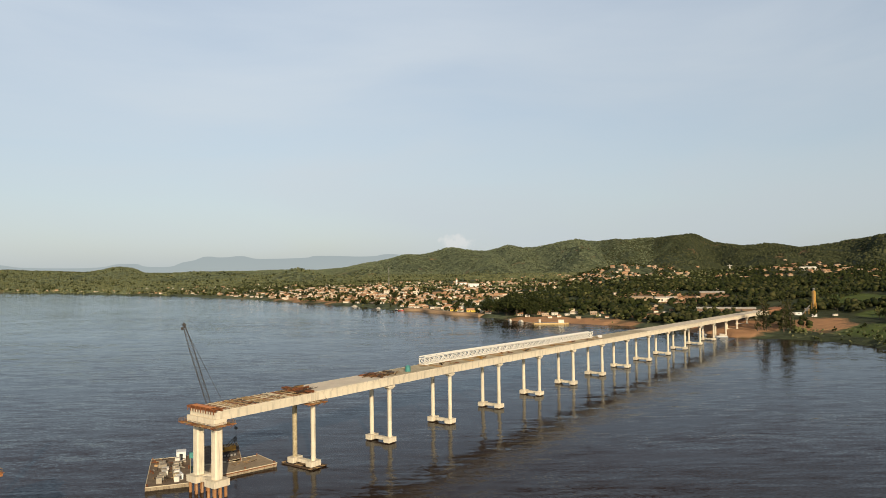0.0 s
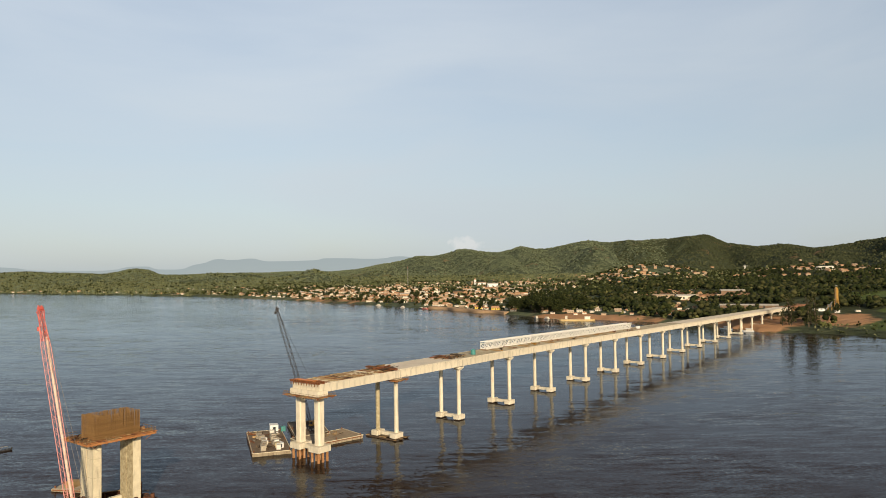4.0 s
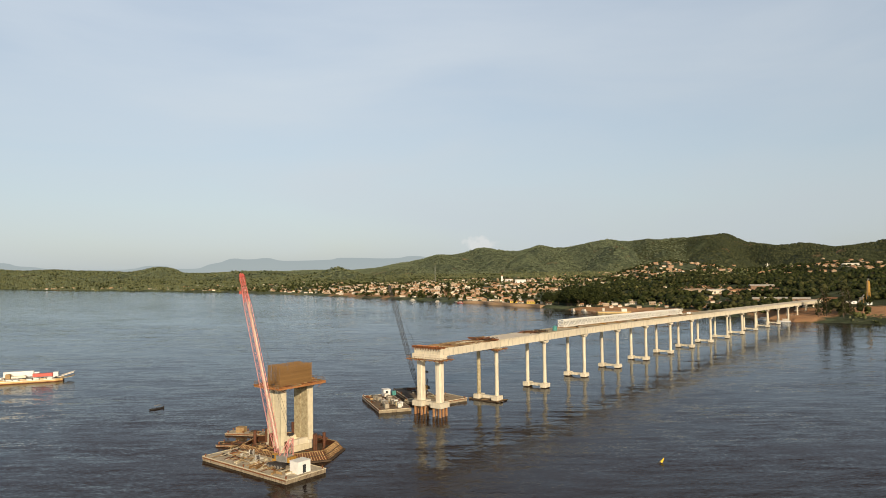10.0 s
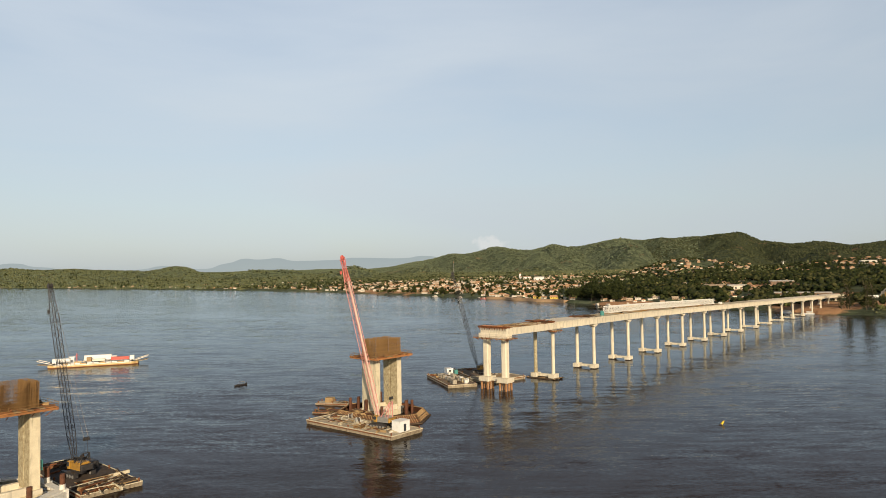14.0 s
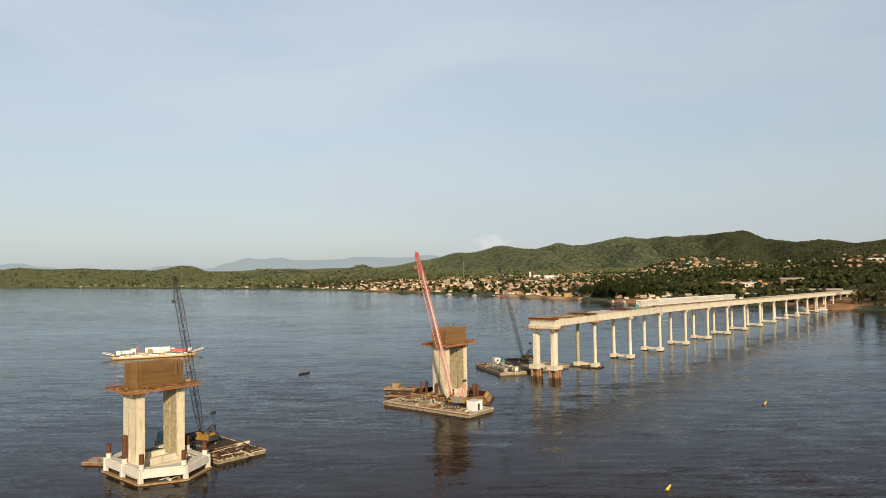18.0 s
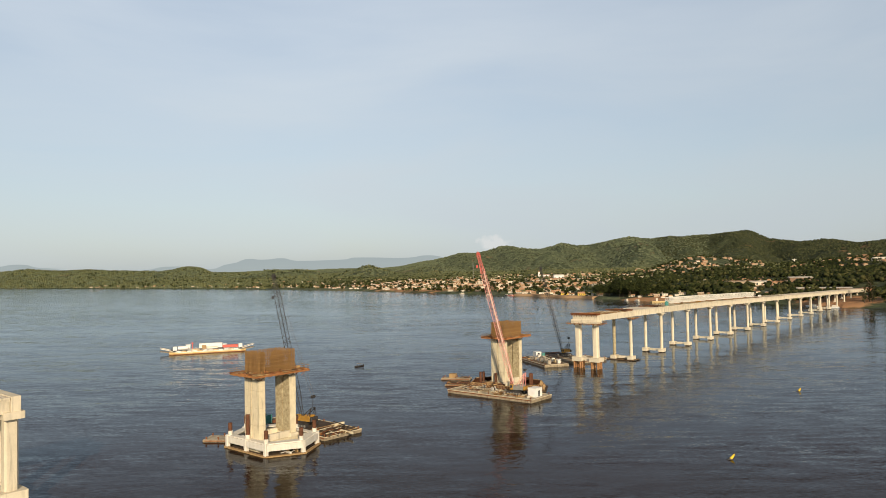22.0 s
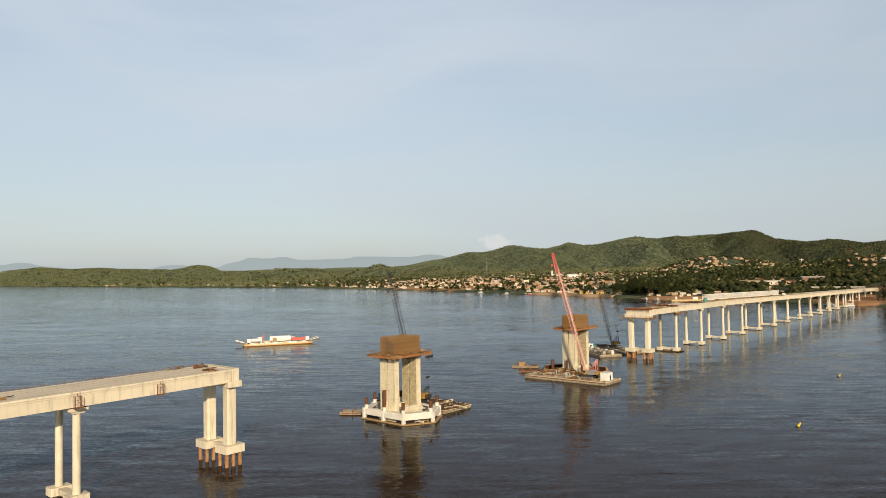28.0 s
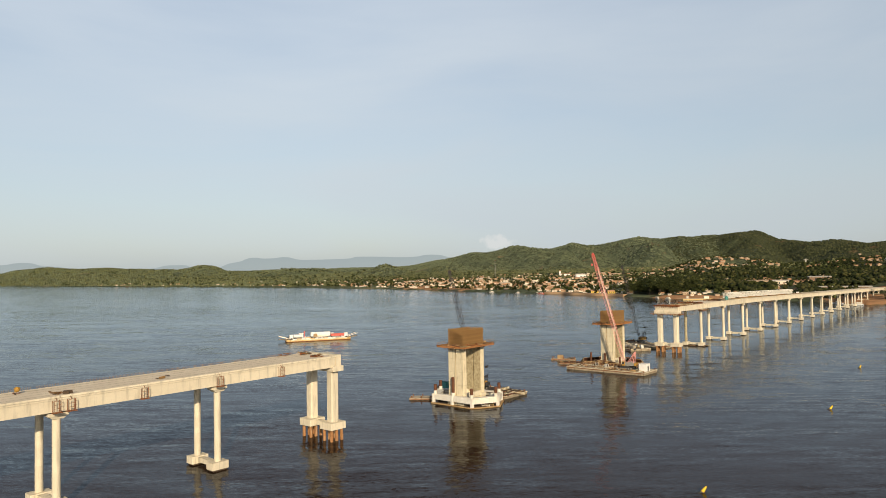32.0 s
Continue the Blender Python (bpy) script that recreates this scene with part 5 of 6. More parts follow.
part("tank_lid", Shape().tube((0, 0, 1.9), (0, 0, 2.2), 0.7, 16, 0.45), TEAL, tank)

# launching gantry: a long white box truss lying on the deck
X0, X1 = 213.0, 367.0
gantry = thing("launching_gantry", "long white lattice launching gantry lying on the bridge deck", "gantry", m=pose(0, 0, 0))
BAYS = 50


def on_gantry(i, y, up):
    x = X0 + (X1 - X0) * i / BAYS
    return (x, y, deck_z(x) + 0.45 + up)


for y in (2.1, 4.9):
    for up, nm in ((0.0, "bottom_chord"), (2.9, "top_chord")):
        for i in range(0, BAYS, 5):
            part(nm, Shape().tube(on_gantry(i, y, up), on_gantry(i + 5, y, up), 0.3, 4), TRUSS, gantry)
    for i in range(BAYS):
        a, b = (0.0, 2.3) if i % 2 else (2.3, 0.0)
        part("side_brace", Shape().tube(on_gantry(i, y, a), on_gantry(i + 1, y, b), 0.21, 4).tube(on_gantry(i, y, 0), on_gantry(i, y, 2.3), 0.17, 4).tube(on_gantry(i, y, b), on_gantry(i + 1, y, a), 0.10, 4), TRUSS, gantry)
for up, nm in ((2.3, "top_bracing"), (0.0, "bottom_bracing")):
    s = Shape()
    for i in range(BAYS):
        s.tube(on_gantry(i, 2.1, up), on_gantry(i + 1, 4.9, up), 0.15, 4).tube(on_gantry(i, 4.9, up), on_gantry(i + 1, 2.1, up), 0.15, 4).tube(on_gantry(i, 2.1, up), on_gantry(i, 4.9, up), 0.16, 4)
    part(nm, s, TRUSS, gantry)
for i in range(0, BAYS + 1, 5):
    x = on_gantry(i, 0, 0)[0]
    part("packing", Shape().box(x - 0.5, x + 0.5, 1.5, 5.5, deck_z(x) + 0.0, deck_z(x) + 0.28), TIMBER, gantry, "timber packing under the truss")
for i in (0, BAYS):
    part("end_frame", Shape().tube(on_gantry(i, 2.1, 0), on_gantry(i, 4.9, 2.3), 0.12, 4).tube(on_gantry(i, 4.9, 0), on_gantry(i, 2.1, 2.3), 0.12, 4).tube(on_gantry(i, 2.1, 2.3), on_gantry(i, 4.9, 2.3), 0.15, 4), TRUSS, gantry)
for x, ln in ((214, 5.5), (236, 5.0), (258, 6.0), (296, 6.0), (318, 4.5), (365, 4.0)):
    hp = thing("sleeper_stack", "yellow-brown timber sleepers lying on the deck", "timber", "sleeper stacks", pose(x, -2.4, deck_z(x) + 0.01))
    for k in range(4):
        part("sleeper", Shape().slab((k * 0.45 - 0.8, -ln / 2), (k * 0.45 - 0.5, ln / 2), 0.32, 0.0, 0.3), YELLOW if k % 2 else TIMBER, hp)
for k, x in enumerate((222, 246, 268, 285, 309, 333, 352)):
    heap("muddy boards and bars strewn beside the gantry", pose(x, -2.0 + (k % 3) * 0.8, deck_z(x) + 0.02), 9, 4.5, 2.2, 4.0, 70 + k, (DARK_TIMBER, TIMBER, YELLOW, RUST))
block("small white generator beside the gantry end", pose(369.5, -1.0, deck_z(369.5)), 1.4, 0.8, 1.4, WHITE)

# gear on the west bridge
def hung_cage(x, y, z, group):
    """A small steel ladder cage hooked over the bridge edge."""
    t = thing("hung_cage", "small steel access cage hooked over the bridge edge", "access cage", group, pose(x, y, z))
    for dx in (-0.6, 0.6):
        for dy in (-0.75, -0.05):
            part("upright", Shape().tube((dx, dy, -2.95), (dx, dy, -0.75), 0.06, 4), RUST, t)
    part("hanger_bar", Shape().tube((0, -0.4, -0.8), (0, 0.4, 0.05), 0.05, 4), RUST, t)
    part("cage_floor", Shape().box(-0.9, 0.9, -1.0, 0.0, -3.05, -2.92), RUST, t)
    for z1 in (-2.2, -1.5, -0.8):
        part("cage_rail", Shape().tube((-0.6, -0.75, z1), (0.6, -0.75, z1), 0.045, 4), RUST, t)
    return t


for x in (-132.0, -148.7, -166.0, -182.8):
    hung_cage(x, WEST_Y - HALF - 0.08, deck_z(x), "access cages")
    if x == -182.8:
        hung_cage(x + 2.6, WEST_Y - HALF - 0.08, deck_z(x), "access cages")
for x, y, n, seed in ((-117.0, 3.8, 12, 41), (-118.5, -3.5, 8, 42), (-122.0, 5.5, 6, 43), (-181.5, -4.0, 10, 44), (-160.0, -3.6, 3, 45), (-197.0, 2.0, 7, 46)):
    heap("scattered bars and boards on the dusty slab", pose(x, y + WEST_Y, deck_z(x) + 0.08), n, 1.5, 1.2, 2.6, seed, (RUST, DARK_TIMBER, REBAR, TIMBER))
mixer = thing("concrete_mixer", "yellow drum concrete mixer on the bridge slab", "mixer", m=pose(-186.5, WEST_Y + 2.8, deck_z(-186.5) + 0.01) @ Matrix.Scale(0.62, 4))
part("drum", Shape().tube((-0.5, 0, 1.3), (0.3, 0, 1.5), 0.75, 14, 0.85).tube((0.3, 0, 1.5), (0.9, 0, 1.7), 0.85, 14, 0.4), YELLOW, mixer)
part("drum_mouth", Shape().tube((0.9, 0, 1.7), (0.95, 0, 1.72), 0.36, 12), BLACK, mixer)
part("mixer_frame", Shape().tube((-0.9, -0.6, 0.3), (0.9, -0.6, 0.3), 0.07, 4).tube((-0.9, 0.6, 0.3), (0.9, 0.6, 0.3), 0.07, 4).tube((-0.4, -0.6, 0.3), (0, -0.6, 1.4), 0.06, 4).tube((-0.4, 0.6, 0.3), (0, 0.6, 1.4), 0.06, 4).tube((0, -0.75, 1.4), (0, 0.75, 1.4), 0.06, 4), RUST, mixer)
for y in (-0.7, 0.7):
    part("wheel", Shape().tube((-0.6, y - 0.08, 0.3), (-0.6, y + 0.08, 0.3), 0.3, 12), RUBBER, mixer)
part("prop_leg", Shape().tube((0.8, 0, 0.0), (0.8, 0, 0.5), 0.06, 4), RUST, mixer)

# ---- ferry, boat and buoys ----
FERRY_PAINT = surface("ferry_paint", (0.66, 0.47, 0.20), (0.50, 0.33, 0.13), 2.0, 0.6, stain=(0.2, 0.1, 0.05), stain_size=0.6, stain_amount=0.4)
ferry = thing("car_ferry", "long low yellow car ferry with lorries on its open deck", "ferry", m=pose(54.5, 210.0, 0, 0, 0, -29) @ Matrix.Scale(0.94, 4))
part("hull", Shape().prism([(-19, -4.6), (19, -4.6), (22, -3.2), (22, 3.2), (19, 4.6), (-19, 4.6), (-22, 3.2), (-22, -3.2)], -0.6, 1.5), FERRY_PAINT, ferry, "golden yellow steel hull")
part("hull_band", Shape().prism([(-19, -4.66), (19, -4.66), (19, 4.66), (-19, 4.66)], 1.1, 1.4), WHITE, ferry)
part("boot_line", Shape().prism([(-19, -4.63), (19, -4.63), (22.03, -3.22), (22.03, 3.22), (19, 4.63), (-19, 4.63), (-22.03, 3.22), (-22.03, -3.22)], -0.3, 0.35), RUST, ferry, "rusty red band at the water line")
part("vehicle_deck", Shape().box(-20.5, 20.5, -4.2, 4.2, 1.5, 1.56), GREY, ferry)
for y in (-4.45, 4.45):
    for k in range(12):
        part("bulwark_panel", Shape().box(-18 + k * 3.0, -15.5 + k * 3.0, y - 0.05, y + 0.05, 1.56, 2.15 + 0.12 * (k % 2)), FERRY_PAINT if k % 3 == 1 else WHITE, ferry)
part("winch_house", Shape().box(-21.2, -19.6, -1.4, 0.6, 1.5, 2.9, 0.1), BLACK, ferry, "dark winch house by the ramp")
part("deck_store", Shape().box(-9.4, -6.0, -3.6, -2.2, 1.56, 2.9, 0.08), FERRY_PAINT, ferry)
for y in (-4.5, 4.5):
    rl = Shape()
    for k in range(19):
        x = -18 + k * 2.0
        rl.tube((x, y, 1.5), (x, y, 2.7), 0.06, 4)
    for z in (2.1, 2.7):
        rl.tube((-18, y, z), (18, y, z), 0.06, 4)
    part("deck_rail", rl, WHITE, ferry)
for sx in (-1, 1):
    rp = part("loading_ramp", Shape().add([(sx * 21.8, -2.8, 1.35), (sx * 21.8, 2.8, 1.35), (sx * 27.0, 2.8, 2.2), (sx * 27.0, -2.8, 2.2), (sx * 21.8, -2.8, 1.1), (sx * 21.8, 2.8, 1.1), (sx * 27.0, 2.8, 2.0), (sx * 27.0, -2.8, 2.0)], [(0, 1, 2, 3), (7, 6, 5, 4), (0, 3, 7, 4), (1, 5, 6, 2), (2, 6, 7, 3)]), BARGE_HULL, ferry)
    for y in (-2.9, 2.9):
        part("ramp_arm", Shape().tube((sx * 20.0, y, 2.0), (sx * 27.0, y, 4.0), 0.2, 4), WALL_A, rp)
wh = part("wheelhouse", Shape().box(-12.5, -10.0, 2.0, 4.2, 1.56, 4.9, 0.1).box(-12.9, -9.6, 1.7, 4.4, 4.9, 5.1), WHITE, ferry)
part("wheelhouse_window", Shape().box(-12.55, -12.5, 2.3, 3.9, 3.5, 4.6), GLASS, wh)
part("mast", Shape().tube((-8.9, 3.1, 1.6), (-8.9, 3.1, 6.6), 0.22, 6).tube((-9.9, 3.1, 5.6), (-7.9, 3.1, 5.6), 0.12, 4), RED, wh)


def lorry(label, m, length, tall, body, cab, box=True):
    t = thing("lorry", label, "lorry", "lorries", m)
    a = length / 2
    if box:
        part("cargo_box", Shape().box(-a, a - 2.6, -1.25, 1.25, 1.15, tall, 0.08), body, t)
    else:
        part("tanker_body", Shape().tube((-a, 0, 2.1), (a - 2.8, 0, 2.1), 1.1, 16), body, t)
    cb = part("cab", Shape().box(a - 2.3, a, -1.2, 1.2, 0.7, 3.1, 0.15), cab, t)
    part("windscreen", Shape().box(a, a + 0.03, -1.0, 1.0, 1.9, 2.8), GLASS, cb)
    part("chassis", Shape().box(-a, a - 0.3, -0.9, 0.9, 0.75, 1.1), BLACK, t)
    for x in (-a + 0.8, -a + 2.0, a - 4.0, a - 1.0):
        for y in (-1.05, 1.05):
            part("wheel", Shape().tube((x, y - 0.17, 0.5), (x, y + 0.17, 0.5), 0.5, 12), RUBBER, t)
    return t


def aboard(u, v, turn=0):
    return pose(54.5, 210.0, 0, 0, 0, -29) @ Matrix.Scale(0.94, 4) @ pose(u, v, 1.56, 0, 0, turn)


lorry("long white box lorry on the ferry deck", aboard(3.0, 1.6), 16.0, 3.9, WHITE, WHITE)
lorry("red flatbed lorry with a white cab on the ferry deck", aboard(14.2, -1.9), 11.6, 2.7, RED, WHITE)
lorry("white tanker lorry on the ferry deck", aboard(-15.6, -1.9, 180), 8.6, 3.0, WHITE, WHITE, False)
lorry("cream lorry with a low body on the ferry deck", aboard(1.0, -2.2, 180), 9.0, 2.0, WALL_A, TIMBER)

boat = thing("motor_boat", "small dark open motor boat on the river", "boat", m=pose(62.0, 91.5, 0, 0, 0, 184) @ Matrix.Scale(0.82, 4))
part("hull", Shape().prism([(-3, -0.6), (2.0, -0.75), (3.6, 0), (2.0, 0.75), (-3, 0.6)], -0.2, 0.55, [(-3, -0.85), (2.2, -0.95), (4.3, 0), (2.2, 0.95), (-3, 0.85)]), BLACK, boat)
part("canopy", Shape().box(-1.6, 1.2, -0.8, 0.8, 1.7, 1.78), GREY, boat)
for x in (-1.5, 1.1):
    for y in (-0.7, 0.7):
        part("canopy_post", Shape().tube((x, y, 0.5), (x, y, 1.7), 0.04, 4), GREY, boat)
part("outboard", Shape().box(-3.5, -3.0, -0.2, 0.2, 0.1, 1.0, 0.05), BLACK, boat)


def buoy(x, y, turn):
    """A channel buoy heeled over by the current: a dark float and a leaning yellow tower."""
    t = thing("buoy", "yellow leaning channel buoy on a dark low float", "buoy", "buoys", pose(x, y, 0, 0, 0, turn) @ Matrix.Scale(0.72, 4))
    part("float", Shape().prism([(-1.5, -0.35), (0.6, -0.6), (1.1, 0), (0.6, 0.6), (-1.5, 0.35)], -0.3, 0.12, [(-1.2, -0.3), (0.5, -0.5), (0.9, 0), (0.5, 0.5), (-1.2, 0.3)]).prism([(-0.9, -0.3), (0.4, -0.4), (0.4, 0.4), (-0.9, 0.3)], 0.12, 0.4, [(-0.5, -0.2), (0.3, -0.3), (0.3, 0.3), (-0.5, 0.2)]), BLACK, t, "dark wet float")
    tower = part("tower", Shape().tube((0.2, 0, 0.15), (1.45, 0, 1.4), 0.5, 10, 0.26), BUOY, t)
    part("top_mark", Shape().tube((1.45, 0, 1.4), (1.65, 0, 1.6), 0.12, 8, 0.07), BUOY, tower)
    return t


buoy(102.5, -87.5, -30)
buoy(2.5, -96.3, -35)
buoy(-98.0, -94.0, -32)

# ---- town ----
rnd = random.Random(77)


def ground_z(x, y):
    return float(land_height(x, y))


def make_house(wall, roof_material, a, b, tall, pitch, flat=False):
    """A low house: walls, pitched roof with eaves, a door and windows on the river side and the side towards the light."""
    t = thing("house", "low plastered house with a clay tile roof", "house", "town houses", pose(0, 0, -500))
    part("wall", Shape().box(-a, a, -b, b, -1.5, tall), wall, t)
    if flat:
        part("roof", Shape().box(-a - 0.3, a + 0.3, -b - 0.3, b + 0.3, tall, tall + 0.25).box(-a - 0.3, a + 0.3, -b - 0.3, -b - 0.05, tall + 0.25, tall + 0.7), roof_material, t)
    else:
        e, k = 0.6, pitch
        A, B = a + e, b + e
        zr, ze = tall + b * k, tall - e * k
        part("roof", Shape().add([(-A, -B, ze), (A, -B, ze), (A, 0, zr), (-A, 0, zr), (A, B, ze), (-A, B, ze), (-A, -B, ze - 0.18), (A, -B, ze - 0.18), (A, B, ze - 0.18), (-A, B, ze - 0.18)],
                                 [(0, 1, 2, 3), (3, 2, 4, 5), (7, 6, 9, 8), (0, 6, 7, 1), (5, 4, 8, 9), (0, 3, 5, 9, 6), (1, 7, 8, 4, 2)]), roof_material, t)
    d = part("door", Shape().box(-0.5, 0.5, -b - 0.05, -b, 0, 2.1), DOOR, t)
    part("window", Shape().box(-a * 0.72, -a * 0.72 + 1.3, -b - 0.04, -b, 1.0, 2.1), GLASS, t)
    part("window", Shape().box(a * 0.72 - 1.3, a * 0.72, -b - 0.04, -b, 1.0, 2.1), GLASS, t)
    part("side_window", Shape().box(-a - 0.04, -a, -0.7, 0.7, 1.0, 2.1), GLASS, t)
    if tall > 5:
        for x in (-a * 0.6, 0.0, a * 0.6):
            part("window", Shape().box(x - 0.6, x + 0.6, -b - 0.04, -b, 4.0, 5.2), GLASS, t)
    return t


KINDS = [
    (make_house(WALL_A, TILE, 5.5, 4.2, 3.0, 0.42), "cream plastered house with a clay tile roof"),
    (make_house(WALL_A, TILE_B, 7.0, 4.5, 3.2, 0.40), "long cream house with a weathered tile roof"),
    (make_house(WALL_B, TILE, 5.0, 4.0, 3.0, 0.45), "ochre house with a clay tile roof"),
    (make_house(WALL_C, TILE_B, 5.5, 4.5, 3.0, 0.40), "rose house with a weathered tile roof"),
    (make_house(WALL_A, METAL_ROOF, 6.0, 4.8, 3.4, 0.22), "pale house with a sheet metal roof"),
    (make_house(WALL_A, WALL_A, 5.0, 5.0, 6.4, 0.0, True), "two-storey white house with a flat roof"),
    (make_house(WALL_B, METAL_ROOF, 8.5, 5.5, 4.0, 0.20), "ochre shed house with a sheet metal roof"),
    (make_house(WALL_D, TILE, 5.5, 4.4, 3.2, 0.42), "bright yellow house with a clay tile roof"),
]
HOUSES = []
used_kinds = set()


def settle(x, y, kind, turn, grow=1.0):
    """Stand a house of that kind there, unless one is too near."""
    if any((x - hx) ** 2 + (y - hy) ** 2 < 11.0 ** 2 for hx, hy in HOUSES):
        return
    if abs(y) < 26 and x < 930:
        return
    src, label = KINDS[kind]
    m = pose(x, y, ground_z(x, y) + 0.25, 0, 0, turn) @ Matrix.Scale(grow, 4)
    if kind not in used_kinds:
        used_kinds.add(kind)
        src.matrix_basis = m
        ob = src
    else:
        ob = copy_thing(src, m)
    tagged(ob, label)
    HOUSES.append((x, y))


PICK = (0, 0, 0, 1, 1, 2, 3, 4, 4, 1, 4, 2)

BROWN = (2, 3, 3, 2, 2, 1, 3, 0)


def quarter(n, xs, ys, inland=None, turn=0, tries=12, pick=PICK, grow=(0.8, 1.3)):
    """Scatter n houses over a part of the plan, in rough rows; inland: metres from the shore instead of x."""
    left = n
    for _ in range(n * tries):
        if left <= 0:
            break
        y = rnd.uniform(*ys)
        if inland:
            f = rnd.random() ** 1.5
            x = float(shore_x(0, y)) + inland[0] + (inland[1] - inland[0]) * f
        else:
            x = rnd.uniform(*xs)
        k = len(HOUSES)
        settle(x, y, rnd.choice(pick), turn + rnd.choice((0, 0, 90, 90, 180)) + rnd.uniform(-8, 8) - 58, rnd.uniform(*grow))
        left -= len(HOUSES) - k


# huts about the ferry landing
for x, y, kind, g in ((722, 262, 0, 0.7), (733, 240, 2, 0.7), (728, 218, 4, 0.6), (742, 200, 1, 0.6), (735, 166, 4, 0.7), (722, 150, 0, 0.55), (748, 178, 3, 0.7), (757, 226, 2, 0.8)):
    settle(x, y, kind, -62, g)
# riverside row, then the streets behind it
for y, kind in ((318, 0), (340, 4), (356, 7), (374, 0), (390, 7), (412, 0), (432, 3), (452, 4), (470, 2), (488, 1), (505, 0), (524, 4)):
    settle(float(shore_x(0, y)) + 22, y, kind, -70)
for x, y, kind in ((1010, 660, 5), (985, 720, 6), (960, 590, 6), (1040, 760, 5)):
    settle(x, y, kind, -58)
quarter(150, None, (420, 1120), (22, 330))
quarter(26, None, (1120, 1650), (24, 220))
quarter(14, None, (1500, 2300), (20, 90))
quarter(10, None, (330, 470), (24, 130))
quarter(72, (1190, 1560), (300, 500), turn=10, pick=BROWN, grow=(0.65, 0.9))
quarter(16, (900, 1120), (80, 300), turn=5, pick=BROWN, grow=(0.7, 0.95))
quarter(9, (700, 770), (195, 262), turn=0, grow=(0.7, 1.0))
quarter(8, (706, 800), (75, 190), turn=0, pick=(2, 3, 0, 3, 4), grow=(0.6, 0.9))
quarter(5, (800, 880), (60, 140), turn=0, pick=(2, 3, 3, 4), grow=(0.6, 0.9))


# the far streets, too small to tell apart one by one
def far_streets(zones, seed):
    r2 = random.Random(seed)
    mats = (WALL_A, WALL_B, WALL_C, TILE, TILE_B, METAL_ROOF)
    me_v, me_f, me_m = [], [], []

    def put(verts, faces, slot):
        k = len(me_v)
        me_v.extend(verts)
        me_f.extend([tuple(i + k for i in q) for q in faces])
        me_m.extend([slot] * len(faces))

    for n, xs, ys, inland in zones:
        for _ in range(n):
            y = r2.uniform(*ys)
            x = float(shore_x(0, y)) + r2.uniform(*inland) if inland else r2.uniform(*xs)
            if any((x - hx) ** 2 + (y - hy) ** 2 < 10.5 ** 2 for hx, hy in HOUSES):
                continue
            HOUSES.append((x, y))
            a, b, h = r2.uniform(3.6, 5.8), r2.uniform(3.0, 4.2), r2.uniform(2.2, 2.9)
            ang = radians(r2.choice((0, 90)) - 58 + r2.uniform(-10, 10))
            c, sn, z = math.cos(ang), math.sin(ang), ground_z(x, y)

            def at(u, v, w):
                return (x + u * c - v * sn, y + u * sn + v * c, z + w)

            box = [at(u, v, w) for w in (-1.5, h) for u, v in ((-a, -b), (a, -b), (a, b), (-a, b))]
            put(box, [(0, 1, 5, 4), (1, 2, 6, 5), (2, 3, 7, 6), (3, 0, 4, 7)], r2.choice((0, 1, 0, 1, 2) if inland else (1, 2, 2)))
            A, B, rz = a + 0.6, b + 0.6, h + b * 0.4
            roof = [at(-A, -B, h - 0.2), at(A, -B, h - 0.2), at(A, 0, rz), at(-A, 0, rz), at(A, B, h - 0.2), at(-A, B, h - 0.2)]
            put(roof, [(0, 1, 2, 3), (3, 2, 4, 5), (0, 3, 5), (1, 4, 2)], r2.choice((3, 3, 4, 4, 4, 5) if inland else (3, 3, 3, 4)))
    me = bpy.data.meshes.new("far_houses")
    me.from_pydata(me_v, [], me_f)
    for m in mats:
        me.materials.append(m)
    me.polygons.foreach_set("material_index", me_m)
    me.update()
    tagged(new("far_houses", me), "far streets of low tile-roofed houses", "houses", kind="stuff")


far_streets([(120, (1480, 2000), (-40, 280), None), (45, None, (520, 1050), (320, 560)), (40, (1500, 1900), (560, 900), None), (14, (2300, 2700), (300, 700), None), (35, (1560, 1800), (330, 560), None), (20, None, (1150, 1700), (230, 420)), (560, None, (440, 1200), (30, 560)), (60, None, (1120, 1900), (24, 330)), (26, None, (1900, 2700), (16, 120)), (150, (1180, 1600), (290, 520), None), (14, (900, 1120), (80, 300), None), (60, (1500, 1950), (-60, 260), None)], 4)


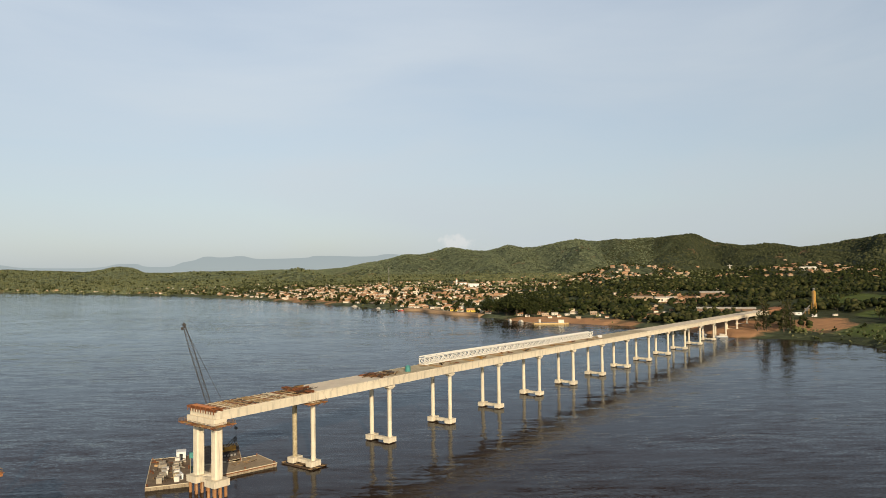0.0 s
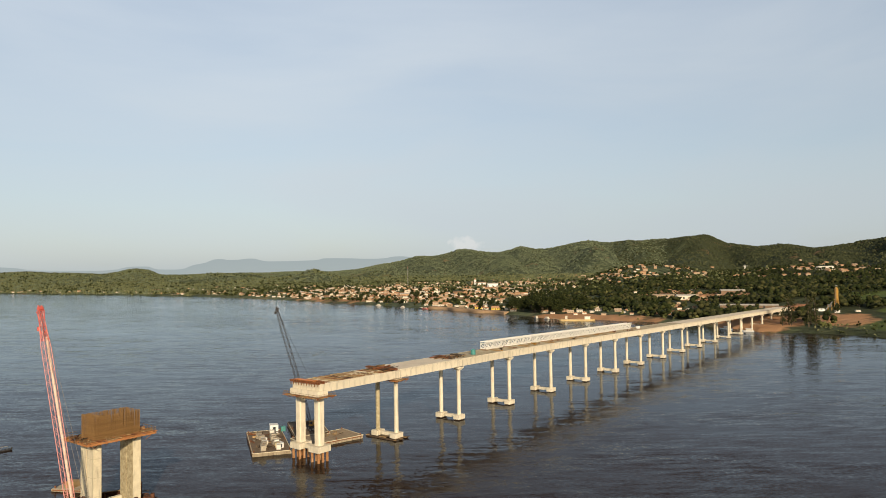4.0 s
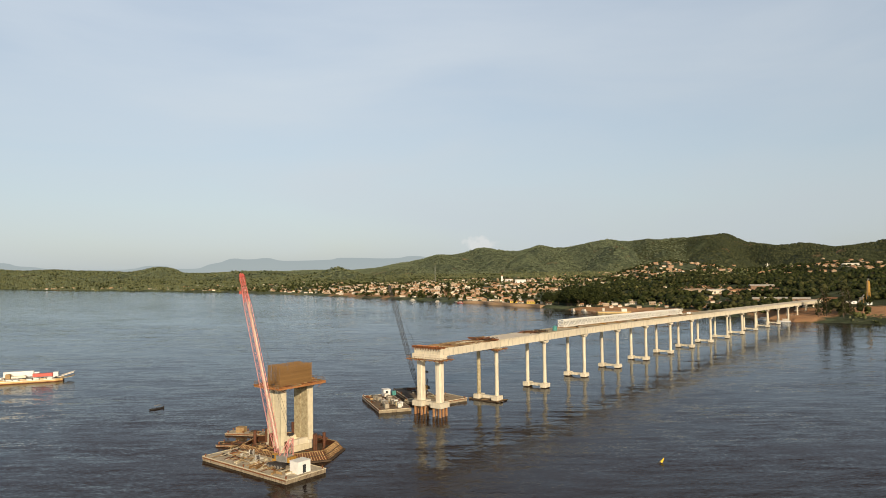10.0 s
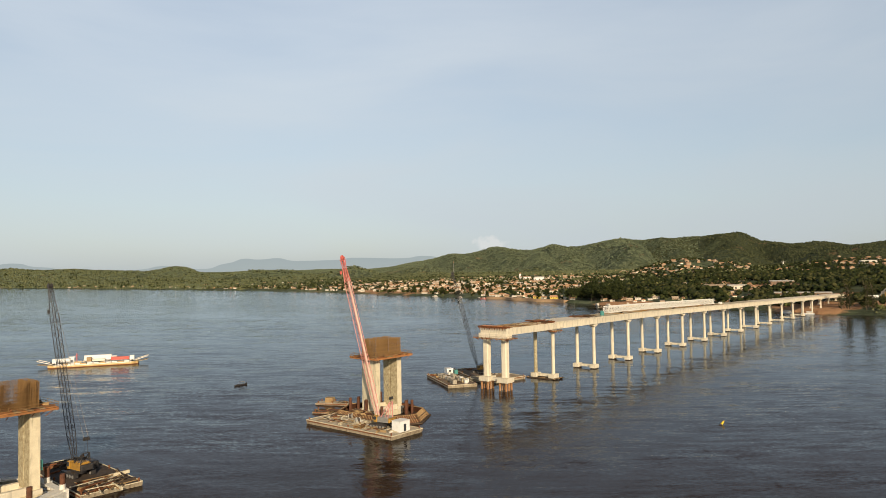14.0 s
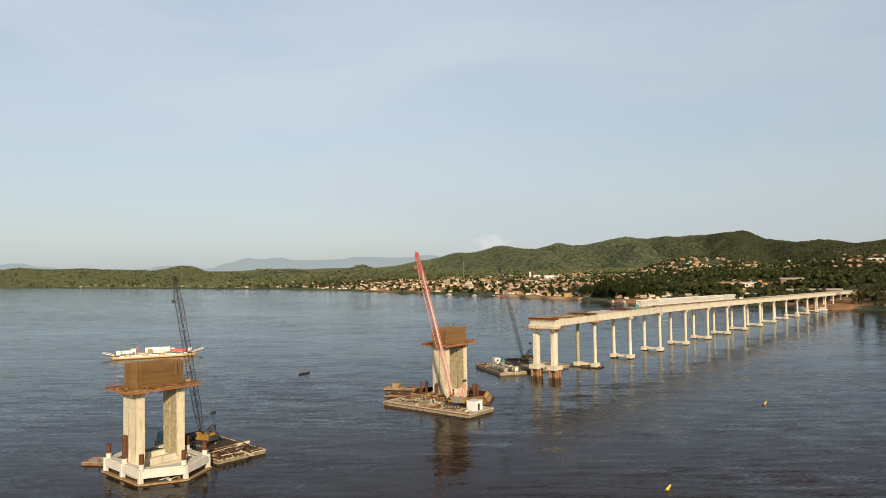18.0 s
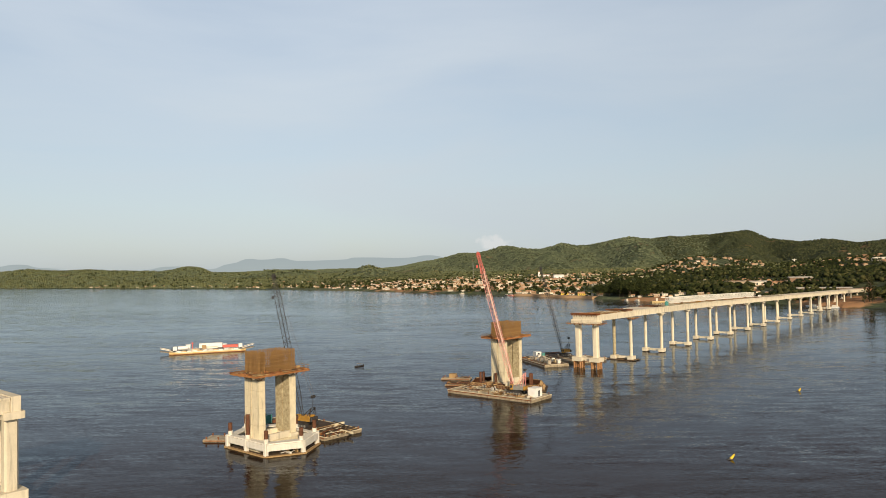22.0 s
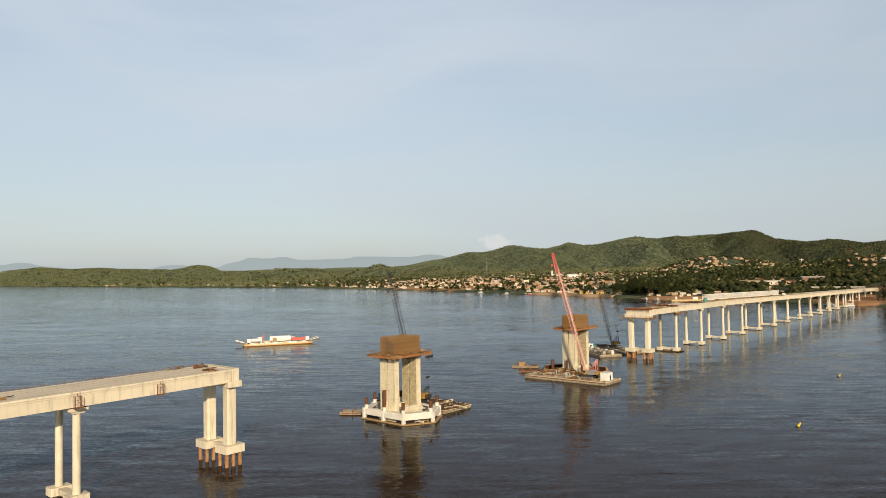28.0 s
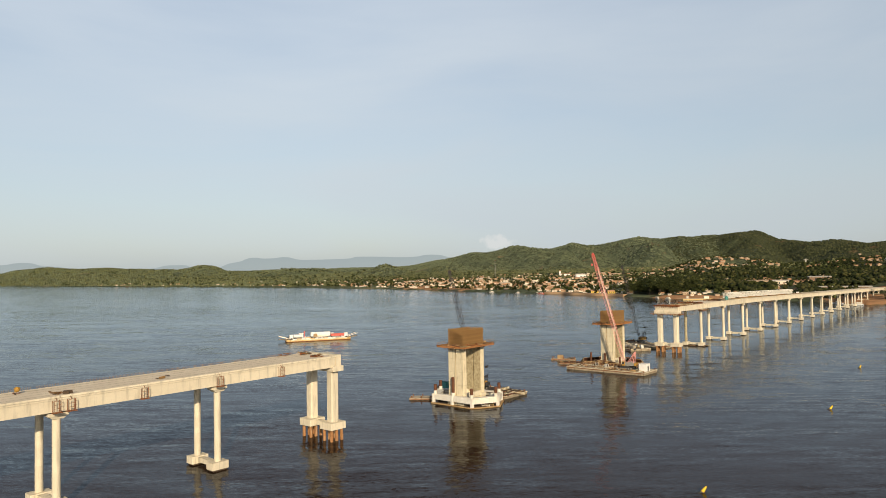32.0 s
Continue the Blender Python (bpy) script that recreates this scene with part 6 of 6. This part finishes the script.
def hall(label, x, y, turn, a, b, tall, wall, roof_material, arched=False):
    """A large shed or hall with a low roof, big doors and a row of windows."""
    t = thing("hall", label, "hall", "halls", pose(x, y, ground_z(x, y) + 0.2, 0, 0, turn))
    part("wall", Shape().box(-a, a, -b, b, -2, tall), wall, t)
    A, B = a + 0.6, b + 0.6
    if arched:
        s = Shape()
        n = 10
        ring = [(-B + 2 * B * k / n, tall + math.sin(math.pi * k / n) * b * 0.55) for k in range(n + 1)]
        for (y0, z0), (y1, z1) in zip(ring, ring[1:]):
            s.add([(-A, y0, z0), (A, y0, z0), (A, y1, z1), (-A, y1, z1)], [(0, 1, 2, 3)])
        s.add([(-A, yy, zz) for yy, zz in ring], [tuple(range(n, -1, -1))]).add([(A, yy, zz) for yy, zz in ring], [tuple(range(n + 1))])
        part("roof", s, roof_material, t)
    else:
        part("roof", Shape().add([(-A, -B, tall), (A, -B, tall), (A, 0, tall + b * 0.2), (-A, 0, tall + b * 0.2), (A, B, tall), (-A, B, tall), (-A, -B, tall - 0.25), (A, -B, tall - 0.25), (A, B, tall - 0.25), (-A, B, tall - 0.25)],
                                 [(0, 1, 2, 3), (3, 2, 4, 5), (7, 6, 9, 8), (0, 6, 7, 1), (5, 4, 8, 9), (0, 3, 5, 9, 6), (1, 7, 8, 4, 2)]), roof_material, t)
    for k in range(max(2, int(a / 3))):
        x0 = -a + 2 + k * (2 * a - 4) / max(1, int(a / 3) - 1 or 1)
        part("bay_opening", Shape().box(x0 - 1.0, x0 + 1.0, -b - 0.05, -b, 0.2, tall * 0.62), GLASS if k % 2 else DOOR, t)
    HOUSES.append((x, y))
    return t


hall("long pale open shed with a flat sheet roof", 800, 44, -72, 30, 6, 3.2, DOOR, METAL_ROOF)
hall("long dark open hall with a pale sheet roof", 1012, 119, -66, 16, 8, 5.0, DOOR, METAL_ROOF)
hall("large white hall with tall walls", 1212, 667, -52, 11, 8, 9.0, WHITE, METAL_ROOF)
hall("white hall with an arched pale roof", 1620, 95, -60, 15, 10, 4.0, WALL_A, METAL_ROOF, True)
hall("pale warehouse with a sheet roof", 905, 150, -62, 12, 7, 5.0, WALL_A, METAL_ROOF)
hall("rose warehouse with a tile roof", 930, 190, -60, 14, 7, 4.5, WALL_C, TILE_B)
hall("low white workshop near the bridge end", 760, 62, -70, 11, 5, 2.8, WALL_C, METAL_ROOF)
hall("low white store beside the shore track", 715, 92, -60, 9, 4, 3.0, WALL_A, METAL_ROOF)
church = hall("white church with a square tower", 1300, 760, -52, 12, 6, 7.0, WHITE, TILE)
tower = part("bell_tower", Shape().box(-14.5, -10.5, -2, 2, -2, 14.0, 0.1), WHITE, church)
part("tower_cap", Shape().prism([(-14.9, -2.4), (-10.1, -2.4), (-10.1, 2.4), (-14.9, 2.4)], 14.0, 18.0, [(-12.6, -0.1), (-12.4, -0.1), (-12.4, 0.1), (-12.6, 0.1)]), TILE, tower)

# riverside wall
wall = Shape()
ys = np.arange(318, 500, 6.0)
for y0, y1 in zip(ys, ys[1:]):
    xa, xb = float(shore_x(0, y0)) - 1.0, float(shore_x(0, y1)) - 1.0
    wall.prism([(xa, y0), (xa + 14, y0), (xb + 14, y1), (xb, y1)][::-1][::-1], -2.0, 3.3)
solid("river_wall", wall, surface("quay_stone", (0.46, 0.31, 0.18), (0.34, 0.22, 0.13), 3.0, 0.9), "ochre stone quay wall along the town's shore", "quay wall", kind="structure")

# batching plant by the bridge end
plant = thing("cement_silo", "tall yellow cement silo on a braced steel frame", "silo", m=pose(790, -45, ground_z(790, -45)))
part("silo_body", Shape().tube((0, 0, 10), (0, 0, 22), 1.9, 20).tube((0, 0, 22), (0, 0, 23.4), 1.9, 20, 0.9), YELLOW, plant)
part("hopper_cone", Shape().tube((0, 0, 6.6), (0, 0, 10), 0.5, 20, 1.9), YELLOW, plant)
for dx in (-1.8, 1.8):
    for dy in (-1.8, 1.8):
        part("leg", Shape().tube((dx * 1.15, dy * 1.15, -1), (dx, dy, 11), 0.22, 6), YELLOW, plant)
fr = Shape()
for z in (2.5, 6.0):
    fr.tube((-2, -2, z), (2, -2, z + 3), 0.12, 4).tube((-2, 2, z), (-2, -2, z + 3), 0.12, 4).tube((-2, -2, z), (2, -2, z), 0.12, 4)
part("frame_brace", fr, YELLOW, plant)
part("ladder", Shape().tube((-2.5, 0, 0), (-2.5, 0, 24), 0.1, 4).tube((-2.5, 0.5, 0), (-2.5, 0.5, 24), 0.1, 4), GREY, plant)
part("top_rail", Shape().tube((0, 0, 24.4), (0, 0, 25.4), 1.1, 12, 1.15), GREY, plant)
hopper = thing("batching_hopper", "grey aggregate hopper with a sloping conveyor beside the silo", "hopper", m=pose(781, -40, ground_z(781, -40)))
part("hopper_bin", Shape().prism([(-1.2, -1.2), (1.2, -1.2), (1.2, 1.2), (-1.2, 1.2)], 3.0, 6.0, [(-2.6, -2.0), (2.6, -2.0), (2.6, 2.0), (-2.6, 2.0)]), GREY, hopper)
for dx in (-2.2, 2.2):
    for dy in (-1.7, 1.7):
        part("hopper_leg", Shape().tube((dx, dy, -1), (dx, dy, 5.6), 0.16, 6), YELLOW, hopper)
part("conveyor", Shape().tube((-9, 3, 0.4), (6.0, -1.5, 8.5), 0.5, 4), GREY, hopper)
part("conveyor_prop", Shape().tube((-2, 0.9, -0.5), (-2, 0.9, 4.0), 0.15, 4), YELLOW, hopper)
site_box("white steel site cabin in the plant yard", pose(768, -34, ground_z(768, -34), 0, 0, -60), 3.0, 1.3, 2.6)
site_box("white steel site cabin in the plant yard", pose(758, -50, ground_z(758, -50), 0, 0, -75), 2.4, 1.2, 2.5)
settle(775, -28, 4, -60, 0.7)
settle(772, -66, 4, -60, 0.6)

# white statue with outstretched arms on the far rise
sx, sy = 2400.0, 453.0
sz = ground_z(sx, sy)
st = Shape().prism([(-2.5, -2.5), (2.5, -2.5), (2.5, 2.5), (-2.5, 2.5)], -4, 7).tube((0, 0, 7), (0, 0, 15.5), 2.3, 12, 1.5).tube((0, 0, 15.5), (0, 0, 17), 0.6, 10, 0.9).tube((0, 0, 17), (0, 0, 19), 1.1, 10, 0.8).tube((0, 0, 14.6), (4.8, -6.4, 14.8), 0.9, 8, 0.5).tube((0, 0, 14.6), (-4.8, 6.4, 14.8), 0.9, 8, 0.5)
solid("statue", st, WHITE_CONCRETE, "white statue with outstretched arms on a plinth", "statue", m=pose(sx, sy, sz + 4))

mx, my = 1260.0, 950.0
mast = thing("radio_mast", "thin lattice radio mast above the town", "mast", m=pose(mx, my, ground_z(mx, my)))
part("mast_lattice", lattice(Shape(), (0, 0, 0), (0.01, 0, 46), 0.6, 1.4, 30, 0.12, 0.07), GREY, mast)
part("mast_top", Shape().tube((0, 0, 46), (0, 0, 51), 0.15, 6), RED, mast)

# ferry landing and moored craft
moored = thing("moored_ferry", "pale ferry barge moored at the red shore", "ferry", m=pose(664, 190, 0, 0, 0, -62))
part("hull", Shape().prism([(-17, -4.2), (17, -4.2), (20, 0), (17, 4.2), (-17, 4.2), (-19, 0)], -0.6, 1.5), FERRY_PAINT, moored)
part("vehicle_deck", Shape().box(-16, 16, -3.8, 3.8, 1.5, 1.56), GREY, moored)
part("wheelhouse", Shape().box(-12, -9.5, 1.6, 3.8, 1.56, 5.0, 0.1), WALL_A, moored)
part("deck_cabin", Shape().box(9, 15, -3.4, 3.4, 1.56, 4.4, 0.1).box(8.6, 15.4, -3.8, 3.8, 4.4, 4.6), WALL_A, moored)
part("ramp", Shape().add([(-19, -2.6, 1.3), (-19, 2.6, 1.3), (-25, 2.6, 2.4), (-25, -2.6, 2.4), (-19, -2.6, 1.1), (-19, 2.6, 1.1), (-25, 2.6, 2.2), (-25, -2.6, 2.2)], [(0, 1, 2, 3), (7, 6, 5, 4), (0, 3, 7, 4), (1, 5, 6, 2)]), BARGE_HULL, moored)


def skiff(x, y, turn, hull, label, grow=1.0):
    t = thing("river_boat", label, "boat", "moored boats", pose(x, y, 0, 0, 0, turn))
    k = grow
    part("hull", Shape().prism([(-4 * k, -1.0), (3 * k, -1.2), (5 * k, 0), (3 * k, 1.2), (-4 * k, 1.0)], -0.3, 0.9, [(-4 * k, -1.3), (3 * k, -1.5), (5.6 * k, 0), (3 * k, 1.5), (-4 * k, 1.3)]), hull, t)
    part("cabin", Shape().box(-2.5 * k, 1.5 * k, -1.1, 1.1, 0.9, 2.4, 0.1), WALL_A, t)
    part("roof", Shape().box(-2.8 * k, 2.0 * k, -1.3, 1.3, 2.4, 2.55), hull, t)
    return t


for y, hull, lab, g in ((500, RED, "red covered river boat at the quay", 1.6), (512, BLACK, "dark covered river boat at the quay", 1.5), (560, METAL_ROOF, "white river boat at the shore", 1.0), (640, METAL_ROOF, "white river boat at the shore", 1.2), (232, METAL_ROOF, "white river boat at the shore", 1.1), (250, METAL_ROOF, "white river boat at the shore", 1.0), (20, WHITE, "white river boat near the bridge piers", 1.5), (-2, WHITE, "white river boat near the bridge piers", 1.2)):
    skiff(float(shore_x(0, y)) - 7, y, 75 + rnd.uniform(-25, 25), hull, lab, g)

# ---- trees ----
ICO_V = []
g = (1 + 5 ** 0.5) / 2
for a in (-1, 1):
    for b in (-g, g):
        ICO_V += [(0, a, b), (a, b, 0), (b, 0, a)]
ICO_V = np.array(ICO_V, float)
ICO_V /= np.linalg.norm(ICO_V[0])
_bm = bmesh.new()
for p in ICO_V:
    _bm.verts.new(p)
bmesh.ops.convex_hull(_bm, input=_bm.verts)
_bm.verts.ensure_lookup_table()
_bm.verts.index_update()
BALL_V = np.array([tuple(v.co) for v in _bm.verts])
BALL_F = np.array([[v.index for v in f.verts] for f in _bm.faces])
_bm.free()
tree_rng = np.random.RandomState(12)


# a cheap crown for far woods, open underneath
DOME_V = np.array([(0, 0, 1.0)] + [(math.cos(k * 1.571) * 0.72, math.sin(k * 1.571) * 0.72, 0.62) for k in range(4)] + [(math.cos(k * 1.571 + 0.6), math.sin(k * 1.571 + 0.6), -0.45) for k in range(4)])
DOME_F = np.array([(0, 1 + k, 1 + (k + 1) % 4) for k in range(4)] + [(1 + k, 5 + k, 1 + (k + 1) % 4) for k in range(4)] + [(1 + (k + 1) % 4, 5 + k, 5 + (k + 1) % 4) for k in range(4)])


def clumps(centres, radii, squash, rng, jag=0.28, far=False):
    """Many small uneven leaf masses as one set of vertices and faces."""
    n = len(centres)
    ICO_V, ICO_F = (DOME_V, DOME_F) if far else (BALL_V, BALL_F)
    v = ICO_V[None] * (1 + rng.uniform(-jag, jag, (n, len(ICO_V), 1)))
    ang = rng.uniform(0, 6.28, n)
    c, s = np.cos(ang)[:, None], np.sin(ang)[:, None]
    x, y, z = v[..., 0] * c - v[..., 1] * s, v[..., 0] * s + v[..., 1] * c, v[..., 2]
    v = np.stack([x, y, z * np.asarray(squash).reshape(-1, 1)], -1) * np.asarray(radii).reshape(-1, 1, 1) + np.asarray(centres)[:, None]
    f = ICO_F[None] + (np.arange(n) * len(ICO_V))[:, None, None]
    return v.reshape(-1, 3), f.reshape(-1, 3)


def mesh_of(name, v, f, material):
    me = bpy.data.meshes.new(name)
    me.vertices.add(len(v))
    me.vertices.foreach_set("co", np.ascontiguousarray(v, np.float32).ravel())
    me.loops.add(f.size)
    me.loops.foreach_set("vertex_index", np.ascontiguousarray(f, np.int32).ravel())
    me.polygons.add(len(f))
    me.polygons.foreach_set("loop_start", np.arange(0, f.size, 3, dtype=np.int32))
    me.materials.append(material)
    me.update(calc_edges=True)
    me.validate()
    return me


def make_tree(tall, wide, material, label, seed, slim=False):
    """A tapered trunk, forked limbs and a crown of many small leaf masses."""
    rng = np.random.RandomState(seed)
    t = thing("tree", label, "tree", "bank trees", pose(0, 0, -500))
    s = Shape().tube((0, 0, -1), (0.1, 0, tall * 0.5), 0.38, 8, 0.2)
    tips = []
    for k in range(14 if slim else 7):
        a = k * 0.9 + rng.uniform(-0.3, 0.3)
        r = wide * rng.uniform(0.35, 0.75)
        z = tall * ((0.14 + 0.055 * k) if slim else rng.uniform(0.5, 0.88))
        tip = (math.cos(a) * r, math.sin(a) * r, z)
        s.tube((0.05, 0, z * 0.7 if slim else tall * rng.uniform(0.25, 0.45)), tip, 0.16, 5, 0.05)
        tips.append(tip)
    part("trunk", s, BARK, t)
    tips.append((0, 0, tall * 0.92))
    cs, rs = [], []
    for tip in tips:
        for _ in range(11):
            off = rng.normal(0, 1, 3) * (wide * 0.20, wide * 0.20, tall * 0.09)
            cs.append(np.array(tip) + off)
            rs.append(wide * rng.uniform(0.10, 0.21))
    v, f = clumps(np.array(cs), np.array(rs), rng.uniform(0.6, 0.95, len(cs)), rng, 0.35)
    part("crown", mesh_of("crown", v, f, material), None, t)
    return t


TREES = [
    make_tree(13, 5.5, LEAF, "broad dark green tree on the river bank", 1),
    make_tree(10, 4.5, LEAF, "round green tree on the river bank", 2),
    make_tree(16, 6.5, LEAF, "tall dark green tree on the river bank", 3),
    make_tree(9, 4.0, DRY_LEAF, "pale olive tree on the river bank", 4),
    make_tree(18, 2.5, BANK_LEAF, "tall slim leafy tree near the bridge end", 5, True),
]
first = set()


def plant_tree(kind, x, y, grow):
    src = TREES[kind]
    m = pose(x, y, ground_z(x, y) - 0.3, 0, 0, rnd.uniform(0, 360))
    if kind not in first:
        first.add(kind)
        src.matrix_basis = m
        return src
    ob = copy_thing(src, m)
    ob.scale = (grow, grow, grow * rnd.uniform(0.85, 1.15))
    return ob


# tall trees beside the bridge end, the wooded point and the shore fringe
for x, y in ((641, -25), (647, -30), (653, -27), (645, -44), (651, -49), (658, -44)):
    plant_tree(4, x + rnd.uniform(-1, 1), y + rnd.uniform(-1, 1), rnd.uniform(1.45, 1.8))
for x, y in ((742, -52), (820, -62), (828, -70), (834, -58), (842, -74), (700, -50)):
    plant_tree(rnd.choice((0, 1)), x, y, rnd.uniform(0.8, 1.1))
for _ in range(70):
    y = rnd.uniform(232, 322)
    plant_tree(rnd.choice((0, 1, 2, 2)), float(shore_x(0, y)) + rnd.uniform(10, 90), y, rnd.uniform(0.8, 1.2))
for _ in range(46):
    y = rnd.uniform(-300, -100)
    plant_tree(rnd.choice((0, 1, 2, 3)), float(shore_x(0, y)) + rnd.uniform(120, 220), y, rnd.uniform(0.7, 1.15))
for _ in range(9):
    y = rnd.uniform(-200, -95)
    plant_tree(rnd.choice((1, 3)), float(shore_x(0, y)) + rnd.uniform(20, 110), y, rnd.uniform(0.3, 0.6))
for _ in range(70):
    y = rnd.uniform(320, 760)
    x = float(shore_x(0, y)) + rnd.uniform(14, 120)
    if all((x - hx) ** 2 + (y - hy) ** 2 > 60 for hx, hy in HOUSES):
        plant_tree(rnd.choice((0, 1, 1, 3)), x, y, rnd.uniform(0.55, 0.9))

HX = np.array(HOUSES)


def wood(name, label, n, xs, ys, size, material, seed, inland=(14, 9000), per=3, clear=9.0, thin=None, polar=None, glades=False):
    """A stretch of far woodland as one mesh of uneven crowns; thin: 0 to 1, how patchy it is."""
    rng = np.random.RandomState(seed)
    if polar:
        a, r = rng.uniform(*polar[0], n), np.sqrt(rng.uniform(polar[1][0] ** 2, polar[1][1] ** 2, n))
        ang = np.radians(a + AHEAD)
        x, y = EYE.x + r * np.cos(ang), EYE.y + r * np.sin(ang)
    else:
        x, y = rng.uniform(*xs, n), rng.uniform(*ys, n)
    d = x - shore_x(x, y)
    ok = (d > inland[0]) & (d < inland[1]) & ~((np.abs(y) < 20) & (x < 930))
    if glades:
        for cx, cy, rx, ry in GLADES:
            ok &= ((x - cx) / rx) ** 2 + ((y - cy) / ry) ** 2 > 1
    if thin:
        ok &= (roll_of(x * 2.3 + 300, y * 2.3) + rng.uniform(-0.5, 0.5, n)) > (thin * 2 - 1)
    x, y = x[ok], y[ok]
    for k in range(0, len(x), 4000):
        s = slice(k, k + 4000)
        near = ((x[s, None] - HX[None, :, 0]) ** 2 + (y[s, None] - HX[None, :, 1]) ** 2).min(1) < clear ** 2
        x[s] = np.where(near, np.nan, x[s])
    keep = ~np.isnan(x)
    x, y = x[keep], y[keep]
    z = land_height(x, y)
    r = rng.uniform(*size, len(x))
    cs, rs = [], []
    for k in range(per):
        o = rng.normal(0, 0.45, (len(x), 3)) * r[:, None] if per > 1 else np.zeros((len(x), 3))
        up = r * (0.7 + 0.35 * k) if per > 1 else r * 0.25
        cs.append(np.stack([x + o[:, 0], y + o[:, 1], z + up + np.abs(o[:, 2]) * 0.4], -1))
        rs.append(r * rng.uniform(0.55, 0.85, len(x)) if per > 1 else r)
    cs, rs = np.concatenate(cs), np.concatenate(rs)
    v, f = clumps(cs, rs, rng.uniform(0.65, 1.0, len(cs)) * (1.0 if per > 1 else 0.85), rng, 0.32, per < 3)
    tagged(new(name, mesh_of(name, v, f, material)), label, "woodland", kind="stuff")


GLADES = [(680, -105, 60, 45), (640, -170, 45, 60), (735, -66, 70, 30), (965, -62, 80, 42), (800, -102, 52, 24), (1050, 305, 45, 30), (1000, 215, 62, 50), (752, 110, 25, 26), (710, 215, 30, 42), (1370, 395, 170, 70), (1740, 120, 220, 95), (965, 150, 105, 85), (745, -62, 60, 34), (692, 178, 25, 72), (650, -6, 46, 36), (800, 40, 45, 40), (785, -48, 36, 30)]
wood("town_trees", "green garden trees between the houses", 4600, (700, 1700), (300, 1700), (1.8, 3.6), LEAF, 1, inland=(10, 620), thin=0.30, clear=6.5)
wood("town_trees", "olive garden trees between the houses", 2200, (700, 1700), (300, 1700), (1.5, 2.8), DRY_LEAF, 2, inland=(10, 620), thin=0.38, clear=6.5)
wood("woodland", "dark woodland behind the shore and the bridge end", 5600, (660, 1250), (-420, 330), (2.6, 4.6), LEAF, 3, inland=(22, 640), thin=0.28, clear=11, glades=True)
# lighter leaf colour here stands in for sunlit crown tops
wood("woodland", "trees among the dark woodland, coloured lighter for sunlit tops", 2600, (660, 1250), (-420, 330), (2.6, 5.0), BANK_LEAF, 33, inland=(22, 640), thin=0.28, clear=11, glades=True)
wood("woodland", "olive scrub among the woodland", 2600, (640, 1250), (-420, 330), (1.6, 3.0), DRY_LEAF, 4, inland=(12, 640), thin=0.42, glades=True)
wood("hedge_trees", "low trees and hedges between far houses", 7000, (880, 2050), (-60, 560), (1.8, 3.6), LEAF, 14, inland=(200, 1700), thin=0.25, clear=6.5, per=2)
wood("woodland", "dark dense woodland behind the bridge end", 12000, (1050, 2300), (-700, 520), (2.8, 4.8), LEAF, 5, inland=(330, 1700), thin=0.22, per=2, glades=True)
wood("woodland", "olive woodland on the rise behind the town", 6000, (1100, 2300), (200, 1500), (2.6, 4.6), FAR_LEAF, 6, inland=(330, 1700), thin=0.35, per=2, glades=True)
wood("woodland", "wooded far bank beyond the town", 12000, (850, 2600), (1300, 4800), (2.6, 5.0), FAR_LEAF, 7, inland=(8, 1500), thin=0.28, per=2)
wood("woodland", "dark trees scattered on the far bank", 5000, (850, 2600), (1200, 4800), (2.4, 5.6), LEAF, 8, inland=(6, 1500), thin=0.46, per=2)
wood("woodland", "olive scrub on the far bank", 6000, (850, 2600), (1200, 4800), (1.8, 3.4), DRY_LEAF, 28, inland=(6, 1500), thin=0.46, per=2)
wood("hill_woodland", "woodland covering the hills, coloured greyer for haze", 44000, None, None, (3.0, 6.0), HAZY_HILL_LEAF, 9, polar=((-17, 40), (2100, 5000)), per=1, thin=0.22)
# shaded leaf colour on the side-lit southern slopes and in the folds
wood("hill_woodland", "southern hill woodland coloured dark for its shaded sides", 26000, None, None, (3.0, 6.0), SHADE_LEAF, 10, polar=((-40, -13), (2000, 4600)), per=1, thin=0.22)
wood("hill_woodland", "trees in the folds of the hills, coloured as shaded", 5000, None, None, (3.0, 5.5), SHADE_LEAF, 41, polar=((-14, 6), (2100, 4400)), per=1, thin=0.5)
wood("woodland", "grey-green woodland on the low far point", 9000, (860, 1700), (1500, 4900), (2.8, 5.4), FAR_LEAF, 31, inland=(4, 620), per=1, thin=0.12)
wood("bank_scrub", "low scrub on the bank below the plant yard", 1700, (580, 800), (-420, -50), (0.5, 1.3), FAR_LEAF, 21, inland=(1, 110), per=2, clear=5, thin=0.45)
wood("bank_scrub", "dark bushes on the grassy bank", 700, (580, 800), (-420, -70), (0.8, 1.7), LEAF, 22, inland=(3, 110), per=3, clear=5, thin=0.5)
wood("shore_scrub", "low scrub along the water's edge", 4200, (580, 1150), (30, 2600), (1.0, 2.2), DRY_LEAF, 11, inland=(4, 18), per=2, clear=5, thin=0.35)
